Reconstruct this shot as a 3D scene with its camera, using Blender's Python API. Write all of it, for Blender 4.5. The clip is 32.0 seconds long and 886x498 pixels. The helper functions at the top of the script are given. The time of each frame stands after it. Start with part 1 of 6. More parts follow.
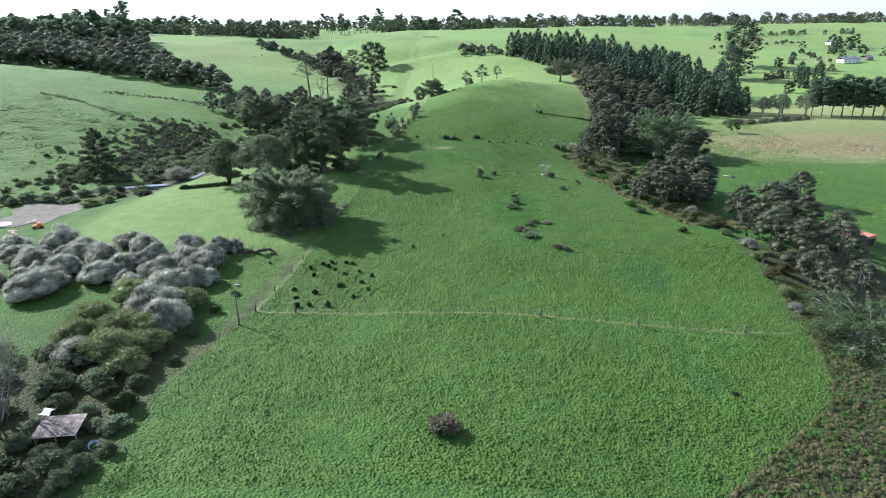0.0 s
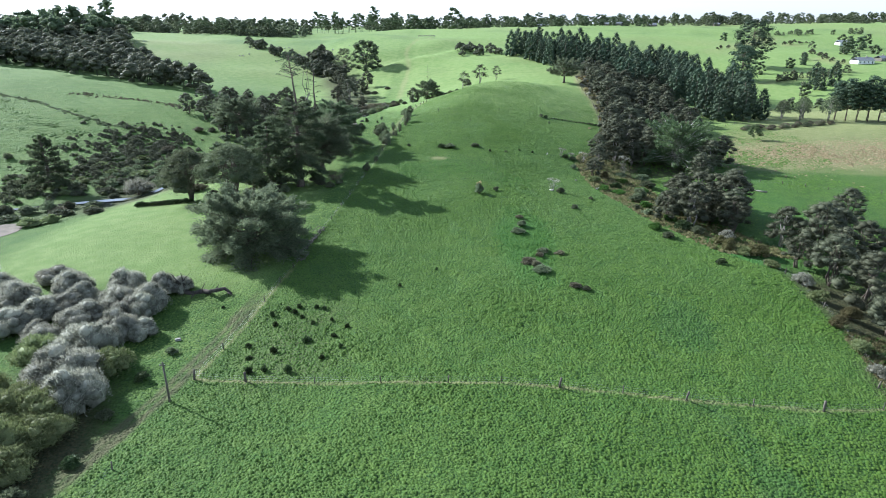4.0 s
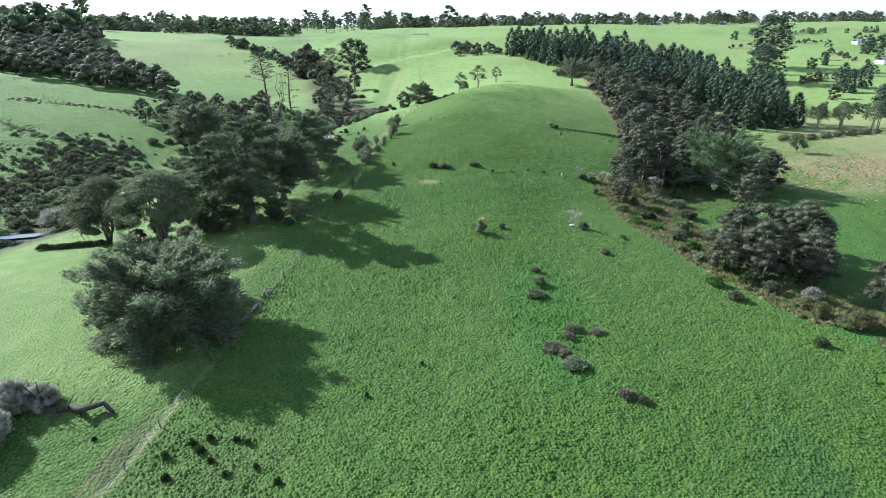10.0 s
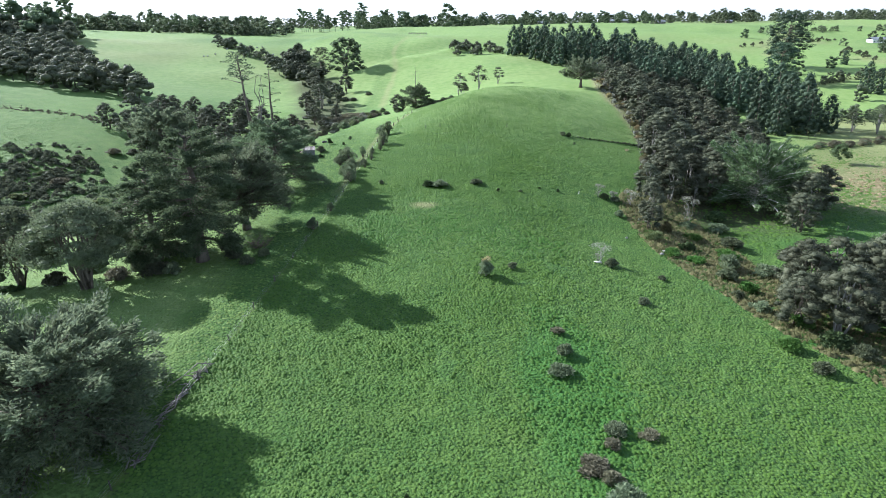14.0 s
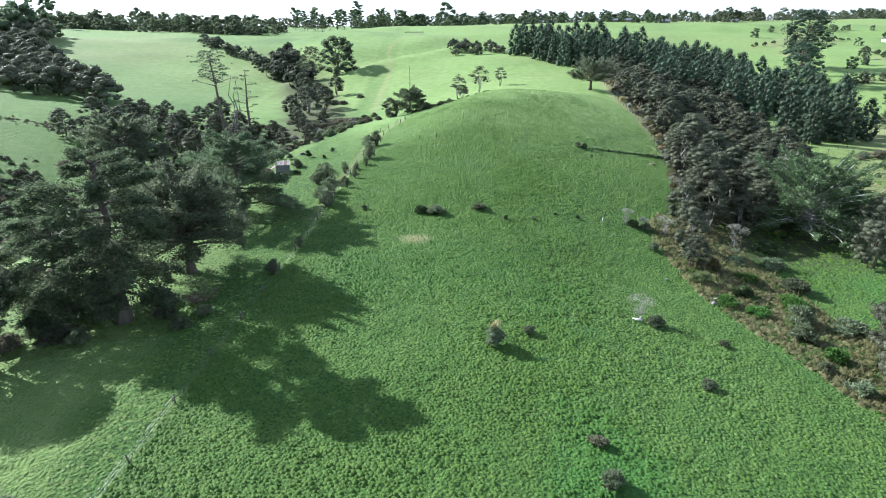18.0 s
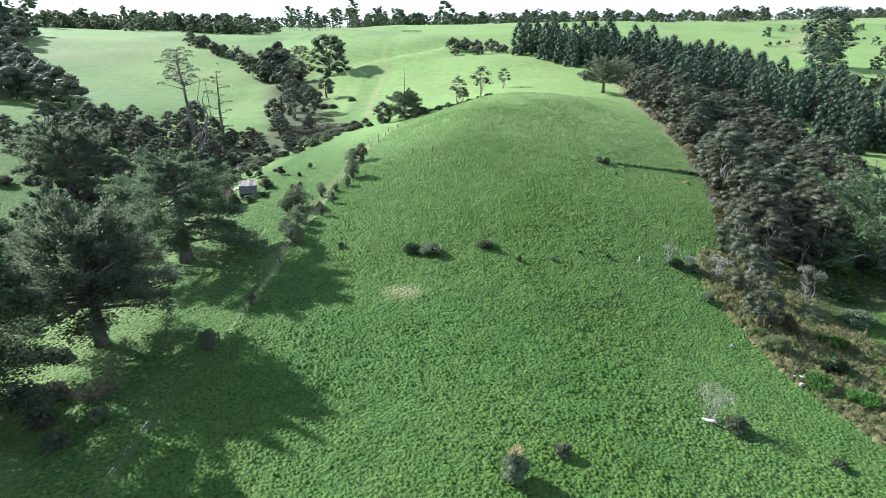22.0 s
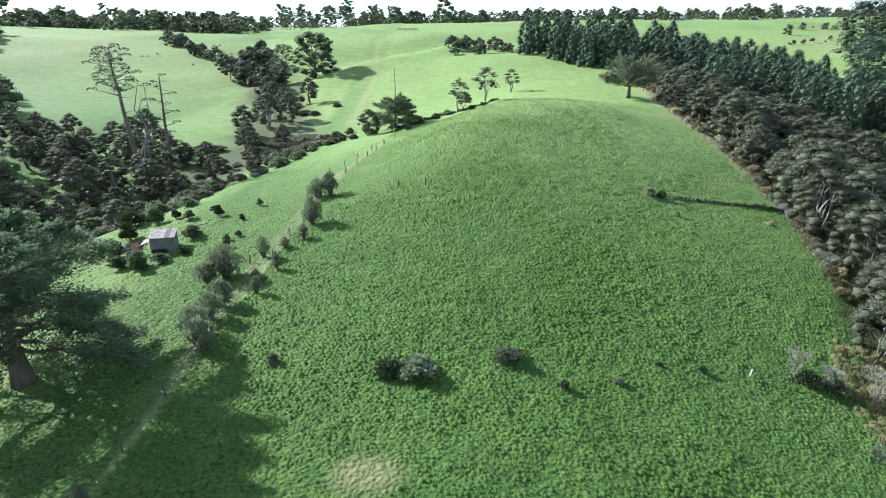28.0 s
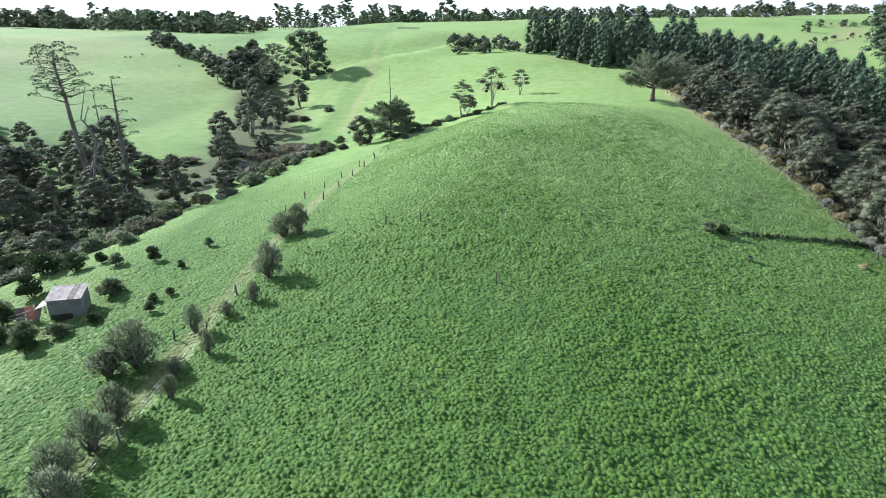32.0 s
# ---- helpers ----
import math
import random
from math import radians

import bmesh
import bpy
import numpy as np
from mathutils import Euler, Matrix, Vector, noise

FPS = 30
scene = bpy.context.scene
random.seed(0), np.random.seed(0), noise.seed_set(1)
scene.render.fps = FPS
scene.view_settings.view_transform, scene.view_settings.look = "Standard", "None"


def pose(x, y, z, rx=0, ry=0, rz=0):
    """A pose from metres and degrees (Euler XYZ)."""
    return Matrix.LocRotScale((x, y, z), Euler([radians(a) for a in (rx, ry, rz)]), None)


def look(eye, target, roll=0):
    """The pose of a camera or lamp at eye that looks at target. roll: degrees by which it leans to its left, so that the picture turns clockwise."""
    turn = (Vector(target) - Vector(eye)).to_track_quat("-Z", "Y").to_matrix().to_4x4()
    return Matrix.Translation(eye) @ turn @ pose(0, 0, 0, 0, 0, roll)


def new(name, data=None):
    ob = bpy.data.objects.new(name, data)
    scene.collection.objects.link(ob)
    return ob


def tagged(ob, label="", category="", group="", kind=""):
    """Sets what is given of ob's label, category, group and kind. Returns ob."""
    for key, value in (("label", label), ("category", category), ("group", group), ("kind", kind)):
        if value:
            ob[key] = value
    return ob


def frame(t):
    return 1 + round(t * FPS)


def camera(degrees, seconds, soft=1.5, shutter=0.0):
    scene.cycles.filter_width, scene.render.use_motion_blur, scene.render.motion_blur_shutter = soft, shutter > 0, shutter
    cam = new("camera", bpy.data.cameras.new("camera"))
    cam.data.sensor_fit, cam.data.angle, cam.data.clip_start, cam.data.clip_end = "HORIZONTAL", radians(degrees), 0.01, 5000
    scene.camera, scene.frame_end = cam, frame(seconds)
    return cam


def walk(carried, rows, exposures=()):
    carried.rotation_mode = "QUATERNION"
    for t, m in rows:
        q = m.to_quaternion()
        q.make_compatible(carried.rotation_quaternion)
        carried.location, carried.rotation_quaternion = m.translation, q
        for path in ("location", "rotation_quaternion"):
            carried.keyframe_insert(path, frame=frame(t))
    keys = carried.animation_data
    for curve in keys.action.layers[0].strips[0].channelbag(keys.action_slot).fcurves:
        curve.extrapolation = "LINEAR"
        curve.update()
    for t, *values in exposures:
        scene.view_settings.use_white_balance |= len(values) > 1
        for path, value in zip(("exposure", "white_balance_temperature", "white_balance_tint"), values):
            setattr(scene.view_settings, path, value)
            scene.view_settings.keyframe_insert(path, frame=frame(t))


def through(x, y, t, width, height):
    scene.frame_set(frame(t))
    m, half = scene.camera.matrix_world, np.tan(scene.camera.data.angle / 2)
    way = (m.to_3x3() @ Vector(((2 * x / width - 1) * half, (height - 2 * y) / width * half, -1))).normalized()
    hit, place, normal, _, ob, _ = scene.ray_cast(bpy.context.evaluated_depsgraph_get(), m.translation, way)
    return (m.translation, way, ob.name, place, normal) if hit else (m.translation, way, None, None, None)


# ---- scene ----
cam = camera(73.0, 32.0, soft=1.0)
# seconds, place in metres, heading to the left of +y, pitch, roll
PATH = [
    (0, 0.00, 0.00, 52.70, 0.000, -20.825, -0.046),
    (1, 0.12, 6.23, 52.26, -0.103, -20.824, 0.039),
    (2, 0.29, 12.95, 51.87, -0.182, -20.849, 0.093),
    (3, 0.56, 19.84, 51.41, -0.248, -20.846, 0.103),
    (3.5, 0.69, 23.16, 51.13, -0.274, -20.837, 0.116),
    (5.5, 1.06, 36.40, 50.28, -0.417, -20.805, 0.193),
    (6, 1.19, 39.84, 50.00, -0.445, -20.790, 0.201),
    (7, 1.60, 46.38, 49.66, -0.475, -20.778, 0.164),
    (8, 1.87, 53.11, 49.47, -0.527, -20.804, 0.072),
    (9, 2.10, 59.81, 49.11, -0.584, -20.810, 0.052),
    (10, 2.24, 66.60, 48.70, -0.639, -20.827, 0.107),
    (11, 2.38, 73.31, 48.26, -0.703, -20.795, 0.126),
    (12, 2.40, 80.06, 47.67, -0.748, -20.779, 0.087),
    (13, 2.80, 87.20, 47.32, -0.733, -20.807, 0.019),
    (14, 3.17, 94.28, 46.91, -0.709, -20.800, -0.019),
    (14.5, 3.35, 97.66, 46.67, -0.702, -20.792, -0.029),
    (16.5, 3.85, 111.21, 45.88, -0.745, -20.794, -0.012),
    (17, 3.97, 114.62, 45.65, -0.768, -20.788, -0.015),
    (18, 4.03, 121.43, 45.16, -0.855, -20.761, -0.012),
    (19, 4.08, 128.08, 44.79, -0.904, -20.749, 0.011),
    (20, 4.26, 134.76, 44.34, -0.945, -20.757, 0.008),
    (21, 4.52, 141.39, 43.89, -0.961, -20.748, 0.024),
    (22, 4.80, 148.05, 43.51, -0.952, -20.734, 0.013),
    (23, 5.03, 154.80, 43.08, -0.929, -20.706, 0.012),
    (24, 5.13, 161.52, 42.57, -0.946, -20.689, -0.011),
    (25, 5.22, 168.04, 42.15, -0.997, -20.692, -0.059),
    (25.5, 5.25, 171.30, 41.95, -1.021, -20.695, -0.062),
    (27.5, 5.75, 183.95, 41.25, -0.994, -20.704, -0.059),
    (28, 5.82, 187.43, 40.95, -1.007, -20.676, -0.075),
    (29, 5.93, 193.95, 40.32, -1.030, -20.613, -0.132),
    (30, 6.19, 200.43, 39.93, -1.003, -20.606, -0.197),
    (30.5, 6.31, 203.62, 39.74, -0.987, -20.615, -0.246),
    (31, 6.43, 207.03, 39.58, -0.940, -20.626, -0.286),
    (31.5, 6.51, 209.69, 39.45, -0.844, -20.640, -0.317),
    (32, 6.56, 211.70, 39.37, -0.698, -20.655, -0.333),
]


def gaze(x, y, z, yaw, pitch, roll):
    yaw, pitch = radians(yaw), radians(pitch)
    ahead = Vector((-math.sin(yaw) * math.cos(pitch), math.cos(yaw) * math.cos(pitch), math.sin(pitch)))
    eye = Vector((x, y, z))
    return look(eye, eye + ahead, roll)


walk(cam, [(r[0], gaze(*r[1:])) for r in PATH], [(0, 1.22, 5600, 10), (12, 1.32, 5600, 10), (22, 1.44, 5620, 10), (32, 1.36, 5660, 10)])

# ---- sky and sun ----
SUN_AZ, SUN_EL = 59.0, 29.0  # degrees to the left of +y, above the horizon
world = bpy.data.worlds.new("sky")
scene.world = world
world.use_nodes = True
wn = world.node_tree
wn.nodes.clear()
sky = wn.nodes.new("ShaderNodeTexSky")
sky.sky_type = "NISHITA"
sky.sun_disc = False
sky.sun_elevation, sky.sun_rotation = radians(SUN_EL), radians(-SUN_AZ)
sky.air_density, sky.dust_density, sky.ozone_density, sky.altitude = 1.0, 0.6, 1.5, 50
bg = wn.nodes.new("ShaderNodeBackground")
bg.inputs["Strength"].default_value = 0.1
wout = wn.nodes.new("ShaderNodeOutputWorld")
veil = wn.nodes.new("ShaderNodeHueSaturation")  # thin white cloud over the blue
veil.inputs["Saturation"].default_value = 0.35
tint = wn.nodes.new("ShaderNodeMix")
tint.data_type, tint.blend_type = "RGBA", "MULTIPLY"
tint.inputs[0].default_value = 1.0
tint.inputs[7].default_value = (0.93, 1.0, 1.10, 1)
wn.links.new(sky.outputs[0], veil.inputs["Color"])
wn.links.new(veil.outputs[0], tint.inputs[6])
wn.links.new(tint.outputs[2], bg.inputs["Color"])
wn.links.new(bg.outputs[0], wout.inputs["Surface"])
sun = new("sun", bpy.data.lights.new("sun", "SUN"))
sun.data.energy, sun.data.angle, sun.data.color = 5.0, radians(0.6), (1.0, 0.95, 0.87)
az, el = radians(SUN_AZ), radians(SUN_EL)
SUN_WAY = Vector((-math.sin(az) * math.cos(el), math.cos(az) * math.cos(el), math.sin(el)))
sun.matrix_world = look(SUN_WAY * 500, (0, 0, 0))


# ---- materials ----
def nodes_of(name):
    m = bpy.data.materials.new(name)
    m.use_nodes = True
    nt = m.node_tree
    nt.nodes.clear()
    return m, nt, lambda kind: nt.nodes.new("ShaderNode" + kind), nt.links.new


def ramp(node, stops):
    cr = node.color_ramp
    while len(cr.elements) < len(stops):
        cr.elements.new(0.5)
    for e, (p, c) in zip(cr.elements, stops):
        e.position, e.color = p, (*c, 1)
    return node


def surface(name, dark, light, size=1.0, rough=0.85, metal=0.0, bump=0.3, fine=8.0, vary=0.15, stretch=(1, 1, 1), mid=None):
    """A grainy two-scale surface: dark to light patches of the given size in metres, with fine grain and relief."""
    m, nt, n, link = nodes_of(name)
    co, mp = n("TexCoord"), n("Mapping")
    mp.inputs["Scale"].default_value = stretch
    link(co.outputs["Object"], mp.inputs[0])
    big, small = n("TexNoise"), n("TexNoise")
    big.inputs["Scale"].default_value, big.inputs["Detail"].default_value = 1 / size, 4
    small.inputs["Scale"].default_value, small.inputs["Detail"].default_value = fine / size, 3
    link(mp.outputs[0], big.inputs[0]), link(mp.outputs[0], small.inputs[0])
    mixn = n("Mix")
    mixn.data_type = "FLOAT"
    mixn.inputs[0].default_value = 0.45
    link(big.outputs[0], mixn.inputs[2]), link(small.outputs[0], mixn.inputs[3])
    stops = [(0.32, dark), (0.68, light)] if mid is None else [(0.3, dark), (0.5, mid), (0.7, light)]
    cr = ramp(n("ValToRGB"), stops)
    link(mixn.outputs[0], cr.inputs[0])
    info, hsv, mul = n("ObjectInfo"), n("HueSaturation"), n("MapRange")
    mul.inputs[3].default_value, mul.inputs[4].default_value = 1 - vary, 1 + vary
    link(info.outputs["Random"], mul.inputs[0]), link(mul.outputs[0], hsv.inputs["Value"])
    link(cr.outputs[0], hsv.inputs["Color"])
    b = n("BsdfPrincipled")
    b.inputs["Roughness"].default_value, b.inputs["Metallic"].default_value = rough, metal
    b.inputs["Specular IOR Level"].default_value = 0.3
    link(hsv.outputs[0], b.inputs["Base Color"])
    bp = n("Bump")
    bp.inputs["Strength"].default_value, bp.inputs["Distance"].default_value = bump, 0.05 * size
    link(small.outputs[0], bp.inputs["Height"]), link(bp.outputs[0], b.inputs["Normal"])
    o = n("OutputMaterial")
    link(b.outputs[0], o.inputs[0])
    return m


def foliage(name, dark, light, through=0.3, vary=0.2, clump=1.5, rough=0.65):
    """Leaves: colour varies from leaf to leaf, clump to clump and plant to plant; some light passes through."""
    m, nt, n, link = nodes_of(name)
    geo, info, co, noi = n("NewGeometry"), n("ObjectInfo"), n("TexCoord"), n("TexNoise")
    noi.inputs["Scale"].default_value, noi.inputs["Detail"].default_value = 1 / clump, 2
    link(co.outputs["Object"], noi.inputs[0])
    mixn = n("Mix")
    mixn.data_type = "FLOAT"
    mixn.inputs[0].default_value = 0.4
    link(noi.outputs[0], mixn.inputs[2]), link(geo.outputs["Random Per Island"], mixn.inputs[3])
    cr = ramp(n("ValToRGB"), [(0.2, dark), (0.8, light)])
    link(mixn.outputs[0], cr.inputs[0])
    hsv, mul, hue = n("HueSaturation"), n("MapRange"), n("MapRange")
    mul.inputs[3].default_value, mul.inputs[4].default_value = 1 - vary, 1 + vary
    hue.inputs[3].default_value, hue.inputs[4].default_value = 0.5 - 0.05 * vary, 0.5 + 0.05 * vary
    link(info.outputs["Random"], mul.inputs[0]), link(mul.outputs[0], hsv.inputs["Value"])
    link(info.outputs["Random"], hue.inputs[0]), link(hue.outputs[0], hsv.inputs["Hue"])
    link(cr.outputs[0], hsv.inputs["Color"])
    b, tr, mx = n("BsdfPrincipled"), n("BsdfTranslucent"), n("MixShader")
    b.inputs["Roughness"].default_value = rough
    b.inputs["Specular IOR Level"].default_value = 0.18
    mx.inputs[0].default_value = through
    link(hsv.outputs[0], b.inputs["Base Color"]), link(hsv.outputs[0], tr.inputs["Color"])
    link(b.outputs[0], mx.inputs[1]), link(tr.outputs[0], mx.inputs[2])
    o = n("OutputMaterial")
    link(mx.outputs[0], o.inputs[0])
    return m


def pasture():
    """The ground: grass with worn, lush, dry and muddy parts, whose places come with the sheet."""
    m, nt, n, link = nodes_of("pasture")
    co = n("TexCoord")

    def noise_at(scale, detail=4, rough=0.55):
        t = n("TexNoise")
        t.inputs["Scale"].default_value, t.inputs["Detail"].default_value, t.inputs["Roughness"].default_value = scale, detail, rough
        link(co.outputs["Object"], t.inputs[0])
        return t.outputs[0]

    def blend(fac, a, b):
        x = n("Mix")
        x.data_type = "RGBA"
        for s, v in ((x.inputs[0], fac), (x.inputs[6], a), (x.inputs[7], b)):
            if isinstance(v, tuple):
                s.default_value = (*v, 1)
            else:
                link(v, s)
        return x.outputs[2]

    def attr(name):
        a = n("Attribute")
        a.attribute_name = name
        return a.outputs["Fac"]

    def ramp_of(v, lo, hi):
        r = n("MapRange")
        r.inputs[1].default_value, r.inputs[2].default_value = lo, hi
        link(v, r.inputs[0])
        return r.outputs[0]

    wide, mid, fine, blade = noise_at(0.02, 5), noise_at(0.25, 5), noise_at(2.8, 4), noise_at(11.0, 3)
    # base turf and dark flecks also carry the shade between grass clumps
    c = blend(ramp_of(wide, 0.35, 0.65), (0.052, 0.115, 0.021), (0.074, 0.145, 0.028))
    c = blend(ramp_of(mid, 0.4, 0.75), c, (0.104, 0.172, 0.034))
    c = blend(ramp_of(fine, 0.45, 0.65), c, (0.026, 0.064, 0.013))
    # pale: haze and raking light put into the turf colour, plus the fence strip
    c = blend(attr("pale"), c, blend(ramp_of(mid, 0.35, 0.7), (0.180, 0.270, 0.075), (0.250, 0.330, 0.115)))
    c = blend(attr("damp"), c, (0.034, 0.080, 0.024))
    c = blend(attr("lush"), c, (0.048, 0.135, 0.026))
    dry = blend(ramp_of(fine, 0.38, 0.62), (0.19, 0.185, 0.08), blend(ramp_of(mid, 0.35, 0.65), (0.26, 0.235, 0.115), (0.34, 0.30, 0.165)))
    c = blend(attr("dry"), c, dry)
    mud = blend(ramp_of(mid, 0.35, 0.7), (0.065, 0.068, 0.034), (0.13, 0.125, 0.065))
    c = blend(attr("mud"), c, mud)
    # leaf litter, its colour darkened as well for shade under the scrub
    litter = blend(ramp_of(fine, 0.4, 0.65), (0.04, 0.05, 0.022), (0.095, 0.088, 0.042))
    c = blend(attr("litter"), c, litter)
    c = blend(ramp_of(blade, 0.58, 0.85), c, (0.10, 0.165, 0.045))
    b = n("BsdfPrincipled")
    b.inputs["Roughness"].default_value = 0.9
    b.inputs["Specular IOR Level"].default_value = 0.18
    link(c, b.inputs["Base Color"])
    vor = n("TexVoronoi")
    vor.feature = "SMOOTH_F1"
    vor.inputs["Scale"].default_value = 2.5
    link(co.outputs["Object"], vor.inputs["Vector"])
    pits = n("Math")
    pits.operation = "MULTIPLY_ADD"
    pits.inputs[1].default_value = -1.0
    link(vor.outputs["Distance"], pits.inputs[0]), link(fine, pits.inputs[2])
    add = n("Math")
    add.operation = "MULTIPLY_ADD"
    add.inputs[1].default_value = 0.3
    link(blade, add.inputs[0]), link(pits.outputs[0], add.inputs[2])
    axes, rib, wave, ribs = n("SeparateXYZ"), n("Math"), n("Math"), n("Math")  # sheep tracks along the contours
    link(co.outputs["Object"], axes.inputs[0])
    rib.operation, wave.operation, ribs.operation = "MULTIPLY_ADD", "SINE", "MULTIPLY_ADD"
    rib.inputs[1].default_value = 11.0
    swing = n("Math")
    swing.operation = "MULTIPLY"
    swing.inputs[1].default_value = 22.0
    link(mid, swing.inputs[0])
    link(axes.outputs["Z"], rib.inputs[0]), link(swing.outputs[0], rib.inputs[2]), link(rib.outputs[0], wave.inputs[0])
    link(wave.outputs[0], ribs.inputs[0]), link(attr("ribs"), ribs.inputs[1]), link(add.outputs[0], ribs.inputs[2])
    bp = n("Bump")
    bp.inputs["Strength"].default_value, bp.inputs["Distance"].default_value = 1.0, 0.45
    link(attr("rough"), bp.inputs["Strength"])
    link(ribs.outputs[0], bp.inputs["Height"]), link(bp.outputs[0], b.inputs["Normal"])
    o = n("OutputMaterial")
    link(b.outputs[0], o.inputs[0])
    return m


PASTURE = pasture()
GRASS = foliage("grass_blades", (0.062, 0.142, 0.022), (0.120, 0.214, 0.038), 0.35, 0.1, 9)
# paler copy of GRASS: the gully slope's light is put into its colour
LIT_GRASS = foliage("lit_grass", (0.087, 0.160, 0.038), (0.160, 0.245, 0.066), 0.4, 0.1, 9)
MEADOW_GRASS = foliage("meadow_grass", (0.100, 0.172, 0.034), (0.178, 0.262, 0.062), 0.4, 0.1, 9)
DAMP_GRASS = foliage("damp_grass", (0.044, 0.104, 0.021), (0.086, 0.162, 0.034), 0.3, 0.1, 6)
LUSH_GRASS = foliage("lush_grass", (0.046, 0.128, 0.020), (0.094, 0.20, 0.035), 0.35, 0.1, 6)
KANUKA = foliage("kanuka_leaf", (0.046, 0.056, 0.034), (0.130, 0.138, 0.083), 0.3, 0.22)
CYPRESS = foliage("cypress_leaf", (0.048, 0.074, 0.040), (0.15, 0.19, 0.10), 0.5, 0.2)
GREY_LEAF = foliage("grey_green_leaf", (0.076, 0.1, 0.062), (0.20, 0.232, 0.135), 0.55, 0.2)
PINE_LEAF = foliage("pine_needles", (0.030, 0.054, 0.034), (0.084, 0.120, 0.066), 0.22, 0.25)
SPREAD_LEAF = foliage("spreading_leaf", (0.058, 0.098, 0.042), (0.14, 0.19, 0.085), 0.35, 0.15)
SCRUB_LEAF = foliage("scrub_leaf", (0.075, 0.1, 0.056), (0.2, 0.235, 0.13), 0.4, 0.3)
OLIVE_LEAF = foliage("olive_leaf", (0.08, 0.11, 0.045), (0.26, 0.30, 0.13), 0.35, 0.2)
GREY_TWIG = foliage("grey_twigs", (0.06, 0.064, 0.042), (0.50, 0.50, 0.40), 0.4, 0.2)
BROWN_TWIG = foliage("brown_twigs", (0.098, 0.098, 0.058), (0.23, 0.215, 0.14), 0.3, 0.25)
REED_LEAF = foliage("reed_leaf", (0.07, 0.075, 0.03), (0.19, 0.17, 0.08), 0.3, 0.25)
LUSH_LEAF = foliage("lush_leaf", (0.045, 0.11, 0.022), (0.11, 0.20, 0.045), 0.35, 0.25)
STRAW = foliage("straw", (0.26, 0.22, 0.11), (0.46, 0.39, 0.22), 0.35, 0.2)
DARK_TUFT = foliage("dark_tuft", (0.025, 0.045, 0.018), (0.07, 0.10, 0.035), 0.2, 0.3)
BARK = surface("bark", (0.06, 0.048, 0.036), (0.19, 0.16, 0.125), 0.6, 0.95, 0, 0.8, 9, 0.2, (1, 1, 0.25))
PALE_BARK = surface("pale_bark", (0.15, 0.14, 0.12), (0.36, 0.34, 0.30), 0.7, 0.9, 0, 0.5, 8, 0.2, (1, 1, 0.3))
WHITE_BARK = surface("bleached_limbs", (0.26, 0.25, 0.23), (0.5, 0.48, 0.44), 0.6, 0.9, 0, 0.4, 8, 0.15, (1, 1, 0.3))
BONE_WOOD = surface("bone_wood", (0.30, 0.29, 0.27), (0.60, 0.58, 0.54), 0.5, 0.9, 0, 0.4, 8, 0.1)
BROWN_WOOD = surface("brown_twigwood", (0.085, 0.06, 0.045), (0.2, 0.15, 0.12), 0.5, 0.95, 0, 0.6, 8, 0.2)
DEAD_WOOD = surface("dead_wood", (0.07, 0.062, 0.053), (0.22, 0.20, 0.175), 0.5, 0.95, 0, 0.6, 8, 0.2)
POST_WOOD = surface("post_wood", (0.05, 0.045, 0.036), (0.14, 0.125, 0.105), 0.3, 0.95, 0, 0.6, 10, 0.25, (1, 1, 0.2))
RUSTY = surface("rusty_iron", (0.06, 0.035, 0.028), (0.36, 0.33, 0.31), 0.8, 0.75, 0.1, 0.2, 6, 0.35, mid=(0.16, 0.12, 0.10))
GREY_IRON = surface("weathered_iron", (0.13, 0.132, 0.122), (0.27, 0.272, 0.255), 1.2, 0.6, 0.4, 0.15, 6, 0.1)
RED_IRON = surface("red_oxide_iron", (0.42, 0.16, 0.10), (0.58, 0.27, 0.18), 1.5, 0.6, 0.1, 0.15, 6, 0.08)
ROTTEN_WOOD = surface("rotten_wood", (0.028, 0.024, 0.019), (0.10, 0.088, 0.072), 0.5, 0.95, 0, 0.7, 8, 0.2)
OLD_BOARD = surface("old_boards", (0.12, 0.105, 0.085), (0.30, 0.27, 0.23), 0.5, 0.95, 0, 0.6, 9, 0.2, (1, 1, 0.2))
# near-black colour standing in for shade on the shed panels
DARK_SHADE = surface("dark_shade", (0.02, 0.018, 0.015), (0.05, 0.045, 0.04), 0.5, 0.95)
STONE = surface("pale_rock", (0.18, 0.175, 0.155), (0.40, 0.385, 0.35), 0.5, 0.9, 0, 0.7, 6, 0.15)
WHITE_SHEET = surface("white_sheet", (0.62, 0.62, 0.60), (0.82, 0.82, 0.80), 0.6, 0.5, 0, 0.3, 5, 0.08)
WHITE_PAINT = surface("white_paint", (0.66, 0.66, 0.63), (0.82, 0.81, 0.78), 2, 0.6, 0, 0.1, 6, 0.08)
ROOF_GREY = surface("far_roof", (0.16, 0.17, 0.18), (0.30, 0.31, 0.32), 3, 0.45, 0.2, 0.1, 5, 0.2)
ORANGE = surface("orange_paint", (0.62, 0.14, 0.04), (0.80, 0.26, 0.09), 0.6, 0.5, 0, 0.1)
BLUE = surface("pale_blue_plastic", (0.35, 0.45, 0.55), (0.55, 0.63, 0.70), 0.5, 0.4, 0, 0.1)
RUBBER = surface("tyre_rubber", (0.015, 0.015, 0.016), (0.04, 0.04, 0.04), 0.2, 0.8)
GLASS_DARK = surface("dark_glass", (0.02, 0.025, 0.03), (0.05, 0.055, 0.06), 1, 0.1)
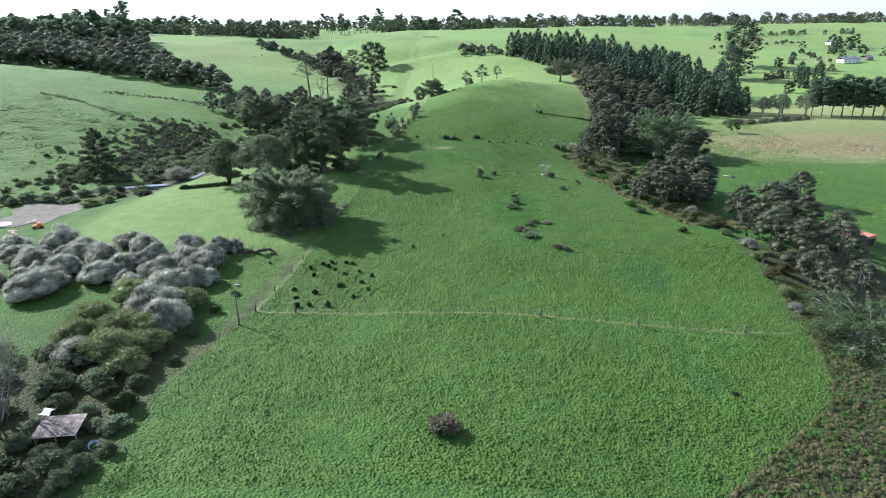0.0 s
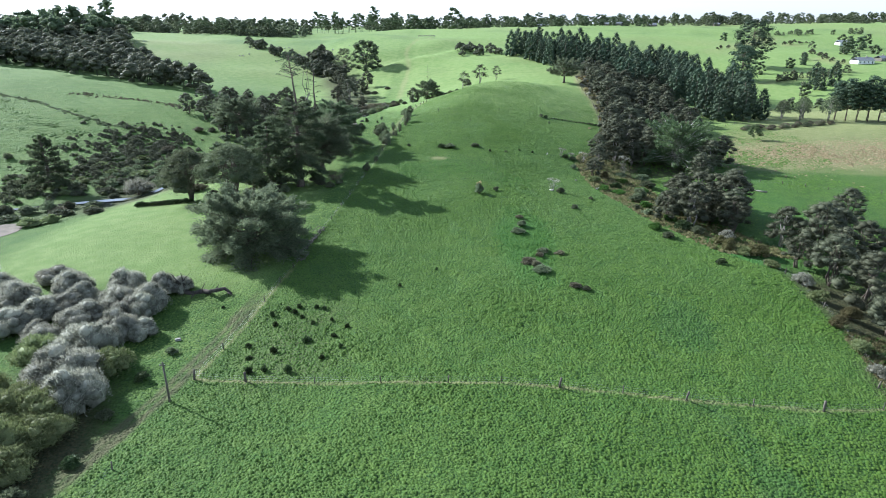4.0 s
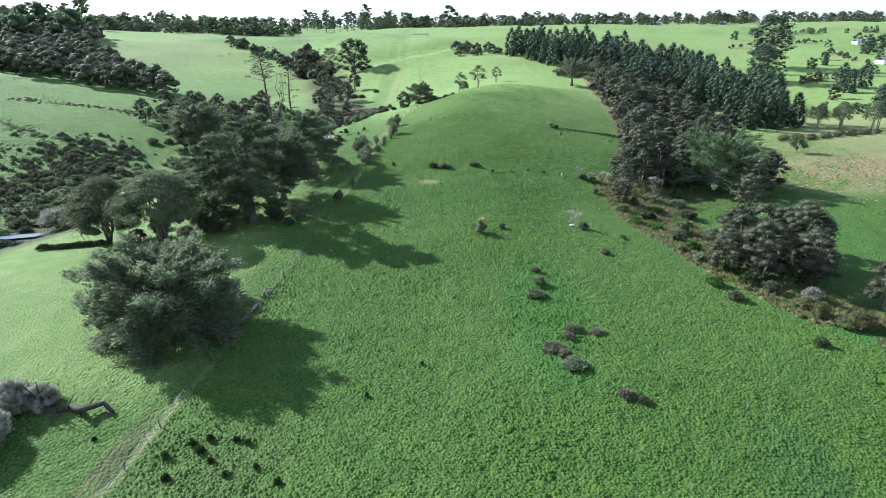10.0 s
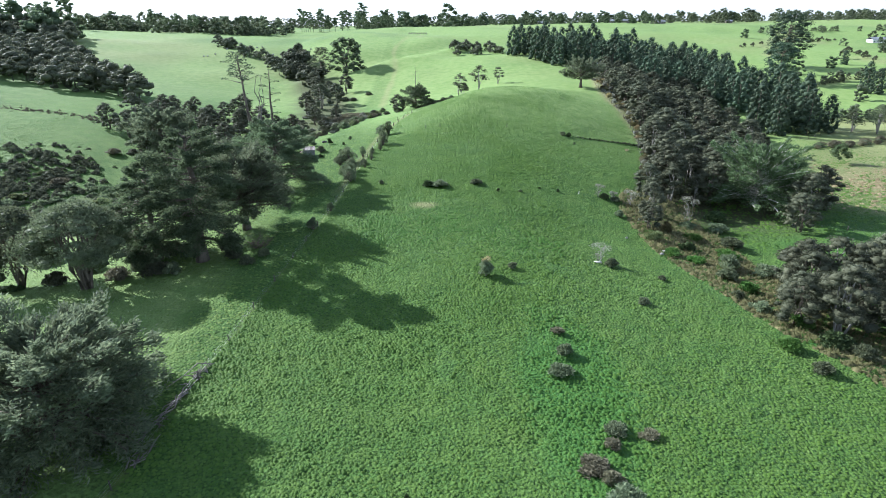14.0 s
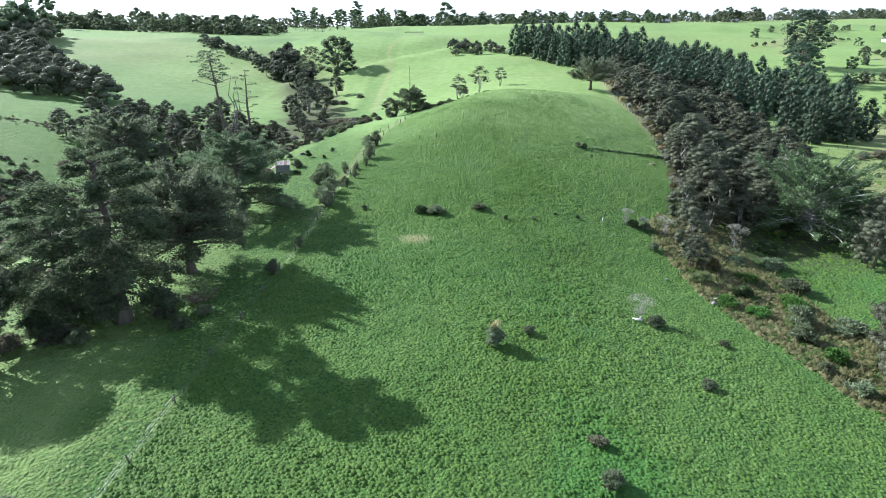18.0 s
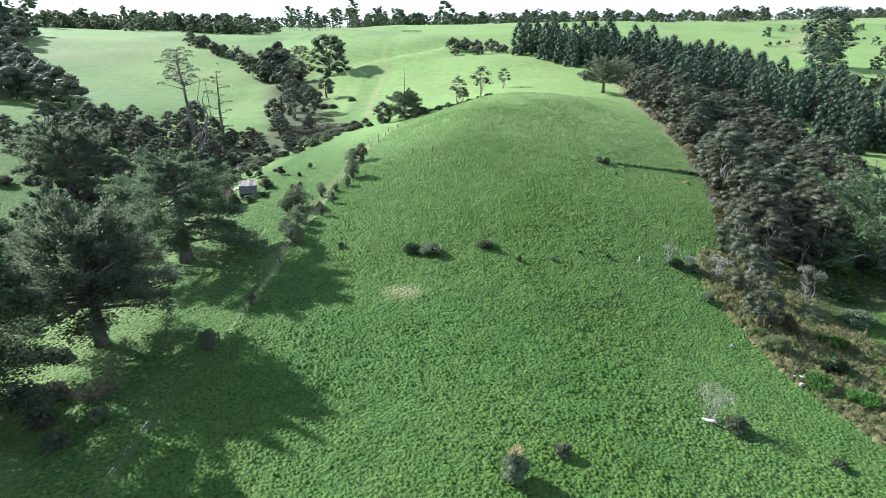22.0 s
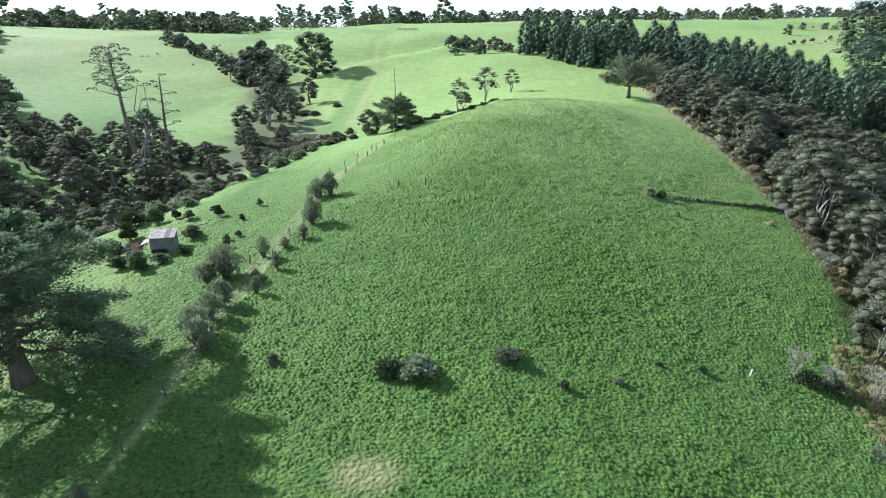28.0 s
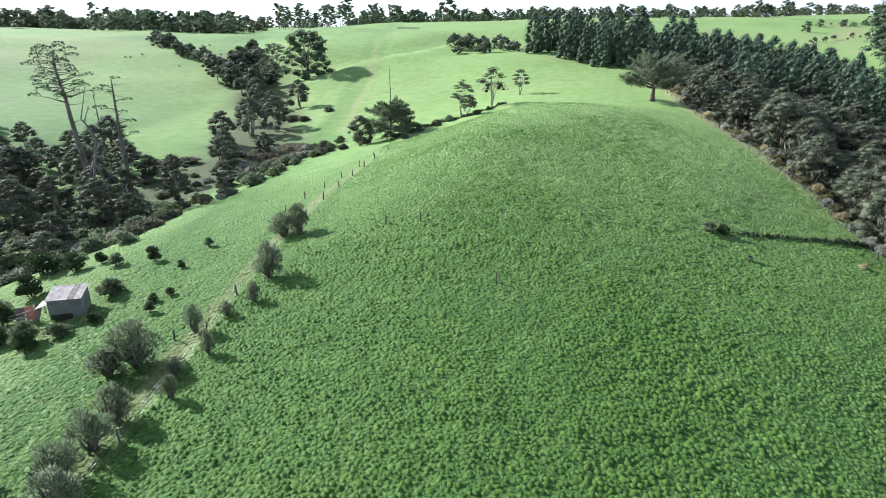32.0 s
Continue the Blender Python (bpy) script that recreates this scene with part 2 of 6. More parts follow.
WIRE = surface("fence_wire", (0.25, 0.25, 0.25), (0.45, 0.45, 0.45), 0.3, 0.5, 0.7)
PALE_CLAY = surface("pale_clay", (0.26, 0.20, 0.13), (0.46, 0.37, 0.27), 2.5, 0.95, 0, 0.4, 6)
BARE_CLAY = surface("bare_clay", (0.09, 0.078, 0.06), (0.18, 0.155, 0.125), 2.5, 0.95, 0, 0.4, 6)


def water_surface():
    m, nt, n, link = nodes_of("creek_water")
    b, o, t, bp = n("BsdfPrincipled"), n("OutputMaterial"), n("TexNoise"), n("Bump")
    b.inputs["Base Color"].default_value = (0.05, 0.055, 0.04, 1)
    b.inputs["Roughness"].default_value = 0.08
    t.inputs["Scale"].default_value = 1.5
    bp.inputs["Strength"].default_value, bp.inputs["Distance"].default_value = 0.15, 0.05
    link(t.outputs[0], bp.inputs["Height"]), link(bp.outputs[0], b.inputs["Normal"]), link(b.outputs[0], o.inputs[0])
    return m


WATER = water_surface()


# ---- the lie of the land: guide lines running up the valley, (x, y, z), lofted sideways ----
LINES = {
    "far_left": [(-700, -200, 30), (-700, 300, 45), (-700, 700, 50), (-900, 1400, 40), (-1500, 4000, 20)],
    "left_brow": [(-300, -200, 8), (-290, 150, 12), (-275, 300, 24), (-272, 380, 26), (-268, 450, 24), (-290, 560, 28), (-305, 645, 35), (-420, 1000, 36), (-700, 4000, 20)],
    "left_slope": [(-190, -200, 0), (-190, 180, -1), (-176, 260, 6), (-158, 305, 9.5), (-148, 400, 11.5), (-160, 470, 10), (-175, 545, 16.4), (-190, 650, 28), (-210, 1000, 33), (-300, 4000, 20)],
    "creek": [(-118, -200, -3), (-118, 120, -1.5), (-122, 180, -3), (-104, 213, -4), (-90, 258, -3), (-72, 300, -2), (-62, 345, 0), (-50, 395, 1.5), (-62, 450, 3), (-80, 520, 7.5), (-110, 600, 17.5), (-130, 660, 25), (-120, 1000, 34), (-150, 4000, 20)],
    "left_bank": [(-75, -200, -1), (-80, 100, 0), (-84, 165, 1.2), (-80, 215, 1), (-62, 255, 4), (-47, 285, 7.6), (-37, 320, 7), (-28, 355, 6.5), (-20, 395, 5), (-28, 450, 6.5), (-45, 540, 15), (-90, 625, 28), (-100, 700, 33), (-80, 1000, 36), (-90, 4000, 20)],
    "left_fence": [(-40, -200, -1), (-40, 60, -0.5), (-38, 104, 0), (-30, 150, 2.8), (-23, 197, 6), (-20.5, 221, 7.2), (-18, 250, 9), (-14.5, 282, 11.8), (-11, 310, 13), (-4, 345, 13), (8, 385, 11), (5, 430, 9), (-5, 520, 18), (-30, 620, 28), (-35, 720, 35), (-30, 1000, 40), (-40, 4000, 20)],
    "ridge": [(0, -200, -2), (0, 60, 0.3), (0, 100, 0.5), (6, 150, 3.2), (6, 195, 5.6), (4, 245, 9.8), (9, 295, 16.8), (20, 325, 20.6), (30, 350, 21.6), (40, 380, 18.5), (52, 410, 15.5), (58, 440, 16.5), (66, 495, 20.8), (50, 560, 24.5), (20, 620, 29), (5, 720, 36), (20, 1000, 41), (20, 4000, 20)],
    "right_fence": [(20, -200, -5), (22, 40, -3), (37, 60, -3), (50, 70, -3.2), (63, 82, -3), (69, 101, -2.6), (74, 128, -1.2), (75, 145, 0), (67, 160, 0), (59, 178, 0.6), (55, 195, 0.8), (51, 215, 0.5), (50, 235, 3), (62, 265, 5.5), (70, 291, 7), (76, 320, 9), (80, 350, 11.5), (84, 390, 13.5), (90, 440, 16.5), (96, 495, 20.5), (110, 600, 24), (110, 750, 34), (120, 1000, 42), (150, 4000, 20)],
    "gully": [(84, -200, -9), (86, 60, -6), (90, 110, -5), (86, 150, -2), (72, 190, -1), (76, 230, -1.5), (96, 285, -1), (108, 340, 2), (116, 400, 6), (125, 490, 13), (150, 600, 20), (180, 760, 33), (200, 1000, 43), (250, 4000, 20)],
    "right_flat": [(130, -200, -5), (128, 60, -4), (118, 155, -2.6), (110, 212, -0.8), (138, 287, 0.8), (184, 345, 0.5), (205, 420, 0), (215, 520, 6), (250, 650, 20), (290, 800, 34), (339, 935, 43), (380, 1200, 46), (500, 4000, 20)],
    "right_hill": [(330, -200, 0), (330, 150, 1), (330, 300, 3), (335, 420, 6), (361, 554, 16), (448, 736, 25), (520, 900, 40), (600, 1100, 48), (900, 4000, 20)],
    "far_right": [(900, -200, 10), (900, 400, 20), (950, 800, 40), (1100, 1200, 52), (1600, 4000, 20)],
}


def steps(u, us, vs):
    """Smooth monotone curve through (us, vs), read at u; vs may hold several columns."""
    us, vs = np.asarray(us, float), np.asarray(vs, float)
    h = np.diff(us)
    d = np.diff(vs) / h
    m = np.zeros_like(vs)
    inner = d[:-1] * d[1:] > 0
    w1, w2 = 2 * h[1:] + h[:-1], h[1:] + 2 * h[:-1]
    with np.errstate(divide="ignore", invalid="ignore"):
        m[1:-1] = np.where(inner, (w1 + w2) / (w1 / d[:-1] + w2 / d[1:]), 0)
    m[0], m[-1] = d[0], d[-1]
    u = np.clip(u, us[0], us[-1])
    k = np.clip(np.searchsorted(us, u, "right") - 1, 0, len(us) - 2)
    s = (u - us[k]) / h[k]
    return ((1 + 2 * s) * (1 - s) ** 2 * vs[k] + s * (1 - s) ** 2 * h[k] * m[k] + s * s * (3 - 2 * s) * vs[k + 1] + s * s * (s - 1) * h[k] * m[k + 1])


def section(y):
    """Places and heights of the guide lines where they cross y."""
    xs, zs = [], []
    for line in LINES.values():
        a = np.array(line, float)
        xs.append(float(steps(y, a[:, 1], a[:, 0])))
        zs.append(float(steps(y, a[:, 1], a[:, 2])))
    return xs, zs


SECTIONS = {}


def height(x, y):
    """The ground's height, without its small bumps."""
    j = math.floor(y / 4)
    for k in (j, j + 1):
        if k not in SECTIONS:
            SECTIONS[k] = section(k * 4)
    a, b = (steps(x, *SECTIONS[k]) for k in (j, j + 1))
    f = y / 4 - j
    return a * (1 - f) + b * f


def ground(x, y):
    return float(height(float(x), float(y)))


def heights(x, y):
    """The same for many places at once."""
    out = np.empty(len(x))
    rows = np.floor(np.asarray(y) / 4).astype(int)
    for j in np.unique(rows):
        m = rows == j
        for k in (j, j + 1):
            if k not in SECTIONS:
                SECTIONS[k] = section(k * 4)
        f = y[m] / 4 - j
        out[m] = steps(x[m], *SECTIONS[j]) * (1 - f) + steps(x[m], *SECTIONS[j + 1]) * f
    return out


def guide(name, y):
    """Where a guide line crosses y."""
    a = np.array(LINES[name], float)
    return float(steps(y, a[:, 1], a[:, 0]))


def lattice(x, y, size, seed):
    """Smooth value noise between -1 and 1, on arrays."""
    u, v = np.asarray(x, float) / size, np.asarray(y, float) / size
    i, j = np.floor(u).astype(np.int64), np.floor(v).astype(np.int64)
    f, g = u - i, v - j
    f, g = f * f * (3 - 2 * f), g * g * (3 - 2 * g)

    def at(a, b):
        h = (a * 374761393 + b * 668265263 + seed * 974711) & 0x7FFFFFFF
        h = ((h ^ (h >> 13)) * 1274126177) & 0x7FFFFFFF
        return ((h ^ (h >> 16)) & 0xFFFF) / 32767.5 - 1

    return (at(i, j) * (1 - f) + at(i + 1, j) * f) * (1 - g) + (at(i, j + 1) * (1 - f) + at(i + 1, j + 1) * f) * g


# crest of the spur beyond the creek, with a fold behind it
CREST = [(-84, 516), (-72, 519), (-54, 527), (-35, 537), (-25, 544), (-12, 552), (0, 565), (13, 579), (32, 600)]


def near_line(x, y, pts):
    """Distance from a polyline in plan, on arrays."""
    best = np.full(np.broadcast(x, y).shape, 1e9)
    for (ax, ay), (bx, by) in zip(pts[:-1], pts[1:]):
        dx, dy = bx - ax, by - ay
        s = np.clip(((x - ax) * dx + (y - ay) * dy) / (dx * dx + dy * dy), 0, 1)
        best = np.minimum(best, np.hypot(x - ax - s * dx, y - ay - s * dy))
    return best


def bumps(x, y):
    """Small unevenness of the pasture, in metres."""
    x, y = np.asarray(x, float), np.asarray(y, float)
    near = np.clip((x + 60) / 14, 0, 1) * np.clip((92 - x) / 14, 0, 1) * np.clip((y - 42) / 14, 0, 1) * np.clip((360 - y) / 15, 0, 1)
    far = np.clip((y - 420) / 150, 0, 1)
    hills = far * (2.0 * lattice(x, y, 90, 5) + 1.2 * lattice(x, y, 38, 6) + 0.5 * lattice(x, y, 15, 7))
    hills += 3.0 * np.exp(-(near_line(x, y, CREST) / 11) ** 2) - 4.5 * np.exp(-(near_line(x, y - 32, CREST) / 20) ** 2)
    lumps = 0.5 - np.abs(lattice(x, y, 1.3, 3))
    return hills + 0.35 * lattice(x, y, 17, 1) + (0.10 * lattice(x, y, 4.5, 2) + 0.16 * lumps + 0.08 * lattice(x, y, 1.0, 4)) * near


def foot(x, y, sink=0.06):
    """The height at which a thing stands."""
    return ground(x, y) + float(bumps(x, y)) - sink


# ---- making meshes ----
def make_mesh(name, verts, faces, material, smooth=False):
    me = bpy.data.meshes.new(name)
    me.from_pydata([tuple(v) for v in np.asarray(verts).tolist()], [], np.asarray(faces).tolist() if isinstance(faces, np.ndarray) else faces)
    if material:
        me.materials.append(material)
    if smooth:
        me.polygons.foreach_set("use_smooth", [True] * len(me.polygons))
    me.update()
    return me


def bulk_mesh(name, verts, loops, per, material):
    """A mesh of many faces with the same number of corners."""
    me = bpy.data.meshes.new(name)
    n = len(loops) // per
    me.vertices.add(len(verts))
    me.vertices.foreach_set("co", np.asarray(verts, np.float32).ravel())
    me.loops.add(len(loops))
    me.loops.foreach_set("vertex_index", np.asarray(loops, np.int32))
    me.polygons.add(n)
    me.polygons.foreach_set("loop_start", np.arange(0, n * per, per, dtype=np.int32))
    me.polygons.foreach_set("loop_total", np.full(n, per, np.int32))
    me.update(calc_edges=True)
    me.materials.append(material)
    return me


def part(name, data, material=None, parent=None, label="", at=None):
    """One mesh (a mesh or a bmesh) as a part under a thing, or a thing of its own."""
    if isinstance(data, bmesh.types.BMesh):
        me = bpy.data.meshes.new(name)
        data.to_mesh(me)
        data.free()
        data = me
    if material and not data.materials:
        data.materials.append(material)
    ob = new(name, data)
    if parent:
        ob.parent = parent
    if at is not None:
        ob.matrix_basis = at
    return tagged(ob, label)


def thing(name, at, label, category, group="", kind=""):
    ob = new(name)
    ob.empty_display_size = 0.2
    ob.matrix_basis = at
    return tagged(ob, label, category, group, kind)


def box(bm, size, at=Matrix.Identity(4), bevel=0.0):
    made = bmesh.ops.create_cube(bm, size=1, matrix=at @ Matrix.Diagonal((*size, 1)))
    if bevel:
        edges = {e for v in made["verts"] for e in v.link_edges}
        bmesh.ops.bevel(bm, geom=list(edges), offset=bevel, segments=1, affect="EDGES")
    return bm


def boxed(size, at=Matrix.Identity(4), bevel=0.0):
    return box(bmesh.new(), size, at, bevel)


def tube(points, radii, sides=7):
    """Vertices and faces of a tapering tube along points."""
    pts = [Vector(p) for p in points]
    verts, faces = [], []
    for i, p in enumerate(pts):
        way = (pts[min(i + 1, len(pts) - 1)] - pts[max(i - 1, 0)]).normalized()
        side = way.orthogonal().normalized() if abs(way.z) < 0.95 else Vector((1, 0, 0)).cross(way).normalized()
        up = way.cross(side)
        for k in range(sides):
            a = 2 * math.pi * k / sides
            verts.append(p + (side * math.cos(a) + up * math.sin(a)) * radii[i])
    for i in range(len(pts) - 1):
        for k in range(sides):
            a, b = i * sides + k, i * sides + (k + 1) % sides
            faces.append((a, b, b + sides, a + sides))
    faces.append(tuple(range(sides))[::-1])
    faces.append(tuple(range((len(pts) - 1) * sides, len(pts) * sides)))
    return verts, faces


def joined(pieces):
    verts, faces = [], []
    for v, f in pieces:
        k = len(verts)
        verts += list(v)
        faces += [tuple(i + k for i in g) for g in f]
    return verts, faces


def limb(rng, a, b, r0, r1, sag=0.1, n=5, sides=5):
    """A crooked tapering branch from a to b."""
    a, b = Vector(a), Vector(b)
    far = (b - a).length
    pts = []
    for i in range(n):
        s = i / (n - 1)
        p = a.lerp(b, s)
        if 0 < i < n - 1:
            p += Vector(rng.normal(0, 0.05 * far, 3).tolist())
        p.z += sag * far * math.sin(math.pi * s)
        pts.append(p)
    return tube(pts, [r0 + (r1 - r0) * i / (n - 1) for i in range(n)], sides)


def sphere_points(rng, n):
    z = rng.uniform(-1, 1, n)
    a = rng.uniform(0, 2 * np.pi, n)
    r = np.sqrt(1 - z * z)
    return np.stack([r * np.cos(a), r * np.sin(a), z], 1)


def leaves(rng, clumps, per, size, shell=0.75, droop=0.0, up=0.35, slim=0.55, loose=0.55):
    """Leaf sprays (kite-shaped faces) spread through clumps of (x, y, z, radius, height)."""
    clumps = np.asarray(clumps, float)
    n = np.maximum((per * (clumps[:, 3] / clumps[:, 3].mean()) ** 1.6).astype(int), 4)
    which = np.repeat(np.arange(len(clumps)), n)
    ways = sphere_points(rng, len(which))
    ways[:, 2] = np.where(ways[:, 2] < -0.35, -ways[:, 2], ways[:, 2])
    reach = shell + (1.08 - shell) * rng.random(len(which)) ** 0.7
    c = clumps[which]
    place = c[:, :3] + ways * reach[:, None] * np.stack([c[:, 3], c[:, 3], c[:, 4]], 1)
    along = ways + rng.normal(0, loose, ways.shape)
    along[:, 2] += up - droop
    along /= np.linalg.norm(along, axis=1)[:, None]
    side = np.cross(along, rng.normal(0, 1, ways.shape))
    side /= np.linalg.norm(side, axis=1)[:, None] + 1e-6
    s = size * rng.uniform(0.6, 1.4, len(which))[:, None]
    v = np.stack([place - along * s * 0.5, place + side * s * slim * 0.5, place + along * s * 0.5, place - side * s * slim * 0.5], 1)
    return v.reshape(-1, 3)


def cores(rng, clumps, shrink=0.78, small=True):
    """Uneven inner masses that close the clumps."""
    bm = bmesh.new()
    bmesh.ops.create_icosphere(bm, subdivisions=1 if small else 2, radius=1)
    unit = np.array([v.co[:] for v in bm.verts])
    tri = np.array([[v.index for v in f.verts] for f in bm.faces])
    bm.free()
    verts, faces = [], []
    for x, y, z, r, h in clumps:
        wob = 1 + 0.22 * np.sin(unit @ rng.normal(0, 3.0, 3) + rng.uniform(0, 6)) + rng.normal(0, 0.07, len(unit))
        faces.append(tri + len(verts) * len(unit))
        verts.append(unit * wob[:, None] * shrink * np.array([r, r, h]) + np.array([x, y, z]))
    return np.concatenate(verts), np.concatenate(faces)


def crown_mesh(name, rng, clumps, per, size, material, core=0.78, **kw):
    v = leaves(rng, clumps, per, size, **kw)
    nf = len(v) // 4
    q = np.arange(nf * 4).reshape(-1, 4)
    tri = np.concatenate([q[:, [0, 1, 2]], q[:, [0, 2, 3]]])
    if core:
        cv, cf = cores(rng, clumps, core)
        tri = np.concatenate([tri, cf + len(v)])
        v = np.concatenate([v, cv])
    return bulk_mesh(name, v, tri.ravel(), 3, material)


# ---- the ground: one sheet to the horizon ----
def spread(fine_from, fine_to, fine, lo, hi, grow):
    inner = list(np.arange(fine_from, fine_to + 1e-6, fine))
    step, a = fine, fine_from
    left = []
    while a > lo:
        step = min(step * grow, 160)
        a -= step
        left.append(a)
    step, b = fine, fine_to
    right = []
    while b < hi:
        step = min(step * grow, 160)
        b += step
        right.append(b)
    return np.array(left[::-1] + inner + right)


def soft_edge(d, w, e):
    return np.clip((w - d) / e + 0.5, 0, 1)


FENCE_LEFT = [(-36.5, 104.5), (-33.5, 122), (-30, 143), (-26.5, 170), (-23.2, 197), (-20.6, 221), (-18, 250), (-14.8, 280), (-11.5, 305), (-6, 335)]
FENCE_CROSS = [(-36.5, 104.5), (-28.5, 103.8), (-18, 103.3), (-8, 103), (2, 102.6), (10, 102.4), (18.5, 101.8), (27.5, 100.6), (36.4, 99.4), (46, 99), (56.2, 98.6), (66, 100)]
LANE = [(-52, 60), (-45, 80), (-39.5, 100), (-37.5, 112), (-34.5, 128), (-31.5, 143)]


def build_ground():
    xs = spread(-46, 78, 0.5, -2600, 2600, 1.075)
    ys = spread(56, 345, 0.5, -260, 3950, 1.06)
    z = np.stack([np.array([height_row for height_row in height(xs, float(y))]) for y in ys])
    gx, gy = np.meshgrid(xs, ys)
    z = z + bumps(gx, gy)
    far = np.clip((gy - 420) / 150, 0, 1)
    # sheep tracks stepping along the left hillside
    hill = np.clip((-120 - gx) / 30, 0, 1) * np.clip((330 - gy) / 40, 0, 1) * np.clip((gy - 120) / 40, 0, 1)
    z += hill * 0.35 * np.sin(z * 3.2 + 2 * lattice(gx, gy, 9, 8))
    ny, nx = gx.shape
    i = np.arange((ny - 1) * nx).reshape(ny - 1, nx)[:, :-1].ravel()
    quads = np.stack([i, i + 1, i + nx + 1, i + nx], 1)
    me = bulk_mesh("ground", np.stack([gx.ravel(), gy.ravel(), z.ravel()], 1), quads.ravel(), 4, PASTURE)
    me.polygons.foreach_set("use_smooth", [True] * len(me.polygons))
    wob = 2.5 * lattice(gx, gy, 9, 11) + 0.8 * lattice(gx, gy, 2.3, 12)
    right = np.array([guide("right_fence", float(y)) for y in ys])[:, None]
    creek = np.array([guide("creek", float(y)) for y in ys])[:, None]
    flat = np.array([guide("right_flat", float(y)) for y in ys])[:, None]
    lush = soft_edge(np.hypot((gx - 21) / 0.55, (gy - 158) / 1.6) + wob, 12, 9) * 0.8
    lush = np.maximum(lush, soft_edge(np.hypot(gx - 66, gy - 165) + wob * 2, 16, 8) * (gx > right))
    lush = np.maximum(lush, 0.9 * soft_edge(np.abs(gx - right - 7) + wob, 8, 5) * soft_edge(np.abs(gy - 195), 40, 12))
    lush = np.maximum(lush, 0.3 * soft_edge(np.abs(gx - 96) + wob * 3, 16, 14) * soft_edge(np.abs(gy - 205), 50, 20))
    lush = np.maximum(lush, 0.2 * np.clip((gy - 240) / 80, 0, 1) * soft_edge(np.abs(gx + 40), 40, 20) * (gy < 420))
    dry = soft_edge(np.hypot((gx - 175) / 2.0, (gy - 268)) + wob * 3, 30, 14) * 0.8
    dry = np.maximum(dry, 0.55 * soft_edge(np.abs(gx - flat - 40) + wob * 4, 60, 40) * soft_edge(np.abs(gy - 330), 75, 30))
    dry = np.maximum(dry, 0.6 * soft_edge(np.hypot((gx - 0.5) / 1.4, gy - 225) + 0.45 * wob, 2.6, 2.0))
    dry = np.maximum(dry, 0.75 * soft_edge(np.abs(gx - right - 4) + 0.4 * wob, 4.5, 3) * np.clip((gy - 300) / 40, 0, 1) * (gy < 470))
    dry = np.maximum(dry, np.where(gy < 142, 0.5, 0.15) * soft_edge(near_line(gx, gy, FENCE_LEFT) + 0.12 * wob, 0.35, 0.5))
    dry = np.maximum(dry, 0.42 * soft_edge(near_line(gx + 1.3, gy, FENCE_LEFT) + 0.25 * wob, 0.9, 1.1) * np.clip((gy - 232) / 10, 0, 1) * (gy < 345))
    dry = np.maximum(dry, 0.6 * soft_edge(near_line(gx, gy, FENCE_CROSS) + 0.06 * wob, 0.28, 0.45))
    mud = 0.9 * soft_edge(np.abs(near_line(gx, gy, LANE) - 0.75) + 0.15 * wob, 0.5, 0.8) * np.clip((gy - 74) / 12, 0, 1) * np.clip((136 - gy) / 14, 0, 1)
    mud = np.maximum(mud, 0.4 * soft_edge(np.hypot((gx + 24) / 1.1, (gy - 116) / 1.5) + 1.2 * wob, 7, 10))
    litter = soft_edge(np.abs(gx - (right + 25)) + wob, 21, 5) * (gy > 100) * np.clip((520 - gy) / 30, 0, 1) * np.clip((gy - 225) / 20, 0, 1)
    litter = np.maximum(litter, soft_edge(np.abs(gx - right - 15) + wob, 15, 5) * np.clip((150 - gy) / 10, 0, 1) * np.clip((gy - 42) / 10, 0, 1))
    litter = np.maximum(litter, soft_edge(np.abs(gx - right - 8) + wob, 8, 6) * (gy > 175) * (gy < 245) * 0.35)
    litter = np.maximum(litter, 0.85 * soft_edge(np.abs(gx - creek) + 1.5 * wob, 15, 12) * np.clip((gy - 180) / 30, 0, 1) * np.clip((640 - gy) / 60, 0, 1))
    litter = np.maximum(litter, soft_edge(np.abs(gx + 57) + wob, 12, 6) * np.clip((108 - gy) / 10, 0, 1) * np.clip((gy - 44) / 12, 0, 1))
    dry = np.maximum(dry, 0.32 * far * np.clip(lattice(gx, gy, 120, 14) + 0.6 * lattice(gx, gy, 35, 15), 0, 1))
    dry = np.maximum(dry, 0.4 * soft_edge(near_line(gx, gy, [(-25, 418), (-25.5, 464), (-24, 520), (-30, 600), (-22, 668), (-6, 690), (-12, 722)]) + 0.4 * wob, 1.6, 2.5))
    dry = np.maximum(dry, 0.7 * soft_edge(near_line(gx, gy, [(300, 640), (330, 720), (400, 800), (420, 900), (395, 1000)]) + wob, 2.5, 4))
    for edge in ([(258, 507), (287, 516), (330, 529)], [(291, 685), (359, 730), (437, 771)], [(373, 657), (355, 590), (364, 578)], [(371, 816), (471, 850), (545, 839)]):
        dry = np.maximum(dry, 0.5 * soft_edge(near_line(gx, gy, edge) + wob, 5, 6))
    damp = 0.5 * soft_edge(np.hypot((gx - 45) / 0.8, (gy - 120) / 1.3) + 1.6 * wob, 5, 6)
    damp = np.maximum(damp, 0.5 * soft_edge(np.hypot((gx - 41.5) / 0.6, (gy - 90) / 2.0) + 1.4 * wob, 4, 5))
    damp = np.maximum(damp, 0.7 * soft_edge(near_line(gx, gy, [(39, 242.5), (46, 242.5), (56, 241)]) + 0.2 * wob, 0.7, 0.8))
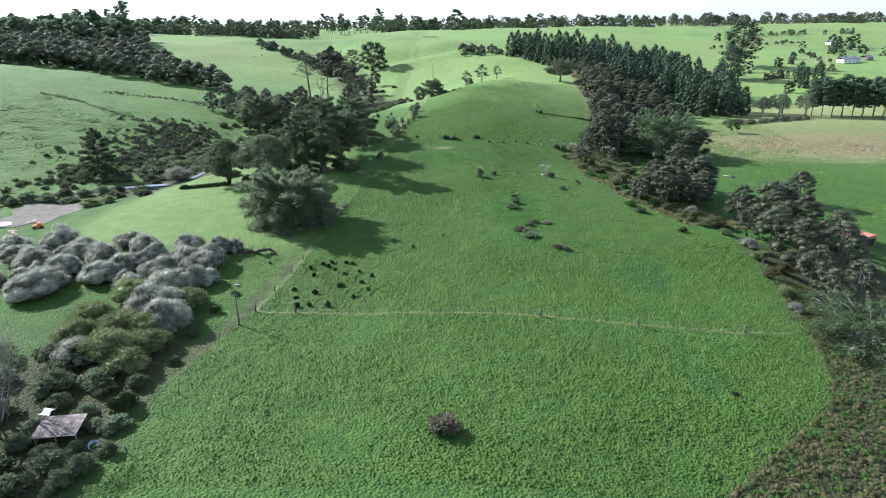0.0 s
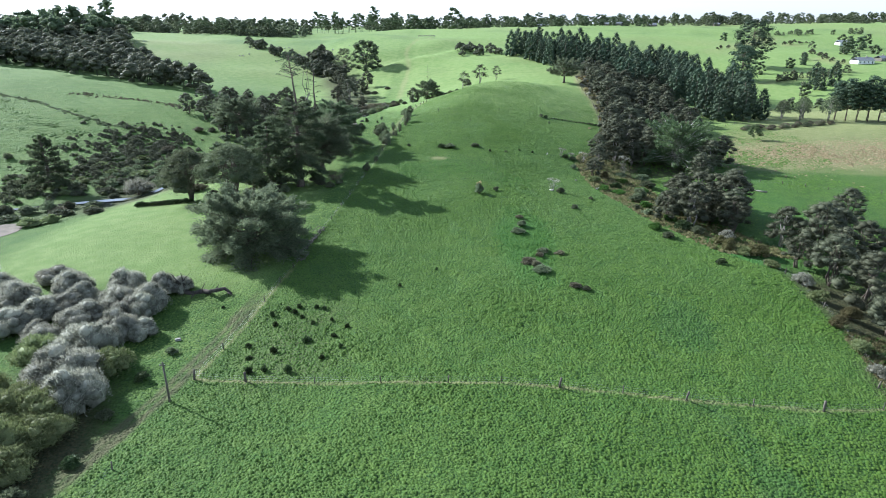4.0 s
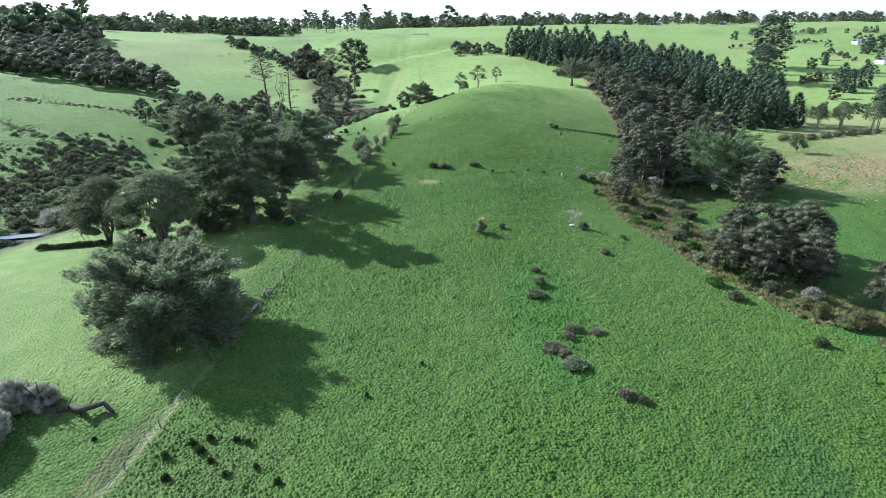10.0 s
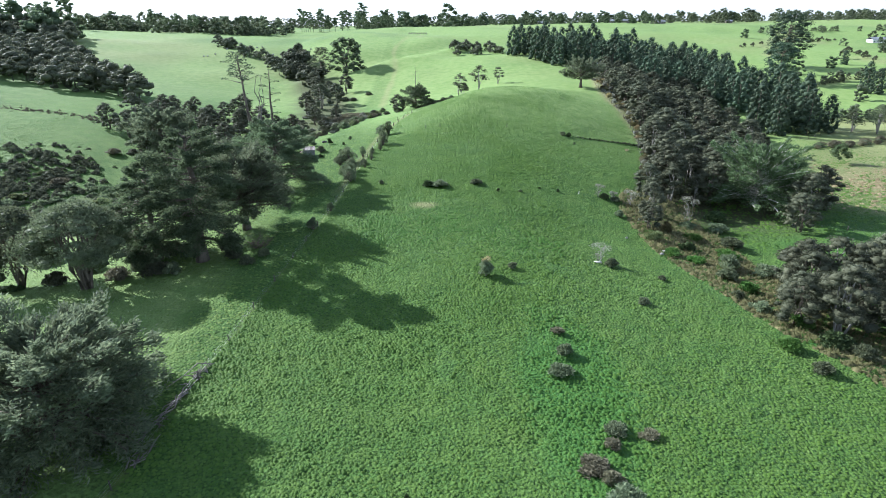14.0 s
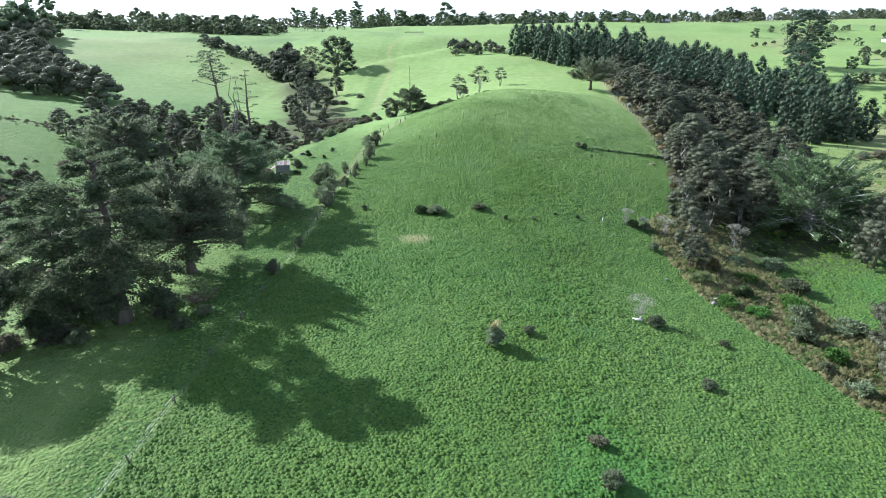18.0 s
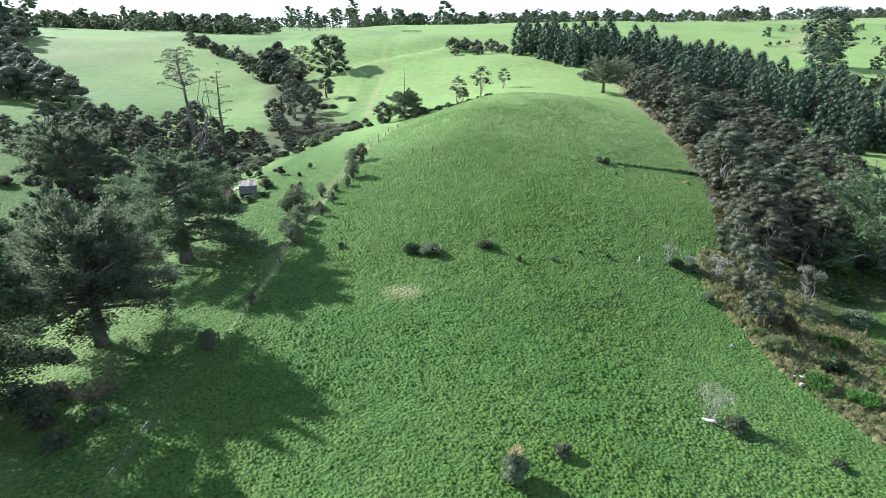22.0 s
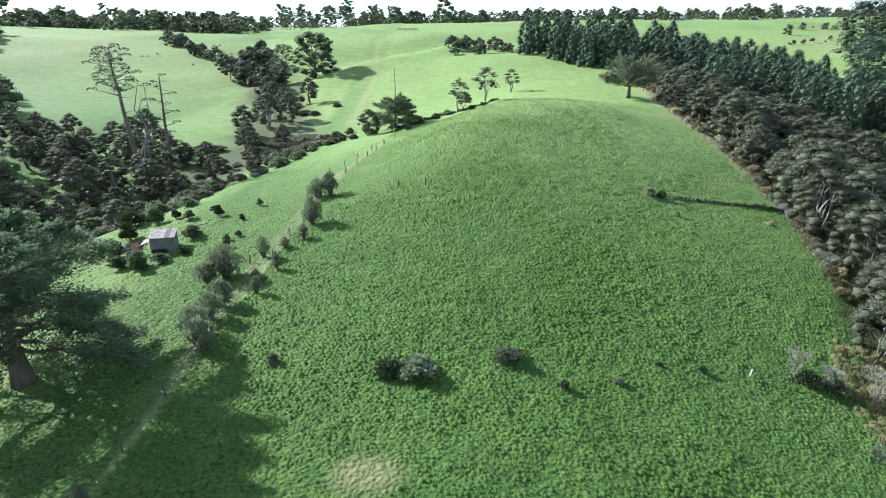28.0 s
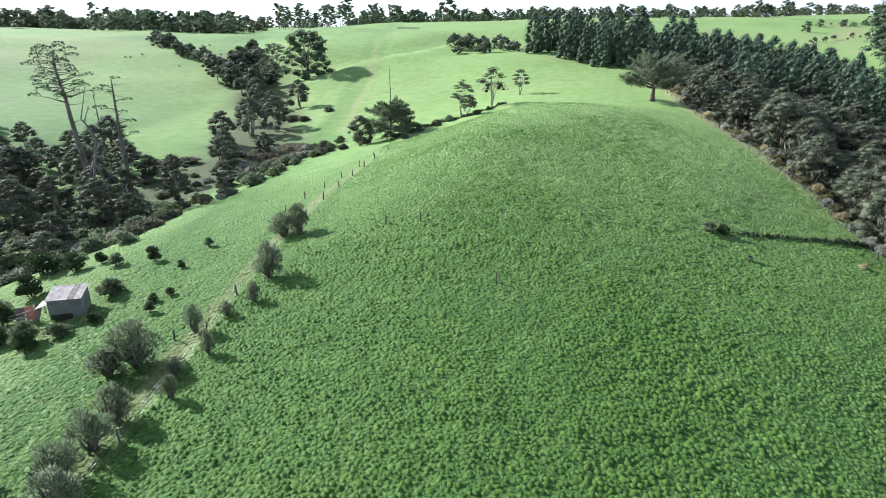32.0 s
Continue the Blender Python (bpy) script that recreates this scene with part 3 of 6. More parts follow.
    damp = np.maximum(damp, 0.9 * soft_edge(near_line(gx, gy, [(45, 290.3), (54, 292.5), (62, 294.2), (73, 297)]) + 0.1 * wob, 0.5, 0.6))
    damp = np.maximum(damp, 0.4 * far * np.clip(lattice(gx, gy, 70, 16) + 0.7 * lattice(gx, gy, 21, 17) - 0.25, 0, 1))
    # knoll top and far fields paled in colour for grazing light and haze
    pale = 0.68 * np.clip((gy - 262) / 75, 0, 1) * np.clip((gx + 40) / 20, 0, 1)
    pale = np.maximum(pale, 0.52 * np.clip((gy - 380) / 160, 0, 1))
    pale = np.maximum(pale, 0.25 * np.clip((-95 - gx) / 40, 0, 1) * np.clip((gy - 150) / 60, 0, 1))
    # left paddock: shorter turf, its colour also paled for sun on the slope
    pale = np.maximum(pale, 0.6 * np.clip((-30 - gx) / 8, 0, 1) * np.clip((gy - 128) / 12, 0, 1) * np.clip((gx + 105) / 10, 0, 1))
    pale = np.maximum(pale, 0.65 * soft_edge(near_line(gx, gy, FENCE_LEFT) + 0.1 * wob, 0.3, 0.5) * (gy > 211) * (gy < 300))
    ribs = 0.35 * np.clip((-112 - gx) / 25, 0, 1) * np.clip((gy - 150) / 40, 0, 1) * np.clip((430 - gy) / 60, 0, 1)
    rough = np.clip((430 - gy) / 120, 0.12, 1)  # short smooth turf on the far hills
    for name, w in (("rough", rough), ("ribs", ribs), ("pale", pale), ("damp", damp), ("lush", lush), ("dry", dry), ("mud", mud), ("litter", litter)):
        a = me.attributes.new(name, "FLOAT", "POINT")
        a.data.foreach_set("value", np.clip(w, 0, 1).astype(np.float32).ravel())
    ob = new("ground", me)
    return tagged(ob, "rolling green pasture with worn tracks and dry patches", "ground", kind="structure")


build_ground()


# ---- trees ----
def tree_thing(kind, x, y, label, category, parts, scale=1.0, turn=0.0, group="", sink=0.25):
    """Stands a tree made of shared part meshes [(name, mesh, label)] on the ground."""
    ob = thing(kind, pose(x, y, foot(x, y, sink), 0, 0, turn), label, category, group)
    ob.scale = (scale, scale, scale) if isinstance(scale, (int, float)) else scale
    for name, me, text in parts:
        part(name, me, None, ob, text)
    return ob


def trunk_mesh(rng, h, r, lean=0.04, flare=1.6, sides=9):
    pts, rad = [], []
    for i in range(7):
        s = i / 6
        pts.append((rng.normal(0, lean) * h * s, rng.normal(0, lean) * h * s, h * s - (0.3 if i == 0 else 0)))
        rad.append(r * (1 - 0.65 * s) * (flare if i == 0 else 1.15 if i == 1 else 1))
    return tube(pts, rad, sides)


def broad_tree(seed, h, w, trunk_r, clumps, per, leaf, material, low=0.25, flat=0.45, bark=BARK, droop=0.0, core=0.6, dome=1.0, open_base=0.3, fine=(0.07, 0.13)):
    """An old spreading tree: stout trunk, rising limbs, and foliage in plates and clumps over a dome."""
    rng = np.random.default_rng(seed)
    wood = [trunk_mesh(rng, h * 0.55, trunk_r, 0.02)]
    places = []
    for k in range(clumps):
        s = (k + 0.5) / clumps
        z = low + (1 - low) * s
        reach = w / 2 * math.sqrt(max(0.05, 1 - ((z - open_base) / (1.02 - open_base)) ** 2)) ** dome if z > open_base else w / 2 * (0.7 + 0.3 * z / open_base)
        a = k * 2.399963 + rng.normal(0, 0.35)
        d = reach * math.sqrt(rng.uniform(0.25, 1.0))
        r = w * rng.uniform(*fine)
        places.append((d * math.cos(a), d * math.sin(a), h * z - r * 0.3, r, r * flat * rng.uniform(0.8, 1.3)))
    for i, (x, y, z, r, _) in enumerate(places):
        if i % 2 == 0:
            start = rng.uniform(0.22, 0.5) * h if z > 0.4 * h else rng.uniform(0.12, 0.25) * h
            wood.append(limb(rng, (0, 0, min(start, z)), (x * 0.92, y * 0.92, z), trunk_r * 0.32, trunk_r * 0.06, 0.06))
    v, f = joined(wood)
    return [("trunk", make_mesh("trunk", v, f, bark, True), ""), ("crown", crown_mesh("crown", rng, places, per, leaf, material, core, droop=droop), "")]


def spray_tree(seed, h, w, trunk_r, boughs, material, attach=(0.15, 0.9), slope=(0.0, 0.4), droop=0.12, leaf=0.55, slim=0.22, twigs=16, per=26, side=0.4, lift=0.1, taper=3.0, top=0.3, low=1.0, thick=0.12, bark=BARK, lean=0.02, stout=0.3, inner=0.22):
    """An old conifer or willow: arching boughs, side twigs off each bough, and slim leaf sprays along the twigs."""
    rng = np.random.default_rng(seed)
    wood = [trunk_mesh(rng, h * min(attach[1] + 0.06, 0.95), trunk_r, lean)]
    spots, ways = [], []
    for k in range(boughs):
        s = (k + 0.5) / boughs
        z0 = h * (attach[0] + (attach[1] - attach[0]) * s)
        a = k * 2.399963 + rng.normal(0, 0.3)
        rise = slope[0] + (slope[1] - slope[0]) * s**1.4 + rng.normal(0, 0.07)
        far = w / 2 * max(1 - s**taper, top) * (low + (1 - low) * min(1, s / 0.4)) * rng.uniform(0.72, 1.1)
        if rise > droop:
            far = min(far, (h - z0) / max(rise - droop, 0.05))
        out, across = np.array((math.cos(a), math.sin(a), 0)), np.array((-math.sin(a), math.cos(a), 0))
        bend = rng.normal(0, 0.10)

        def curve(q):
            q = np.asarray(q, float)[..., None]
            return out * far * q + across * far * bend * q * q + np.array((0, 0, 1.0)) * (z0 + far * (rise * q - droop * q * q))

        line = curve(np.linspace(0, 0.97, 6))
        line[1:-1] += rng.normal(0, 0.02 * far, (4, 3))
        wood.append(tube(line.tolist(), [trunk_r * stout * (1.1 - 0.6 * s) * (1 - 0.17 * i) + 0.02 for i in range(6)], 5))
        m = int(twigs * (0.45 + 0.75 * far / (w / 2)))
        q = rng.uniform(inner**1.25, 1, m) ** 0.8
        hand = rng.choice([-1.0, 1.0], m)[:, None]
        reach = far * side * (1.15 - q) * rng.uniform(0.6, 1.2, m) + 0.45
        way = out * 0.75 + across * hand * rng.uniform(0.3, 1.0, m)[:, None]
        way[:, 2] = 0.6 * (rise - 2 * droop * q) + lift + rng.normal(0, 0.12, m)
        way /= np.linalg.norm(way, axis=1)[:, None]
        start = curve(q)
        for i in range(0, m, 3):
            wood.append(tube([start[i].tolist(), (start[i] + way[i] * reach[i] * 0.8).tolist()], [0.045, 0.015], 3))
        u = rng.uniform(0.08, 1.05, (m, per))
        p = start[:, None] + way[:, None] * (reach[:, None] * u)[..., None] + rng.normal(0, 1, (m, per, 3)) * (0.10 * reach[:, None, None] + 0.08)
        p[..., 2] += rng.normal(0, thick, (m, per)) - 0.15 * reach[:, None] * u * u
        d = np.broadcast_to(way[:, None], p.shape) + rng.normal(0, 0.42, p.shape)
        spots.append(p.reshape(-1, 3)), ways.append(d.reshape(-1, 3))
    place, along = np.concatenate(spots), np.concatenate(ways)
    along[:, 2] += lift
    along /= np.linalg.norm(along, axis=1)[:, None]
    other = rng.normal(0, 1, along.shape) * (1, 1, 0.35)
    cross = np.cross(along, other)
    cross /= np.linalg.norm(cross, axis=1)[:, None] + 1e-6
    size = leaf * rng.uniform(0.6, 1.35, len(place))[:, None]
    v = np.stack([place - along * size * 0.5, place + cross * size * slim, place + along * size * 0.5, place - cross * size * slim], 1).reshape(-1, 3)
    n = np.arange(len(v)).reshape(-1, 4)
    wv, wf = joined(wood)
    return [("trunk", make_mesh("trunk", wv, wf, bark, True), ""), ("crown", bulk_mesh("crown", v, np.concatenate([n[:, [0, 1, 2]], n[:, [0, 2, 3]]]).ravel(), 3, material), "")]


def far_pine(seed, h, w, bare=0.45, plates=13, material=CYPRESS):
    """A far-off tall pine: bare stem and a ragged layered head."""
    rng = np.random.default_rng(seed)
    places = []
    for k in range(plates):
        s = bare + (1 - bare) * (k + 0.5) / plates
        a, d = k * 2.4 + rng.normal(0, 0.4), w / 2 * rng.uniform(0.2, 0.95) * (1.0 - 0.6 * max(0, s - 0.7) / 0.3)
        r = w * rng.uniform(0.13, 0.24)
        places.append((d * math.cos(a), d * math.sin(a), h * s, r, r * 0.5))
    return [("crown", crown_mesh("crown", rng, places, 20, 1.5, material, 0.8, up=0.5), "")]


def bush_tree(seed, h, w, material, stems=4, clumps=9, per=150, leaf=0.42, bark=PALE_BARK, under=0.4, flat=0.62, core=0.75, skirt=0.22, fat=(0.16, 0.25), loose=0.55):
    """A bushy native tree: several thin leaning stems under a billowing head."""
    rng = np.random.default_rng(seed)
    places, wood = [], []
    for k in range(clumps):
        a = k * 2.399963 + rng.normal(0, 0.4)
        d = w / 2 * math.sqrt((k + 0.3) / clumps) * 0.82
        r = w * rng.uniform(*fat)
        z = h * (1 - (1 - under) * (d / (w / 2)) ** 1.6 * rng.uniform(0.6, 1.1)) - r * flat
        places.append((d * math.cos(a), d * math.sin(a), z, r, r * flat * rng.uniform(0.85, 1.2)))
    for k in range(clumps // 3):
        a = k * 2.1 + rng.normal(0, 0.3)
        r = w * rng.uniform(0.12, 0.19)
        d = w * rng.uniform(0.22, 0.4)
        places.append((d * math.cos(a), d * math.sin(a), h * rng.uniform(skirt, 0.55), r, r * 0.7))
    for k in range(stems):
        x, y, z, r, _ = places[(k * 2 + 1) % clumps]
        wood.append(limb(rng, (rng.normal(0, 0.3), rng.normal(0, 0.3), -0.3), (x * 0.8, y * 0.8, z), 0.16 * h / 9, 0.05, 0.03, 5, 5))
    v, f = joined(wood)
    return [("trunk", make_mesh("trunk", v, f, bark, True), ""), ("crown", crown_mesh("crown", rng, places, per, leaf, material, core, loose=loose), "")]


def pine_tree(seed, h, w, material=PINE_LEAF, clumps=34, per=58, leaf=0.9, low=0.06):
    """A plantation pine: straight trunk, full tapering crown of rising needle sprays, rounded towards the tip."""
    rng = np.random.default_rng(seed)
    wood, places = [tube([(0, 0, -0.3), (0, 0, h * 0.5), (0, 0, h * 0.96)], [0.017 * h, 0.012 * h, 0.04], 7)], []
    for k in range(clumps):
        s = ((k + 0.5) / clumps) ** 1.25
        reach = w / 2 * math.sqrt(1 - s ** 2.3) * rng.uniform(0.6, 1.08)
        a = k * 2.399963 + rng.normal(0, 0.3)
        r = w * (0.17 - 0.06 * s) * rng.uniform(0.75, 1.25)
        d = max(reach - 0.6 * r, 0.15) * rng.uniform(0.7, 1.0)
        z = h * (low + (0.97 - low) * s)
        places.append((d * math.cos(a), d * math.sin(a), z, r, r * 0.95))
        if k % 3 == 0:
            wood.append(tube([(0, 0, z - 0.25 * d), (d * math.cos(a), d * math.sin(a), z)], [0.06, 0.02], 3))
    v, f = joined(wood)
    return [("trunk", make_mesh("trunk", v, f, BARK, True), ""), ("crown", crown_mesh("crown", rng, places, per, leaf, material, 0.6, up=0.55, slim=0.26), "")]


def old_pine(seed, h, w, bare=0.45, plates=16, per=70, leaf=0.5, lean=0.0, material=PINE_LEAF, twigs=8, fat=(0.10, 0.17), core=0.35, thick=0.35, stem=0.024):
    """A tall old pine: long bare trunk, dead stubs, thin plates of needles near the top."""
    rng = np.random.default_rng(seed)
    trunk = [(lean * h * s + rng.normal(0, 0.006) * h, rng.normal(0, 0.006) * h, h * s - (0.3 if s == 0 else 0)) for s in np.linspace(0, 0.97, 8)]
    wood, places = [tube(trunk, [stem * h * (1 - 0.8 * s) for s in np.linspace(0, 1, 8)], 8)], []
    for k in range(plates):
        s = bare + (1 - bare) * (k + 0.5) / plates
        a = k * 2.4 + rng.normal(0, 0.4)
        d = w / 2 * rng.uniform(0.45, 1.0) * (1.05 - 0.6 * max(0, s - 0.75) / 0.25)
        ox = lean * h * s
        tip = (ox + d * math.cos(a), d * math.sin(a), h * s + 0.14 * d)
        wood.append(limb(rng, (ox, 0, h * s - 0.05 * d), tip, 0.012 * h * (1.2 - s), 0.03, 0.03, 4, 4))
        r = w * rng.uniform(*fat)
        places.append((tip[0], tip[1], tip[2] + 0.1, r, r * thick))
    for k in range(twigs):
        s, a, d = rng.uniform(0.25, 0.95), rng.uniform(0, 6.28), w * rng.uniform(0.15, 0.4)
        wood.append(limb(rng, (lean * h * s, 0, h * s), (lean * h * s + d * math.cos(a), d * math.sin(a), h * s + rng.uniform(-0.1, 0.25) * d), 0.08, 0.015, 0.0, 4, 3))
    v, f = joined(wood)
    return [("trunk", make_mesh("trunk", v, f, BARK, True), ""), ("crown", crown_mesh("crown", rng, places, per, leaf, material, core, up=0.6, slim=0.4), "")]


def bare_tree(seed, h, w, stems=3, twigs=26, r=0.16, material=DEAD_WOOD, fork=0.25):
    """A leafless tree: leaning stems that fork into crooked branches."""
    rng = np.random.default_rng(seed)
    wood = []
    for k in range(stems):
        a = rng.uniform(0, 6.28)
        tip = Vector((w * 0.3 * math.cos(a) * rng.uniform(0.3, 1), w * 0.3 * math.sin(a), h * rng.uniform(0.8, 1)))
        base = Vector((rng.normal(0, 0.15), rng.normal(0, 0.15), -0.3))
        wood.append(limb(rng, base, tip, r, r * 0.25, 0.0, 6, 6))
        for q in range(twigs // stems):
            s = rng.uniform(fork, 0.97)
            at = base.lerp(tip, s)
            b, d = rng.uniform(0, 6.28), w * rng.uniform(0.15, 0.45) * (1.15 - s)
            end = at + Vector((d * math.cos(b), d * math.sin(b), d * rng.uniform(0.1, 0.9)))
            wood.append(limb(rng, at, end, r * 0.3, 0.015, 0.0, 4, 4))
            for _ in range(2):
                at2 = at.lerp(end, rng.uniform(0.4, 0.9))
                wood.append(limb(rng, at2, at2 + Vector(rng.normal(0, 0.22 * d, 3).tolist()) + Vector((0, 0, 0.15 * d)), r * 0.12, 0.01, 0.0, 3, 3))
    v, f = joined(wood)
    return [("trunk", make_mesh("trunk", v, f, material, True), "")]


def shrub(seed, h, w, material, clumps=6, per=80, leaf=0.28, core=0.7, up=0.35, slim=0.5, flat=0.8, fat=(0.2, 0.3)):
    """A rounded shrub down to the ground, on short stems."""
    rng = np.random.default_rng(seed)
    places, wood = [], []
    for k in range(clumps):
        a = k * 2.4 + rng.normal(0, 0.4)
        d = w / 2 * math.sqrt(k / clumps) * 0.75
        r = w * rng.uniform(*fat)
        z = max(h * (1 - 0.75 * (d / (w / 2)) ** 2) * rng.uniform(0.75, 1.0) - r * flat, 0.25 * r)
        places.append((d * math.cos(a), d * math.sin(a), z, r, min(r * flat, h * 0.5)))
        wood.append(limb(rng, (0, 0, -0.15), (d * math.cos(a), d * math.sin(a), z), 0.035 * h, 0.01, 0.0, 4, 4))
    for k in range(max(3, clumps // 2)):
        a = k * 2.2 + rng.normal(0, 0.4)
        r = w * rng.uniform(0.17, 0.25)
        places.append((w * 0.27 * math.cos(a), w * 0.27 * math.sin(a), h * rng.uniform(0.15, 0.4), r, min(r * flat, h * 0.35)))
    v, f = joined(wood)
    return [("woody_base", make_mesh("woody_base", v, f, BARK, True), ""), ("crown", crown_mesh("crown", rng, places, per, leaf, material, core, up=up, slim=slim), "")]


# ---- the trees down the left side of the paddock ----
tree_thing("cypress_tree", -40.8, 151.5, "wide flat-topped grey-green cypress with feathery branches to the ground", "tree",
           spray_tree(3, 15.6, 24, 0.8, 96, GREY_LEAF, (0.06, 0.5), (0.05, 1.5), 0.3, 0.66, 0.13, 25, 28, 0.5, 0.12, 5.0, 0.5, thick=0.32, inner=0.3))
tree_thing("leafy_tree", -70.5, 192.5, "many-stemmed leafy tree with an open olive crown", "tree",
           bush_tree(11, 15.5, 17, SCRUB_LEAF, 12, 80, 200, 0.32, BARK, under=0.18, core=0.48, flat=0.5, skirt=0.3, fat=(0.07, 0.13)), turn=20)
tree_thing("leafy_tree", -56.8, 189.2, "many-stemmed leafy tree beside its twin", "tree",
           bush_tree(12, 16, 19, SCRUB_LEAF, 18, 90, 200, 0.32, BARK, under=0.28, core=0.48, flat=0.42, skirt=0.4, fat=(0.07, 0.12)), turn=70)
tree_thing("cypress_tree", -40.2, 198.2, "tall dark layered cypress on the paddock edge", "tree",
           spray_tree(5, 24.5, 18, 0.85, 44, CYPRESS, (0.2, 0.95), (-0.1, 0.5), 0.14, 0.4, 0.22, 34, 48, 0.5, 0.02, 5.5, 0.5, 0.85, 0.1, stout=0.26))
tree_thing("cypress_tree", -49.5, 200.5, "dark layered cypress behind a taller one", "tree",
           spray_tree(4, 19, 18, 0.7, 34, CYPRESS, (0.16, 0.93), (-0.1, 0.5), 0.14, 0.4, 0.2, 32, 44, 0.5, 0.02, 4.0, 0.32, 0.9, 0.08, stout=0.26))
tree_thing("cypress_tree", -36.7, 214.6, "old dome-crowned cypress on a stout flared trunk", "tree",
           spray_tree(6, 18.6, 17.5, 0.68, 120, GREY_LEAF, (0.28, 0.66), (0.1, 1.9), 0.14, 0.44, 0.17, 17, 26, 0.5, 0.12, 3.0, 0.45, thick=0.35, stout=0.36, inner=0.4))
tree_thing("cypress_tree", -36, 240.5, "dark spreading cypress above the small shed", "tree",
           spray_tree(7, 19, 23, 0.8, 56, CYPRESS, (0.22, 0.86), (0.0, 0.75), 0.14, 0.4, 0.18, 28, 44, 0.42, 0.08, 3.6, 0.34, thick=0.22))
tree_thing("cypress_tree", -94, 308, "pale layered conifer standing by the creek", "tree",
           spray_tree(8, 21, 25, 0.75, 56, GREY_LEAF, (0.3, 0.72), (0.1, 1.1), 0.1, 0.6, 0.22, 22, 26, 0.42, 0.1, 3.2, 0.38, thick=0.25))
tree_thing("cypress_tree", -60, 246, "dark round cypress crowded by its neighbours", "tree",
           spray_tree(10, 15, 15, 0.6, 44, CYPRESS, (0.12, 0.8), (0.05, 1.0), 0.12, 0.55, 0.18, 16, 28, 0.36, 0.08, 2.8, 0.3, thick=0.18))
tree_thing("leafy_tree", -131, 224, "dark upright tree leaning over the creek bank", "tree",
           spray_tree(13, 18.5, 14, 0.6, 50, CYPRESS, (0.08, 0.93), (0.05, 0.8), 0.1, 0.6, 0.2, 15, 26, 0.38, 0.1, 2.8, 0.3, thick=0.2), turn=30)
tree_thing("leafy_tree", -101, 223, "round grey leafless willow beside the creek", "tree",
           shrub(14, 6.5, 10, GREY_TWIG, 9, 220, 0.8, 0.5, 1.0, 0.12), sink=0.2)
tree_thing("bare_tree", -62.5, 70, "grey leafless tree with a haze of fine twigs", "tree",
           bare_tree(15, 14.5, 17, 6, 120, 0.2, DEAD_WOOD) + [("crown", crown_mesh("crown", np.random.default_rng(16), [(5.0 * math.cos(a * 2.4) * math.sqrt(a / 22), 5.0 * math.sin(a * 2.4) * math.sqrt(a / 22), 7.5 + 5.5 * ((a * 0.37) % 1), 2.4, 1.7) for a in range(1, 23)], 190, 0.55, GREY_LEAF, 0, shell=0.2, up=0.8, slim=0.08), "fine grey twigs")])


def strewn(r, n, corners, gap):
    """Spots inside a polygon, kept apart."""
    out = []
    xs, ys = [c[0] for c in corners], [c[1] for c in corners]
    for _ in range(n * 30):
        x, y = r.uniform(min(xs), max(xs)), r.uniform(min(ys), max(ys))
        inside = False
        for (ax, ay), (bx, by) in zip(corners, corners[1:] + corners[:1]):
            if (ay > y) != (by > y) and x < ax + (y - ay) * (bx - ax) / (by - ay):
                inside = not inside
        if inside and all((x - a) ** 2 + (y - b) ** 2 > gap * gap for a, b, _ in out):
            out.append((x, y, r.uniform(0.8, 1.2)))
        if len(out) >= n:
            break
    return out


# ---- trees along the creek and up the far gully ----
KAN = [bush_tree(20 + i, 9 + 0.6 * i, 8 + 0.5 * i, KANUKA, 5, 34 + i, 118, 0.21, PALE_BARK if i % 2 else BARK, core=0.7, flat=0.48, fat=(0.085, 0.16), under=0.24, skirt=0.14, loose=1.3) for i in range(5)]
CREEK_TREES = [(-104, 350, 1.25), (-95, 354, 1.3), (-117, 366, 1.25), (-82, 362, 1.1), (-64, 334, 1.1), (-56, 330, 0.95), (-52, 345, 1.0), (-78, 328, 1.35), (-88, 338, 1.2), (-70, 345, 1.1),
               (-98, 330, 1.1), (-110, 335, 1.15), (-86, 300, 1.0), (-98, 306, 1.1), (-74, 312, 0.9), (-53, 379, 1.25), (-57, 392, 1.1), (-63, 410, 1.3), (-59, 428, 1.5), (-52, 437, 1.3), (-66, 446, 1.3),
               (-60, 462, 1.35), (-52, 478, 1.4), (-70, 480, 1.3), (-76, 498, 1.2), (-46, 396, 0.95), (-44, 352, 0.85), (-60, 362, 1.0), (-92, 318, 1.4), (-104, 322, 1.4), (-116, 330, 1.45), (-82, 312, 1.3), (-112, 346, 1.4), (-124, 352, 1.4)]
CREEK_TREES += [(-128, 338, 1.1), (-66, 320, 1.0), (-76, 338, 1.2), (-106, 366, 1.1), (-60, 308, 0.8)]
for k, (x, y, s) in enumerate(CREEK_TREES):
    tree_thing("bush_tree", x, y, "dark bushy native tree on the creek flat", "tree", KAN[k % 5], s * 0.86, 47.0 * k, "trees along the creek")
for k, (x, y, s) in enumerate(strewn(np.random.default_rng(71), 22, [(-130, 358), (-122, 386), (-76, 390), (-68, 366), (-60, 346), (-84, 338), (-112, 344)], 4.6)):
    tree_thing("bush_tree", x, y, "dark native tree in the thick stand at the creek bend", "tree", KAN[k * 2 % 5], s * 0.82, 53.0 * k, "trees along the creek")
tree_thing("pine_tree", -74, 351, "tall leaning old pine with thin tufts and bare limbs", "tree", old_pine(50, 35, 15, 0.66, 44, 60, 0.45, 0.12, twigs=26, fat=(0.06, 0.11), core=0.0, thick=0.45), turn=178)
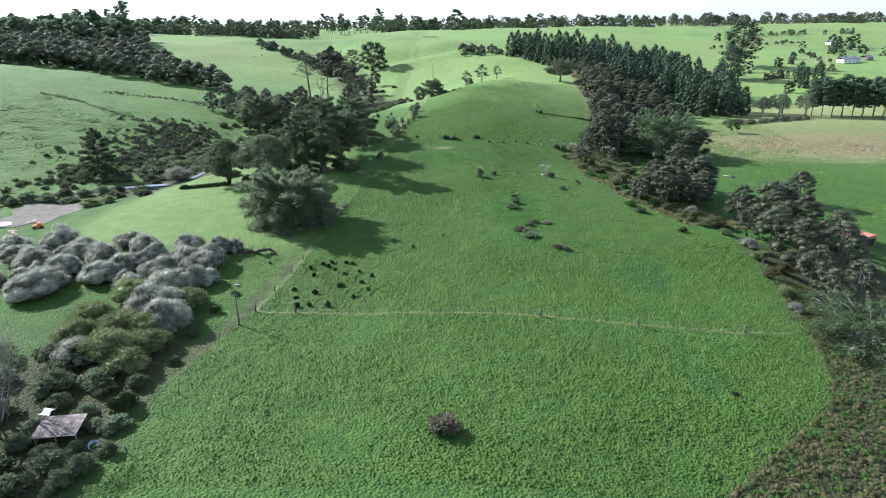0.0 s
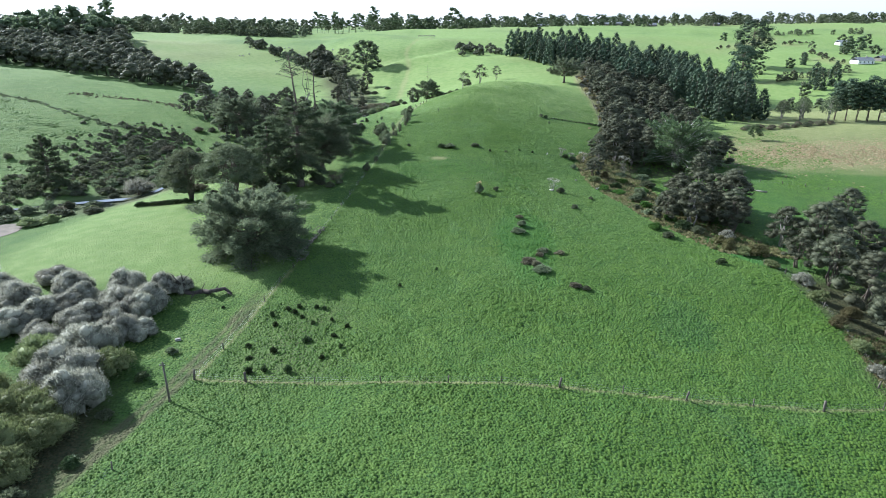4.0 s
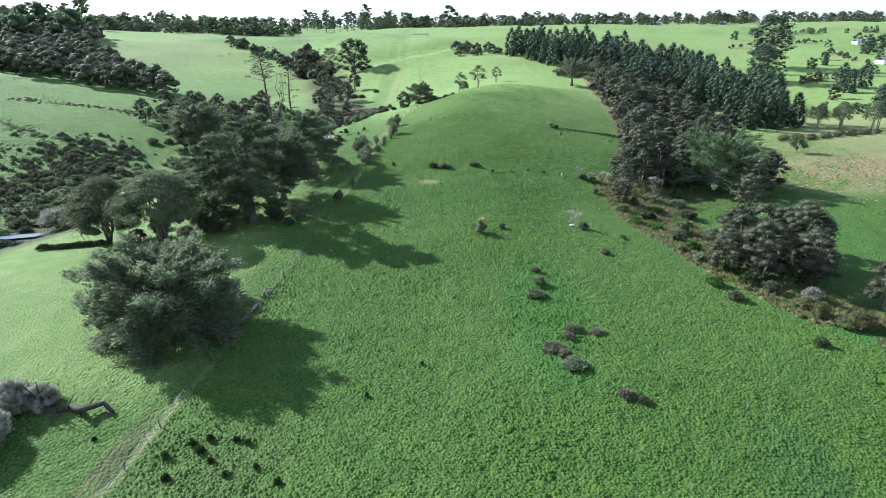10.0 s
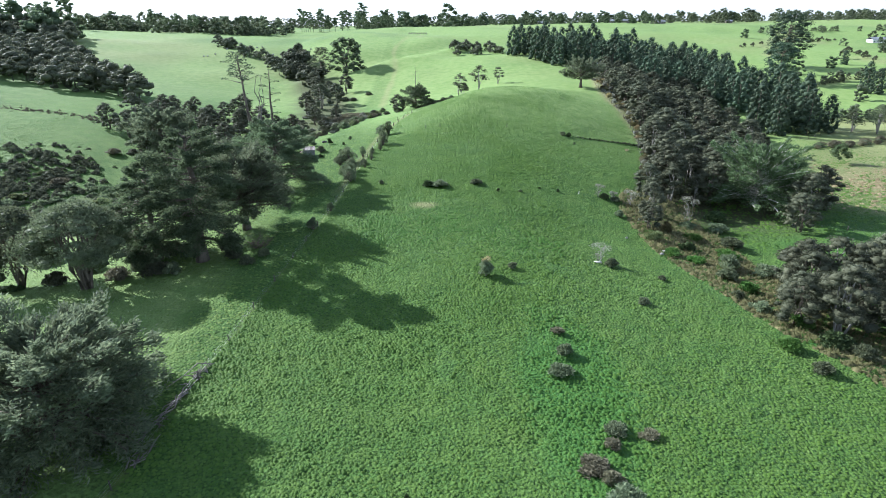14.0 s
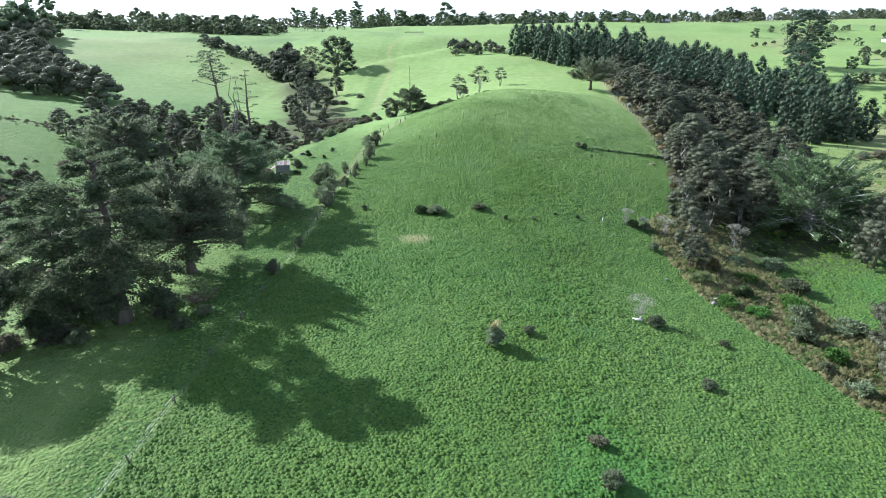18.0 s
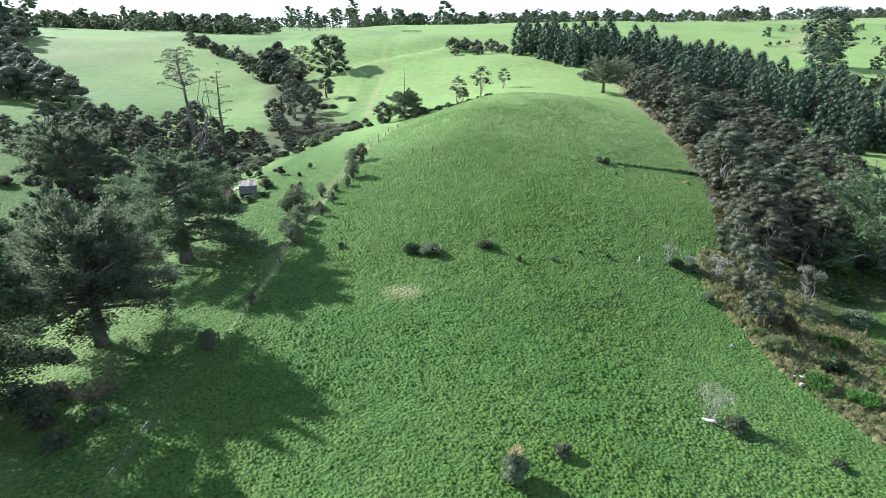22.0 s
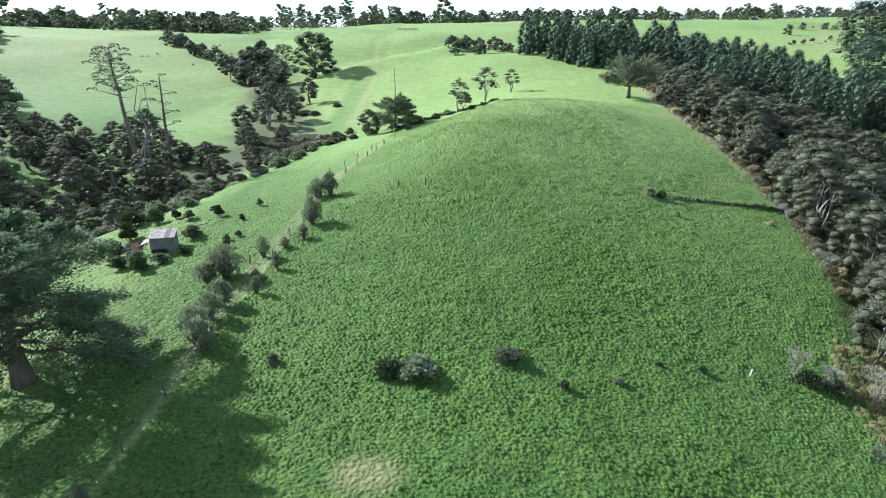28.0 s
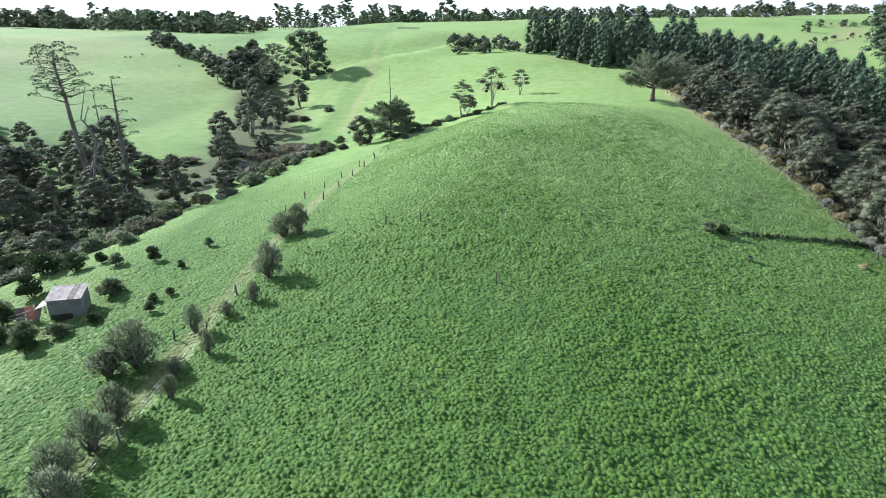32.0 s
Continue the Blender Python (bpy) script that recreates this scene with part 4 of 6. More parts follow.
tree_thing("dead_tree", -68.5, 343, "forked dead tree with broken grey limbs", "tree", bare_tree(51, 28, 14, 3, 15, 0.36))
tree_thing("dead_tree", -65.6, 350.2, "tall thin dying tree with a few green tufts", "tree", old_pine(52, 29, 9, 0.35, 12, 45, 0.45, 0.01, twigs=20, core=0))
tree_thing("bush_tree", -90, 392, "bushy tree on the far side of the creek", "tree", KAN[2], 1.1)
tree_thing("broad_tree", -60, 540, "large dark broad-crowned tree on the far slope", "tree",
           broad_tree(53, 25, 26, 0.8, 70, 80, 0.8, CYPRESS, low=0.12, flat=0.5, core=0.72, open_base=0.3))
tree_thing("broad_tree", -79, 548, "thinner tall tree beside a large dark one", "tree",
           broad_tree(54, 23, 17, 0.6, 40, 70, 0.7, SCRUB_LEAF, low=0.35, flat=0.45, core=0.55, open_base=0.5))
tree_thing("broad_tree", -6.5, 391, "bushy pine with a bare dead mast above it", "tree",
           spray_tree(55, 11.5, 18, 0.45, 46, CYPRESS, (0.15, 0.75), (0.05, 0.9), 0.12, 0.5, 0.2, 18, 24, 0.4, 0.1, 3.0, 0.35, thick=0.2) + [("dead_mast", make_mesh("dead_mast", *joined([tube([(0, 0, 6), (0.2, 0, 14), (0.1, 0, 20)], [0.22, 0.14, 0.05], 6)] + [tube([(0.1, 0, z), (0.1 + dx, dy, z + 0.5)], [0.06, 0.02], 4) for z, dx, dy in ((14, 2, 0.5), (15.5, -1.8, 0.4), (13, -2.4, -0.6), (17, 1.5, 0.8), (12, 2.6, -1))]), DEAD_WOOD), "bare grey mast")])
tree_thing("bush_tree", -15, 386, "dark bushy tree against the knoll", "tree", KAN[1], 0.95)
for k, (x, y, h, w) in enumerate([(15.5, 412, 12, 8), (26, 420, 13.5, 10.5), (38, 438, 9.5, 6.5), (17.5, 409, 7, 6)]):
    tree_thing("umbrella_tree", x, y, "slim tree with flat leafy tufts on bare stems", "tree", bush_tree(60 + k, h, w, KANUKA, 4, 15, 80, 0.34, under=0.3, flat=0.36, core=0.5, skirt=0.35, fat=(0.11, 0.19)), group="slim trees behind the knoll")

# ---- right side: bush along the fence and gully ----
rng = np.random.default_rng(77)
FENCE_WOOD = []
for _ in range(6000):
    y = rng.uniform(250, 470)
    fx = guide("right_fence", y)
    x = fx + 4 + (5 if y > 330 else 4 if y < 285 else 0) + rng.uniform(0, 1) * min(44, 10 + (y - 245) * 0.55)
    if any((x - a) ** 2 + (y - b) ** 2 < 34 for a, b in FENCE_WOOD) or (x - 92) ** 2 + (y - 254) ** 2 < 110:
        continue
    FENCE_WOOD.append((x, y))
    tree_thing("bush_tree", x, y, "dark brownish-green bushy native tree in the fence-side wood", "tree", KAN[int(rng.integers(0, 5))], float(rng.uniform(0.85, 1.35)), float(rng.uniform(0, 360)), "wood along the fence")
    if len(FENCE_WOOD) >= 165:
        break
GULLY_TREES = [(53, 226, 0.75), (57, 238, 0.8), (60, 250, 0.95), (66, 258, 0.95), (69, 190, 1.1), (74, 184, 1.15), (78, 190, 1.2), (72, 198, 1.1), (80, 181, 0.95), (65, 186, 0.85), (86, 262, 1.2), (98, 240, 1.2), (101, 256, 1.25), (92, 232, 0.9), (106, 248, 1.2),
               (62, 181, 1.0), (68, 179, 1.2), (75, 193, 1.35), (82, 187, 1.25), (70, 194, 1.2), (78, 176, 1.15), (86, 195, 1.2), (86, 166, 1.15), (92, 162, 1.2), (84, 143, 1.2), (90, 150, 1.25), (97, 163, 1.1), (100, 143, 1.2), (96, 152, 1.1), (86, 134, 1.25), (84, 124, 1.15), (94, 132, 1.2), (90, 118, 1.1), (113, 184, 1.0), (101, 172, 1.0), (82, 152, 0.95), (80, 112, 0.9)]
for k, (x, y, s) in enumerate(GULLY_TREES):
    tree_thing("bush_tree", x, y, "dark bushy native tree in the gully below the paddock", "tree", KAN[(k * 3) % 5], s, 61.0 * k, "trees in the gully")
tree_thing("spreading_tree", 92, 254, "huge spreading green tree with pale bare limbs showing", "tree",
           spray_tree(9, 20.5, 30, 0.85, 104, SPREAD_LEAF, (0.1, 0.5), (0.1, 1.6), 0.16, 0.55, 0.2, 17, 30, 0.38, 0.1, 3.4, 0.4, thick=0.2, bark=WHITE_BARK))
tree_thing("spreading_tree", 80, 100, "half-fallen green willow with pale bare limbs", "tree",
           spray_tree(17, 9, 25, 0.35, 60, SPREAD_LEAF, (0.05, 0.3), (0.05, 1.1), 0.2, 0.42, 0.16, 24, 34, 0.5, 0.1, 3.5, 0.4, thick=0.25, bark=WHITE_BARK))
tree_thing("spreading_tree", 88, 84, "low green willow over wet ground", "tree",
           spray_tree(18, 7, 19, 0.3, 48, SPREAD_LEAF, (0.05, 0.3), (0.05, 1.0), 0.2, 0.42, 0.16, 22, 30, 0.5, 0.1, 3.5, 0.4, thick=0.25, bark=WHITE_BARK))
tree_thing("spreading_tree", 78, 412, "old dark spreading tree at the wood's end", "tree",
           spray_tree(19, 17, 22, 0.7, 56, GREY_LEAF, (0.25, 0.5), (0.2, 1.8), 0.12, 0.6, 0.16, 16, 26, 0.38, 0.1, 3.0, 0.4, thick=0.25))
tree_thing("small_tree", 143, 298, "small lone round tree in the dry field", "tree", bush_tree(64, 7.5, 7, SPREAD_LEAF, 1, 9, 130, 0.4, under=0.3, core=0.7))

# ---- pines ----
PINES = [pine_tree(40 + i, 19.5 + 1.5 * i, 13 + 0.8 * i, clumps=46, per=72, leaf=0.62) for i in range(4)]
PINE_WOOD = []
for _ in range(6000):
    y = rng.uniform(412, 575)
    x = rng.uniform(84, 230)
    if x < guide("right_fence", y) + 4 or any((x - a) ** 2 + (y - b) ** 2 < 42 for a, b in PINE_WOOD) or (y < 480 and x < 118) or (y < 440 and x < 150):
        continue
    if x > 205:
        continue
    PINE_WOOD.append((x, y))
    tree_thing("pine_tree", x, y, "dark green conical pine in a dense plantation", "tree", PINES[int(rng.integers(0, 4))], float(rng.uniform(0.62, 1.08)), float(rng.uniform(0, 360)), "pine plantation")
    if len(PINE_WOOD) >= 130:
        break
for k, (x, y, s) in enumerate(strewn(np.random.default_rng(8), 26, [(86, 486), (102, 484), (116, 560), (54, 562), (57, 542), (74, 510)], 5.5)):
    tree_thing("pine_tree", x, y, "tall full pine at the corner of the field", "tree", PINES[k % 4], s * 0.9, 65.0 * k, "pines at the field corner")
for k, (x, y, s) in enumerate([(150, 352, 0.85), (158, 362, 1.0), (166, 356, 0.9), (170, 368, 1.05), (160, 374, 0.95), (178, 362, 0.8), (148, 366, 0.9), (176, 378, 1.0)]):
    tree_thing("pine_tree", x, y, "dark rounded pine in a clump by the dry field", "tree", PINES[k % 4], s, 50.0 * k, "pines by the dry field")
tree_thing("tall_pine", 270, 570, "very tall ragged old pine with layered plates", "tree", old_pine(65, 37, 29, 0.12, 84, 120, 0.8, 0.0, fat=(0.11, 0.19), core=0.5, thick=0.45))
tree_thing("tall_pine", 240, 520, "broken-topped pine below a taller one", "tree", old_pine(66, 26, 20, 0.08, 60, 120, 0.8, 0.0, fat=(0.13, 0.2), core=0.5, thick=0.5))
LEANY = bush_tree(69, 20, 15, SCRUB_LEAF, 6, 40, 80, 0.5, PALE_BARK, under=0.35, core=0.3, flat=0.45, skirt=0.35, fat=(0.08, 0.14))
STEMMY = [old_pine(67 + i, 21 + i, 10, 0.3, 40, 80, 0.55, 0.0, twigs=5, fat=(0.15, 0.24), core=0.6, thick=0.5, stem=0.012) for i in range(2)]
for k in range(28):
    tree_thing("row_pine", 216 + 2.5 * k, 356 - 0.75 * k + 5.0 * (k % 2), "straight-stemmed pine in a thin shelter row", "tree", STEMMY[k * 5 % 2], 0.8 + 0.06 * (k * 7 % 5), 77.0 * k, "shelter row of pines")
for k, (x, y, q) in enumerate([(190, 362, 0.55), (197, 356, 0.65), (203, 364, 0.6), (210, 352, 0.7)]):
    tree_thing("thin_tree", x, y, "greyish open-crowned tree beside the shelter row", "tree", LEANY, q, 90.0 * k, "open trees by the shelter row")
for k, (x, y, s) in enumerate([(320, 575, 0.55), (282, 490, 0.8), (275, 470, 0.7), (290, 480, 0.75)]):
    tree_thing("pine_tree", x, y, "single dark tree in a far paddock", "tree", PINES[k % 4], s, 80.0 * k)


# ---- far woods, too many to count ----
def wood_stuff(name, spots, kinds, label, seed):
    """One object out of many simple trees; spots are (x, y, size)."""
    r = np.random.default_rng(seed)
    arrays = []
    for parts in kinds:
        me = [p[1] for p in parts if p[0] == "crown"][0]
        co = np.empty(len(me.vertices) * 3, np.float32)
        me.vertices.foreach_get("co", co)
        ix = np.empty(len(me.loops), np.int32)
        me.loops.foreach_get("vertex_index", ix)
        stem, faces = tube([(0, 0, -0.5), (0, 0, co.reshape(-1, 3)[:, 2].max() * 0.85)], [0.45, 0.2], 3)
        stem = np.array([v[:] for v in stem])
        f = np.array([[f[0], f[1], f[2]] for f in faces[:3]] + [[f[0], f[2], f[3]] for f in faces[:3]])
        n = len(co) // 3
        arrays.append((np.concatenate([co.reshape(-1, 3), stem]), np.concatenate([ix, (f + n).ravel()])))
    V, F, base = [], [], 0
    for x, y, s in spots:
        co, ix = arrays[int(r.integers(0, len(arrays)))]
        a = r.uniform(0, 6.28)
        c, d = math.cos(a) * s, math.sin(a) * s
        V.append(np.stack([x + co[:, 0] * c - co[:, 1] * d, y + co[:, 0] * d + co[:, 1] * c, foot(x, y, 0.3) + co[:, 2] * s * r.uniform(0.85, 1.15)], 1))
        F.append(ix + base)
        base += len(co)
    ob = new(name, bulk_mesh(name, np.concatenate(V), np.concatenate(F), 3, kinds[0][-1][1].materials[0]))
    return tagged(ob, label, "woodland", kind="stuff")


LIGHT_KAN = [bush_tree(70 + i, 12 + i, 12 + i, KANUKA, 1, 11, 30, 0.85, core=0.86, under=0.25, skirt=0.06) for i in range(3)]
LIGHT_BROAD = [broad_tree(80 + i, 17 + 3 * i, 15 + 2 * i, 0.4, 13, 16, 1.9, CYPRESS, low=0.02, flat=0.65, core=0.85, open_base=0.2, fine=(0.15, 0.26)) for i in range(3)]
# paler grey leaf puts haze into the colour of the skyline belts
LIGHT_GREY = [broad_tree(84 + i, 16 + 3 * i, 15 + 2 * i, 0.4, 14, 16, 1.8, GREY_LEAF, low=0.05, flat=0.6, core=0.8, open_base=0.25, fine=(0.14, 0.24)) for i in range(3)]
LIGHT_TALL = [far_pine(90 + i, 27 + 3 * i, 14 + i, 0.45 + 0.05 * i, 12 + i) for i in range(3)]
r = np.random.default_rng(5)
wood_stuff("hillside_wood", strewn(r, 430, [(-142, 398), (-172, 440), (-224, 498), (-265, 560), (-300, 640), (-470, 640), (-470, 430), (-280, 418), (-200, 405)], 7.0), LIGHT_KAN, "dark dense bush covering the left hillside", 1)
wood_stuff("hilltop_trees", strewn(r, 60, [(-310, 560), (-300, 650), (-520, 660), (-520, 540)], 9), LIGHT_BROAD[:2] + LIGHT_GREY[:2], "tall trees along the brow above the hillside bush", 2)
wood_stuff("gully_scrub", [(x + r.normal(0, 5), y + r.normal(0, 4), r.uniform(0.5, 0.9)) for x, y in [(-82 - 0.62 * k, 505 + 2.3 * k) for k in range(50)]], LIGHT_KAN, "dark scrub filling the gully between the far hills", 3)
wood_stuff("skyline_trees", [(r.uniform(-480, -180), r.uniform(840, 940), r.uniform(0.4, 1.0) ** 1.3) for _ in range(170)], LIGHT_GREY, "belt of trees along the far ridge, leaf greyed for haze", 4)
wood_stuff("skyline_pines", [(-192 + 4.2 * k + r.normal(0, 3), 1005 + r.normal(0, 22), r.uniform(0.62, 1.0)) for k in range(34)] + [(-330 + 13 * k + r.normal(0, 5), 850 + r.normal(0, 12), r.uniform(0.5, 0.9)) for k in range(10)] + [(-440 + 7 * k, 800 + r.normal(0, 12), r.uniform(0.7, 1.1)) for k in range(7)], LIGHT_TALL, "tall thin pines standing up from the skyline", 5)
wood_stuff("skyline_trees", [(r.uniform(-100, 330), r.uniform(1010, 1120), r.uniform(0.25, 0.85)) for _ in range(160)], LIGHT_BROAD, "belt of trees on the far ridge beyond the gate", 6)
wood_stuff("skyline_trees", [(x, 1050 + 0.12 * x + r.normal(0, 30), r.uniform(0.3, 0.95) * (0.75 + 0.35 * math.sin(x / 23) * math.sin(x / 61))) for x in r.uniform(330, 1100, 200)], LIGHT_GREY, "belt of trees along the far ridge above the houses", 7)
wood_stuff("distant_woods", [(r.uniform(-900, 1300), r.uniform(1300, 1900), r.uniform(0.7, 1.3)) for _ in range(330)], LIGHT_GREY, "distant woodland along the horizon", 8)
wood_stuff("garden_trees", [(r.uniform(12, 52), r.uniform(552, 590), r.uniform(0.2, 0.55)) for _ in range(34)], LIGHT_KAN, "garden shrubs and trees at the top of the field", 9)
tree_thing("broad_tree", 22, 985, "tall solitary round-topped tree on the skyline", "tree", LIGHT_BROAD[2], 1.35)
tree_thing("broad_tree", -38, 985, "round dark tree on the skyline", "tree", LIGHT_BROAD[1], 1.1)
for k, (x, y, s) in enumerate([(395, 640, 0.8), (412, 660, 0.9), (430, 690, 0.8), (382, 600, 0.6), (450, 700, 0.9), (470, 720, 0.8), (440, 660, 0.7)]):
    tree_thing("broad_tree", x, y, "leafy garden tree by the far house", "tree", LIGHT_BROAD[k % 3], s * 0.8, 40.0 * k, "trees by the far house")


def along(r, line, n, wide, lo, hi):
    """Spots strewn along a line in plan."""
    a = np.array(line, float)
    d = np.concatenate([[0], np.cumsum(np.hypot(*np.diff(a, axis=0).T))])
    q = r.uniform(0, d[-1], n)
    return [(float(x) + r.normal(0, wide), float(y) + r.normal(0, wide), r.uniform(lo, hi)) for x, y in zip(np.interp(q, d, a[:, 0]), np.interp(q, d, a[:, 1]))]


r = np.random.default_rng(21)
wood_stuff("gully_trees", along(r, [(-195, 672), (-163, 626), (-139, 604), (-116, 575), (-100, 541)], 46, 3.5, 0.3, 0.75), LIGHT_KAN, "dark trees winding up the fold between the far hills", 40)
for k, (line, n) in enumerate([([(258, 507), (287, 516), (330, 529)], 26), ([(291, 685), (359, 730), (437, 771)], 22), ([(200, 395), (225, 405), (247, 408)], 14), ([(373, 657), (355, 590), (364, 578)], 18), ([(371, 816), (471, 850), (545, 839)], 34)]):
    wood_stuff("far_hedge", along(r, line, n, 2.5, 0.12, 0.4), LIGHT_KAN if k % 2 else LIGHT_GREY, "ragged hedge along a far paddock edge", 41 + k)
for k, (x, y, s) in enumerate([(300, 560, 0.5), (340, 610, 0.4), (265, 540, 0.45), (410, 720, 0.5), (330, 760, 0.45), (450, 640, 0.5), (480, 780, 0.55), (255, 455, 0.5), (268, 430, 0.45)]):
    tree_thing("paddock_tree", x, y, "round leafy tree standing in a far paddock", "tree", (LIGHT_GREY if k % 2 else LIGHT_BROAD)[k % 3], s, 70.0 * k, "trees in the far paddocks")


# ---- grass tussocks: too many to count ----
def tussocks(name, n, inside, seed, lo, hi, tall, material, label, blades=4, sides=5):
    """Low mounds of grass with a few standing blades, strewn where inside(x, y) holds."""
    rng = np.random.default_rng(seed)
    x, y = inside(rng, n)
    z = heights(x, y)
    z += bumps(x, y) - 0.05
    n = len(x)
    r = rng.uniform(lo, hi, n) * (1 + 0.3 * lattice(x, y, 14, 22) + 0.15 * lattice(x, y, 3.5, 24))
    h = r * tall * rng.uniform(0.6, 1.3, n) * np.interp(y, [262, 335], [1, 0.45])
    a0 = rng.uniform(0, 6.28, n)
    V, F = [], []
    for k in range(sides):
        a = a0 + 6.2832 * k / sides
        q = r * rng.uniform(0.75, 1.25, n)
        V.append(np.stack([x + q * np.cos(a), y + q * np.sin(a), z], 1))
    V.append(np.stack([x + rng.normal(0, 0.25, n) * r, y + rng.normal(0, 0.25, n) * r, z + h], 1))
    for k in range(blades):
        a = rng.uniform(0, 6.28, n)
        b = a + rng.uniform(0.2, 0.5, n)
        q = r * rng.uniform(0.3, 0.8, n)
        tip = r * rng.uniform(0.6, 1.3, n)
        V.append(np.stack([x + q * np.cos(a), y + q * np.sin(a), z], 1))
        V.append(np.stack([x + q * np.cos(b), y + q * np.sin(b), z], 1))
        V.append(np.stack([x + tip * np.cos(a), y + tip * np.sin(a), z + h * rng.uniform(0.9, 1.7, n)], 1))
    per = sides + 1 + 3 * blades
    V = np.stack(V, 1).reshape(-1, 3)
    base = (np.arange(n) * per)[:, None]
    tris = [(k, (k + 1) % sides, sides) for k in range(sides)] + [(sides + 1 + 3 * k, sides + 2 + 3 * k, sides + 3 + 3 * k) for k in range(blades)]
    F = np.concatenate([base + np.array(t)[None] for t in tris], 1).reshape(-1)
    me = bulk_mesh(name, V, F, 3, material)
    me.polygons.foreach_set("use_smooth", [True] * len(me.polygons))
    ob = new(name, me)
    return tagged(ob, label, "grass", kind="stuff")


RIGHT_Y = np.arange(50, 480, 5.0)
RIGHT_X = np.array([guide("right_fence", float(v)) for v in RIGHT_Y])


def pugged(rng, lo, hi, gap):
    """Spots of trodden hummocks: an even, jittered spread over a rectangle in plan."""
    gx, gy = np.meshgrid(np.arange(lo[0], hi[0], gap), np.arange(lo[1], hi[1], gap))
    gx = gx + 0.5 * gap * (np.arange(gy.shape[0]) % 2)[:, None]
    return (gx + rng.uniform(-0.36, 0.36, gx.shape) * gap).ravel(), (gy + rng.uniform(-0.36, 0.36, gy.shape) * gap).ravel()


def damp_zone(x, y):
    """How wet the ground is in the hollows of the lower paddock, 0 to 1."""
    wob = 2.5 * lattice(x, y, 9, 11) + 0.8 * lattice(x, y, 2.3, 12)
    a = soft_edge(np.hypot((x - 45) / 0.8, (y - 120) / 1.3) + 1.6 * wob, 5.5, 6)
    b = soft_edge(np.hypot((x - 41.5) / 0.6, (y - 90) / 2.0) + 1.4 * wob, 4.5, 5)
    return np.maximum(a, b)


def lush_zone(x, y):
    """How rank the grass is about the line of bushes, 0 to 1."""
    wob = 2.5 * lattice(x, y, 9, 11) + 0.8 * lattice(x, y, 2.3, 12)
    return np.maximum(soft_edge(np.hypot((x - 21) / 0.55, (y - 158) / 1.6) + wob, 12, 9), soft_edge(np.hypot((x - 6) / 1.6, y - 215) + 2 * wob, 10, 14))


def lit_zone(x, y):
    """How far the grass is paled for the light on the ridge's gully side, 0 to 1."""
    crest = np.interp(y, [150, 195, 245, 295, 340], [14, 16, 18, 26, 36])
    return 0.85 * np.clip((x - crest) / 24 + 0.3 * lattice(x, y, 16, 31), 0, 1) * np.clip((y - 130) / 50, 0, 1)


def in_lit(rng, n):
    x, y = pugged(rng, (8, 130), (98, 386), n)
    keep = (lit_zone(x, y) > rng.uniform(0.05, 0.95, len(x))) & (x < np.interp(y, RIGHT_Y, RIGHT_X)) & (lush_zone(x, y) < 0.4)
    return x[keep], y[keep]


def in_damp(rng, n):
    x, y = pugged(rng, (28, 70), (62, 140), n)
    keep = damp_zone(x, y) > rng.uniform(0.1, 0.8, len(x))
    return x[keep], y[keep]


def in_lush(rng, n):
    x, y = pugged(rng, (-20, 130), (40, 232), n)
    keep = (lush_zone(x, y) > rng.uniform(0.15, 0.9, len(x))) & (x > np.interp(y, [p[1] for p in FENCE_LEFT], [p[0] for p in FENCE_LEFT])) & (np.hypot((x - 0.5) / 1.4, y - 225) > 2.4)
    return x[keep], y[keep]


def in_paddock(rng, n):
    x, y = pugged(rng, (-46, 58), (98, 386), n)
    right = np.interp(y, RIGHT_Y, RIGHT_X)
    left = np.interp(y, [p[1] for p in FENCE_LEFT], [p[0] for p in FENCE_LEFT])
    left = np.where(y < 104, -42, left)
    keep = (x > left) & (x < right) & (near_line(x, y, LANE) > 1.7) & (near_line(x, y, FENCE_CROSS) > 0.3) & (near_line(x, y, FENCE_LEFT) > np.where((y > 142) & (y < 211), 0.0, 0.2)) & (np.hypot((x - 0.5) / 1.4, y - 225) > 2.4) & (lattice(x, y, 4.0, 21) > -0.85) & (damp_zone(x, y) < rng.uniform(0.1, 0.8, len(x))) & (lush_zone(x, y) < rng.uniform(0.15, 0.9, len(x))) & (lit_zone(x, y) < rng.uniform(0.05, 0.95, len(x)))
    return x[keep], y[keep]


def in_left_paddock(rng, n):
    y = rng.uniform(110, 330, n)
    left = np.interp(y, [p[1] for p in FENCE_LEFT], [p[0] for p in FENCE_LEFT])
    x = left - 1 - rng.random(n) * np.interp(y, [110, 160, 230, 330], [22, 52, 36, 22])
    keep = (near_line(x, y, LANE) > 1.7) & (near_line(x, y, FENCE_LEFT) > np.where(y > 236, 2.0, 0.35)) & (lattice(x, y, 4.0, 23) > -0.6)
    return x[keep], y[keep]


tussocks("grass_tussocks", 0.47, in_paddock, 31, 0.15, 0.3, 0.95, GRASS, "short green tussocky pasture grass", 0, 6)
tussocks("thin_tussocks", 0.47, in_lit, 37, 0.14, 0.27, 0.85, LIT_GRASS, "short grass on the gully side, paled for the light on it", 0, 6)
tussocks("damp_tussocks", 0.47, in_damp, 35, 0.15, 0.3, 0.95, DAMP_GRASS, "dark bluish grass in the wet hollows", 0, 6)
tussocks("lush_tussocks", 0.47, in_lush, 36, 0.18, 0.36, 0.95, LUSH_GRASS, "rank bright green grass round the bushes", 0, 6)
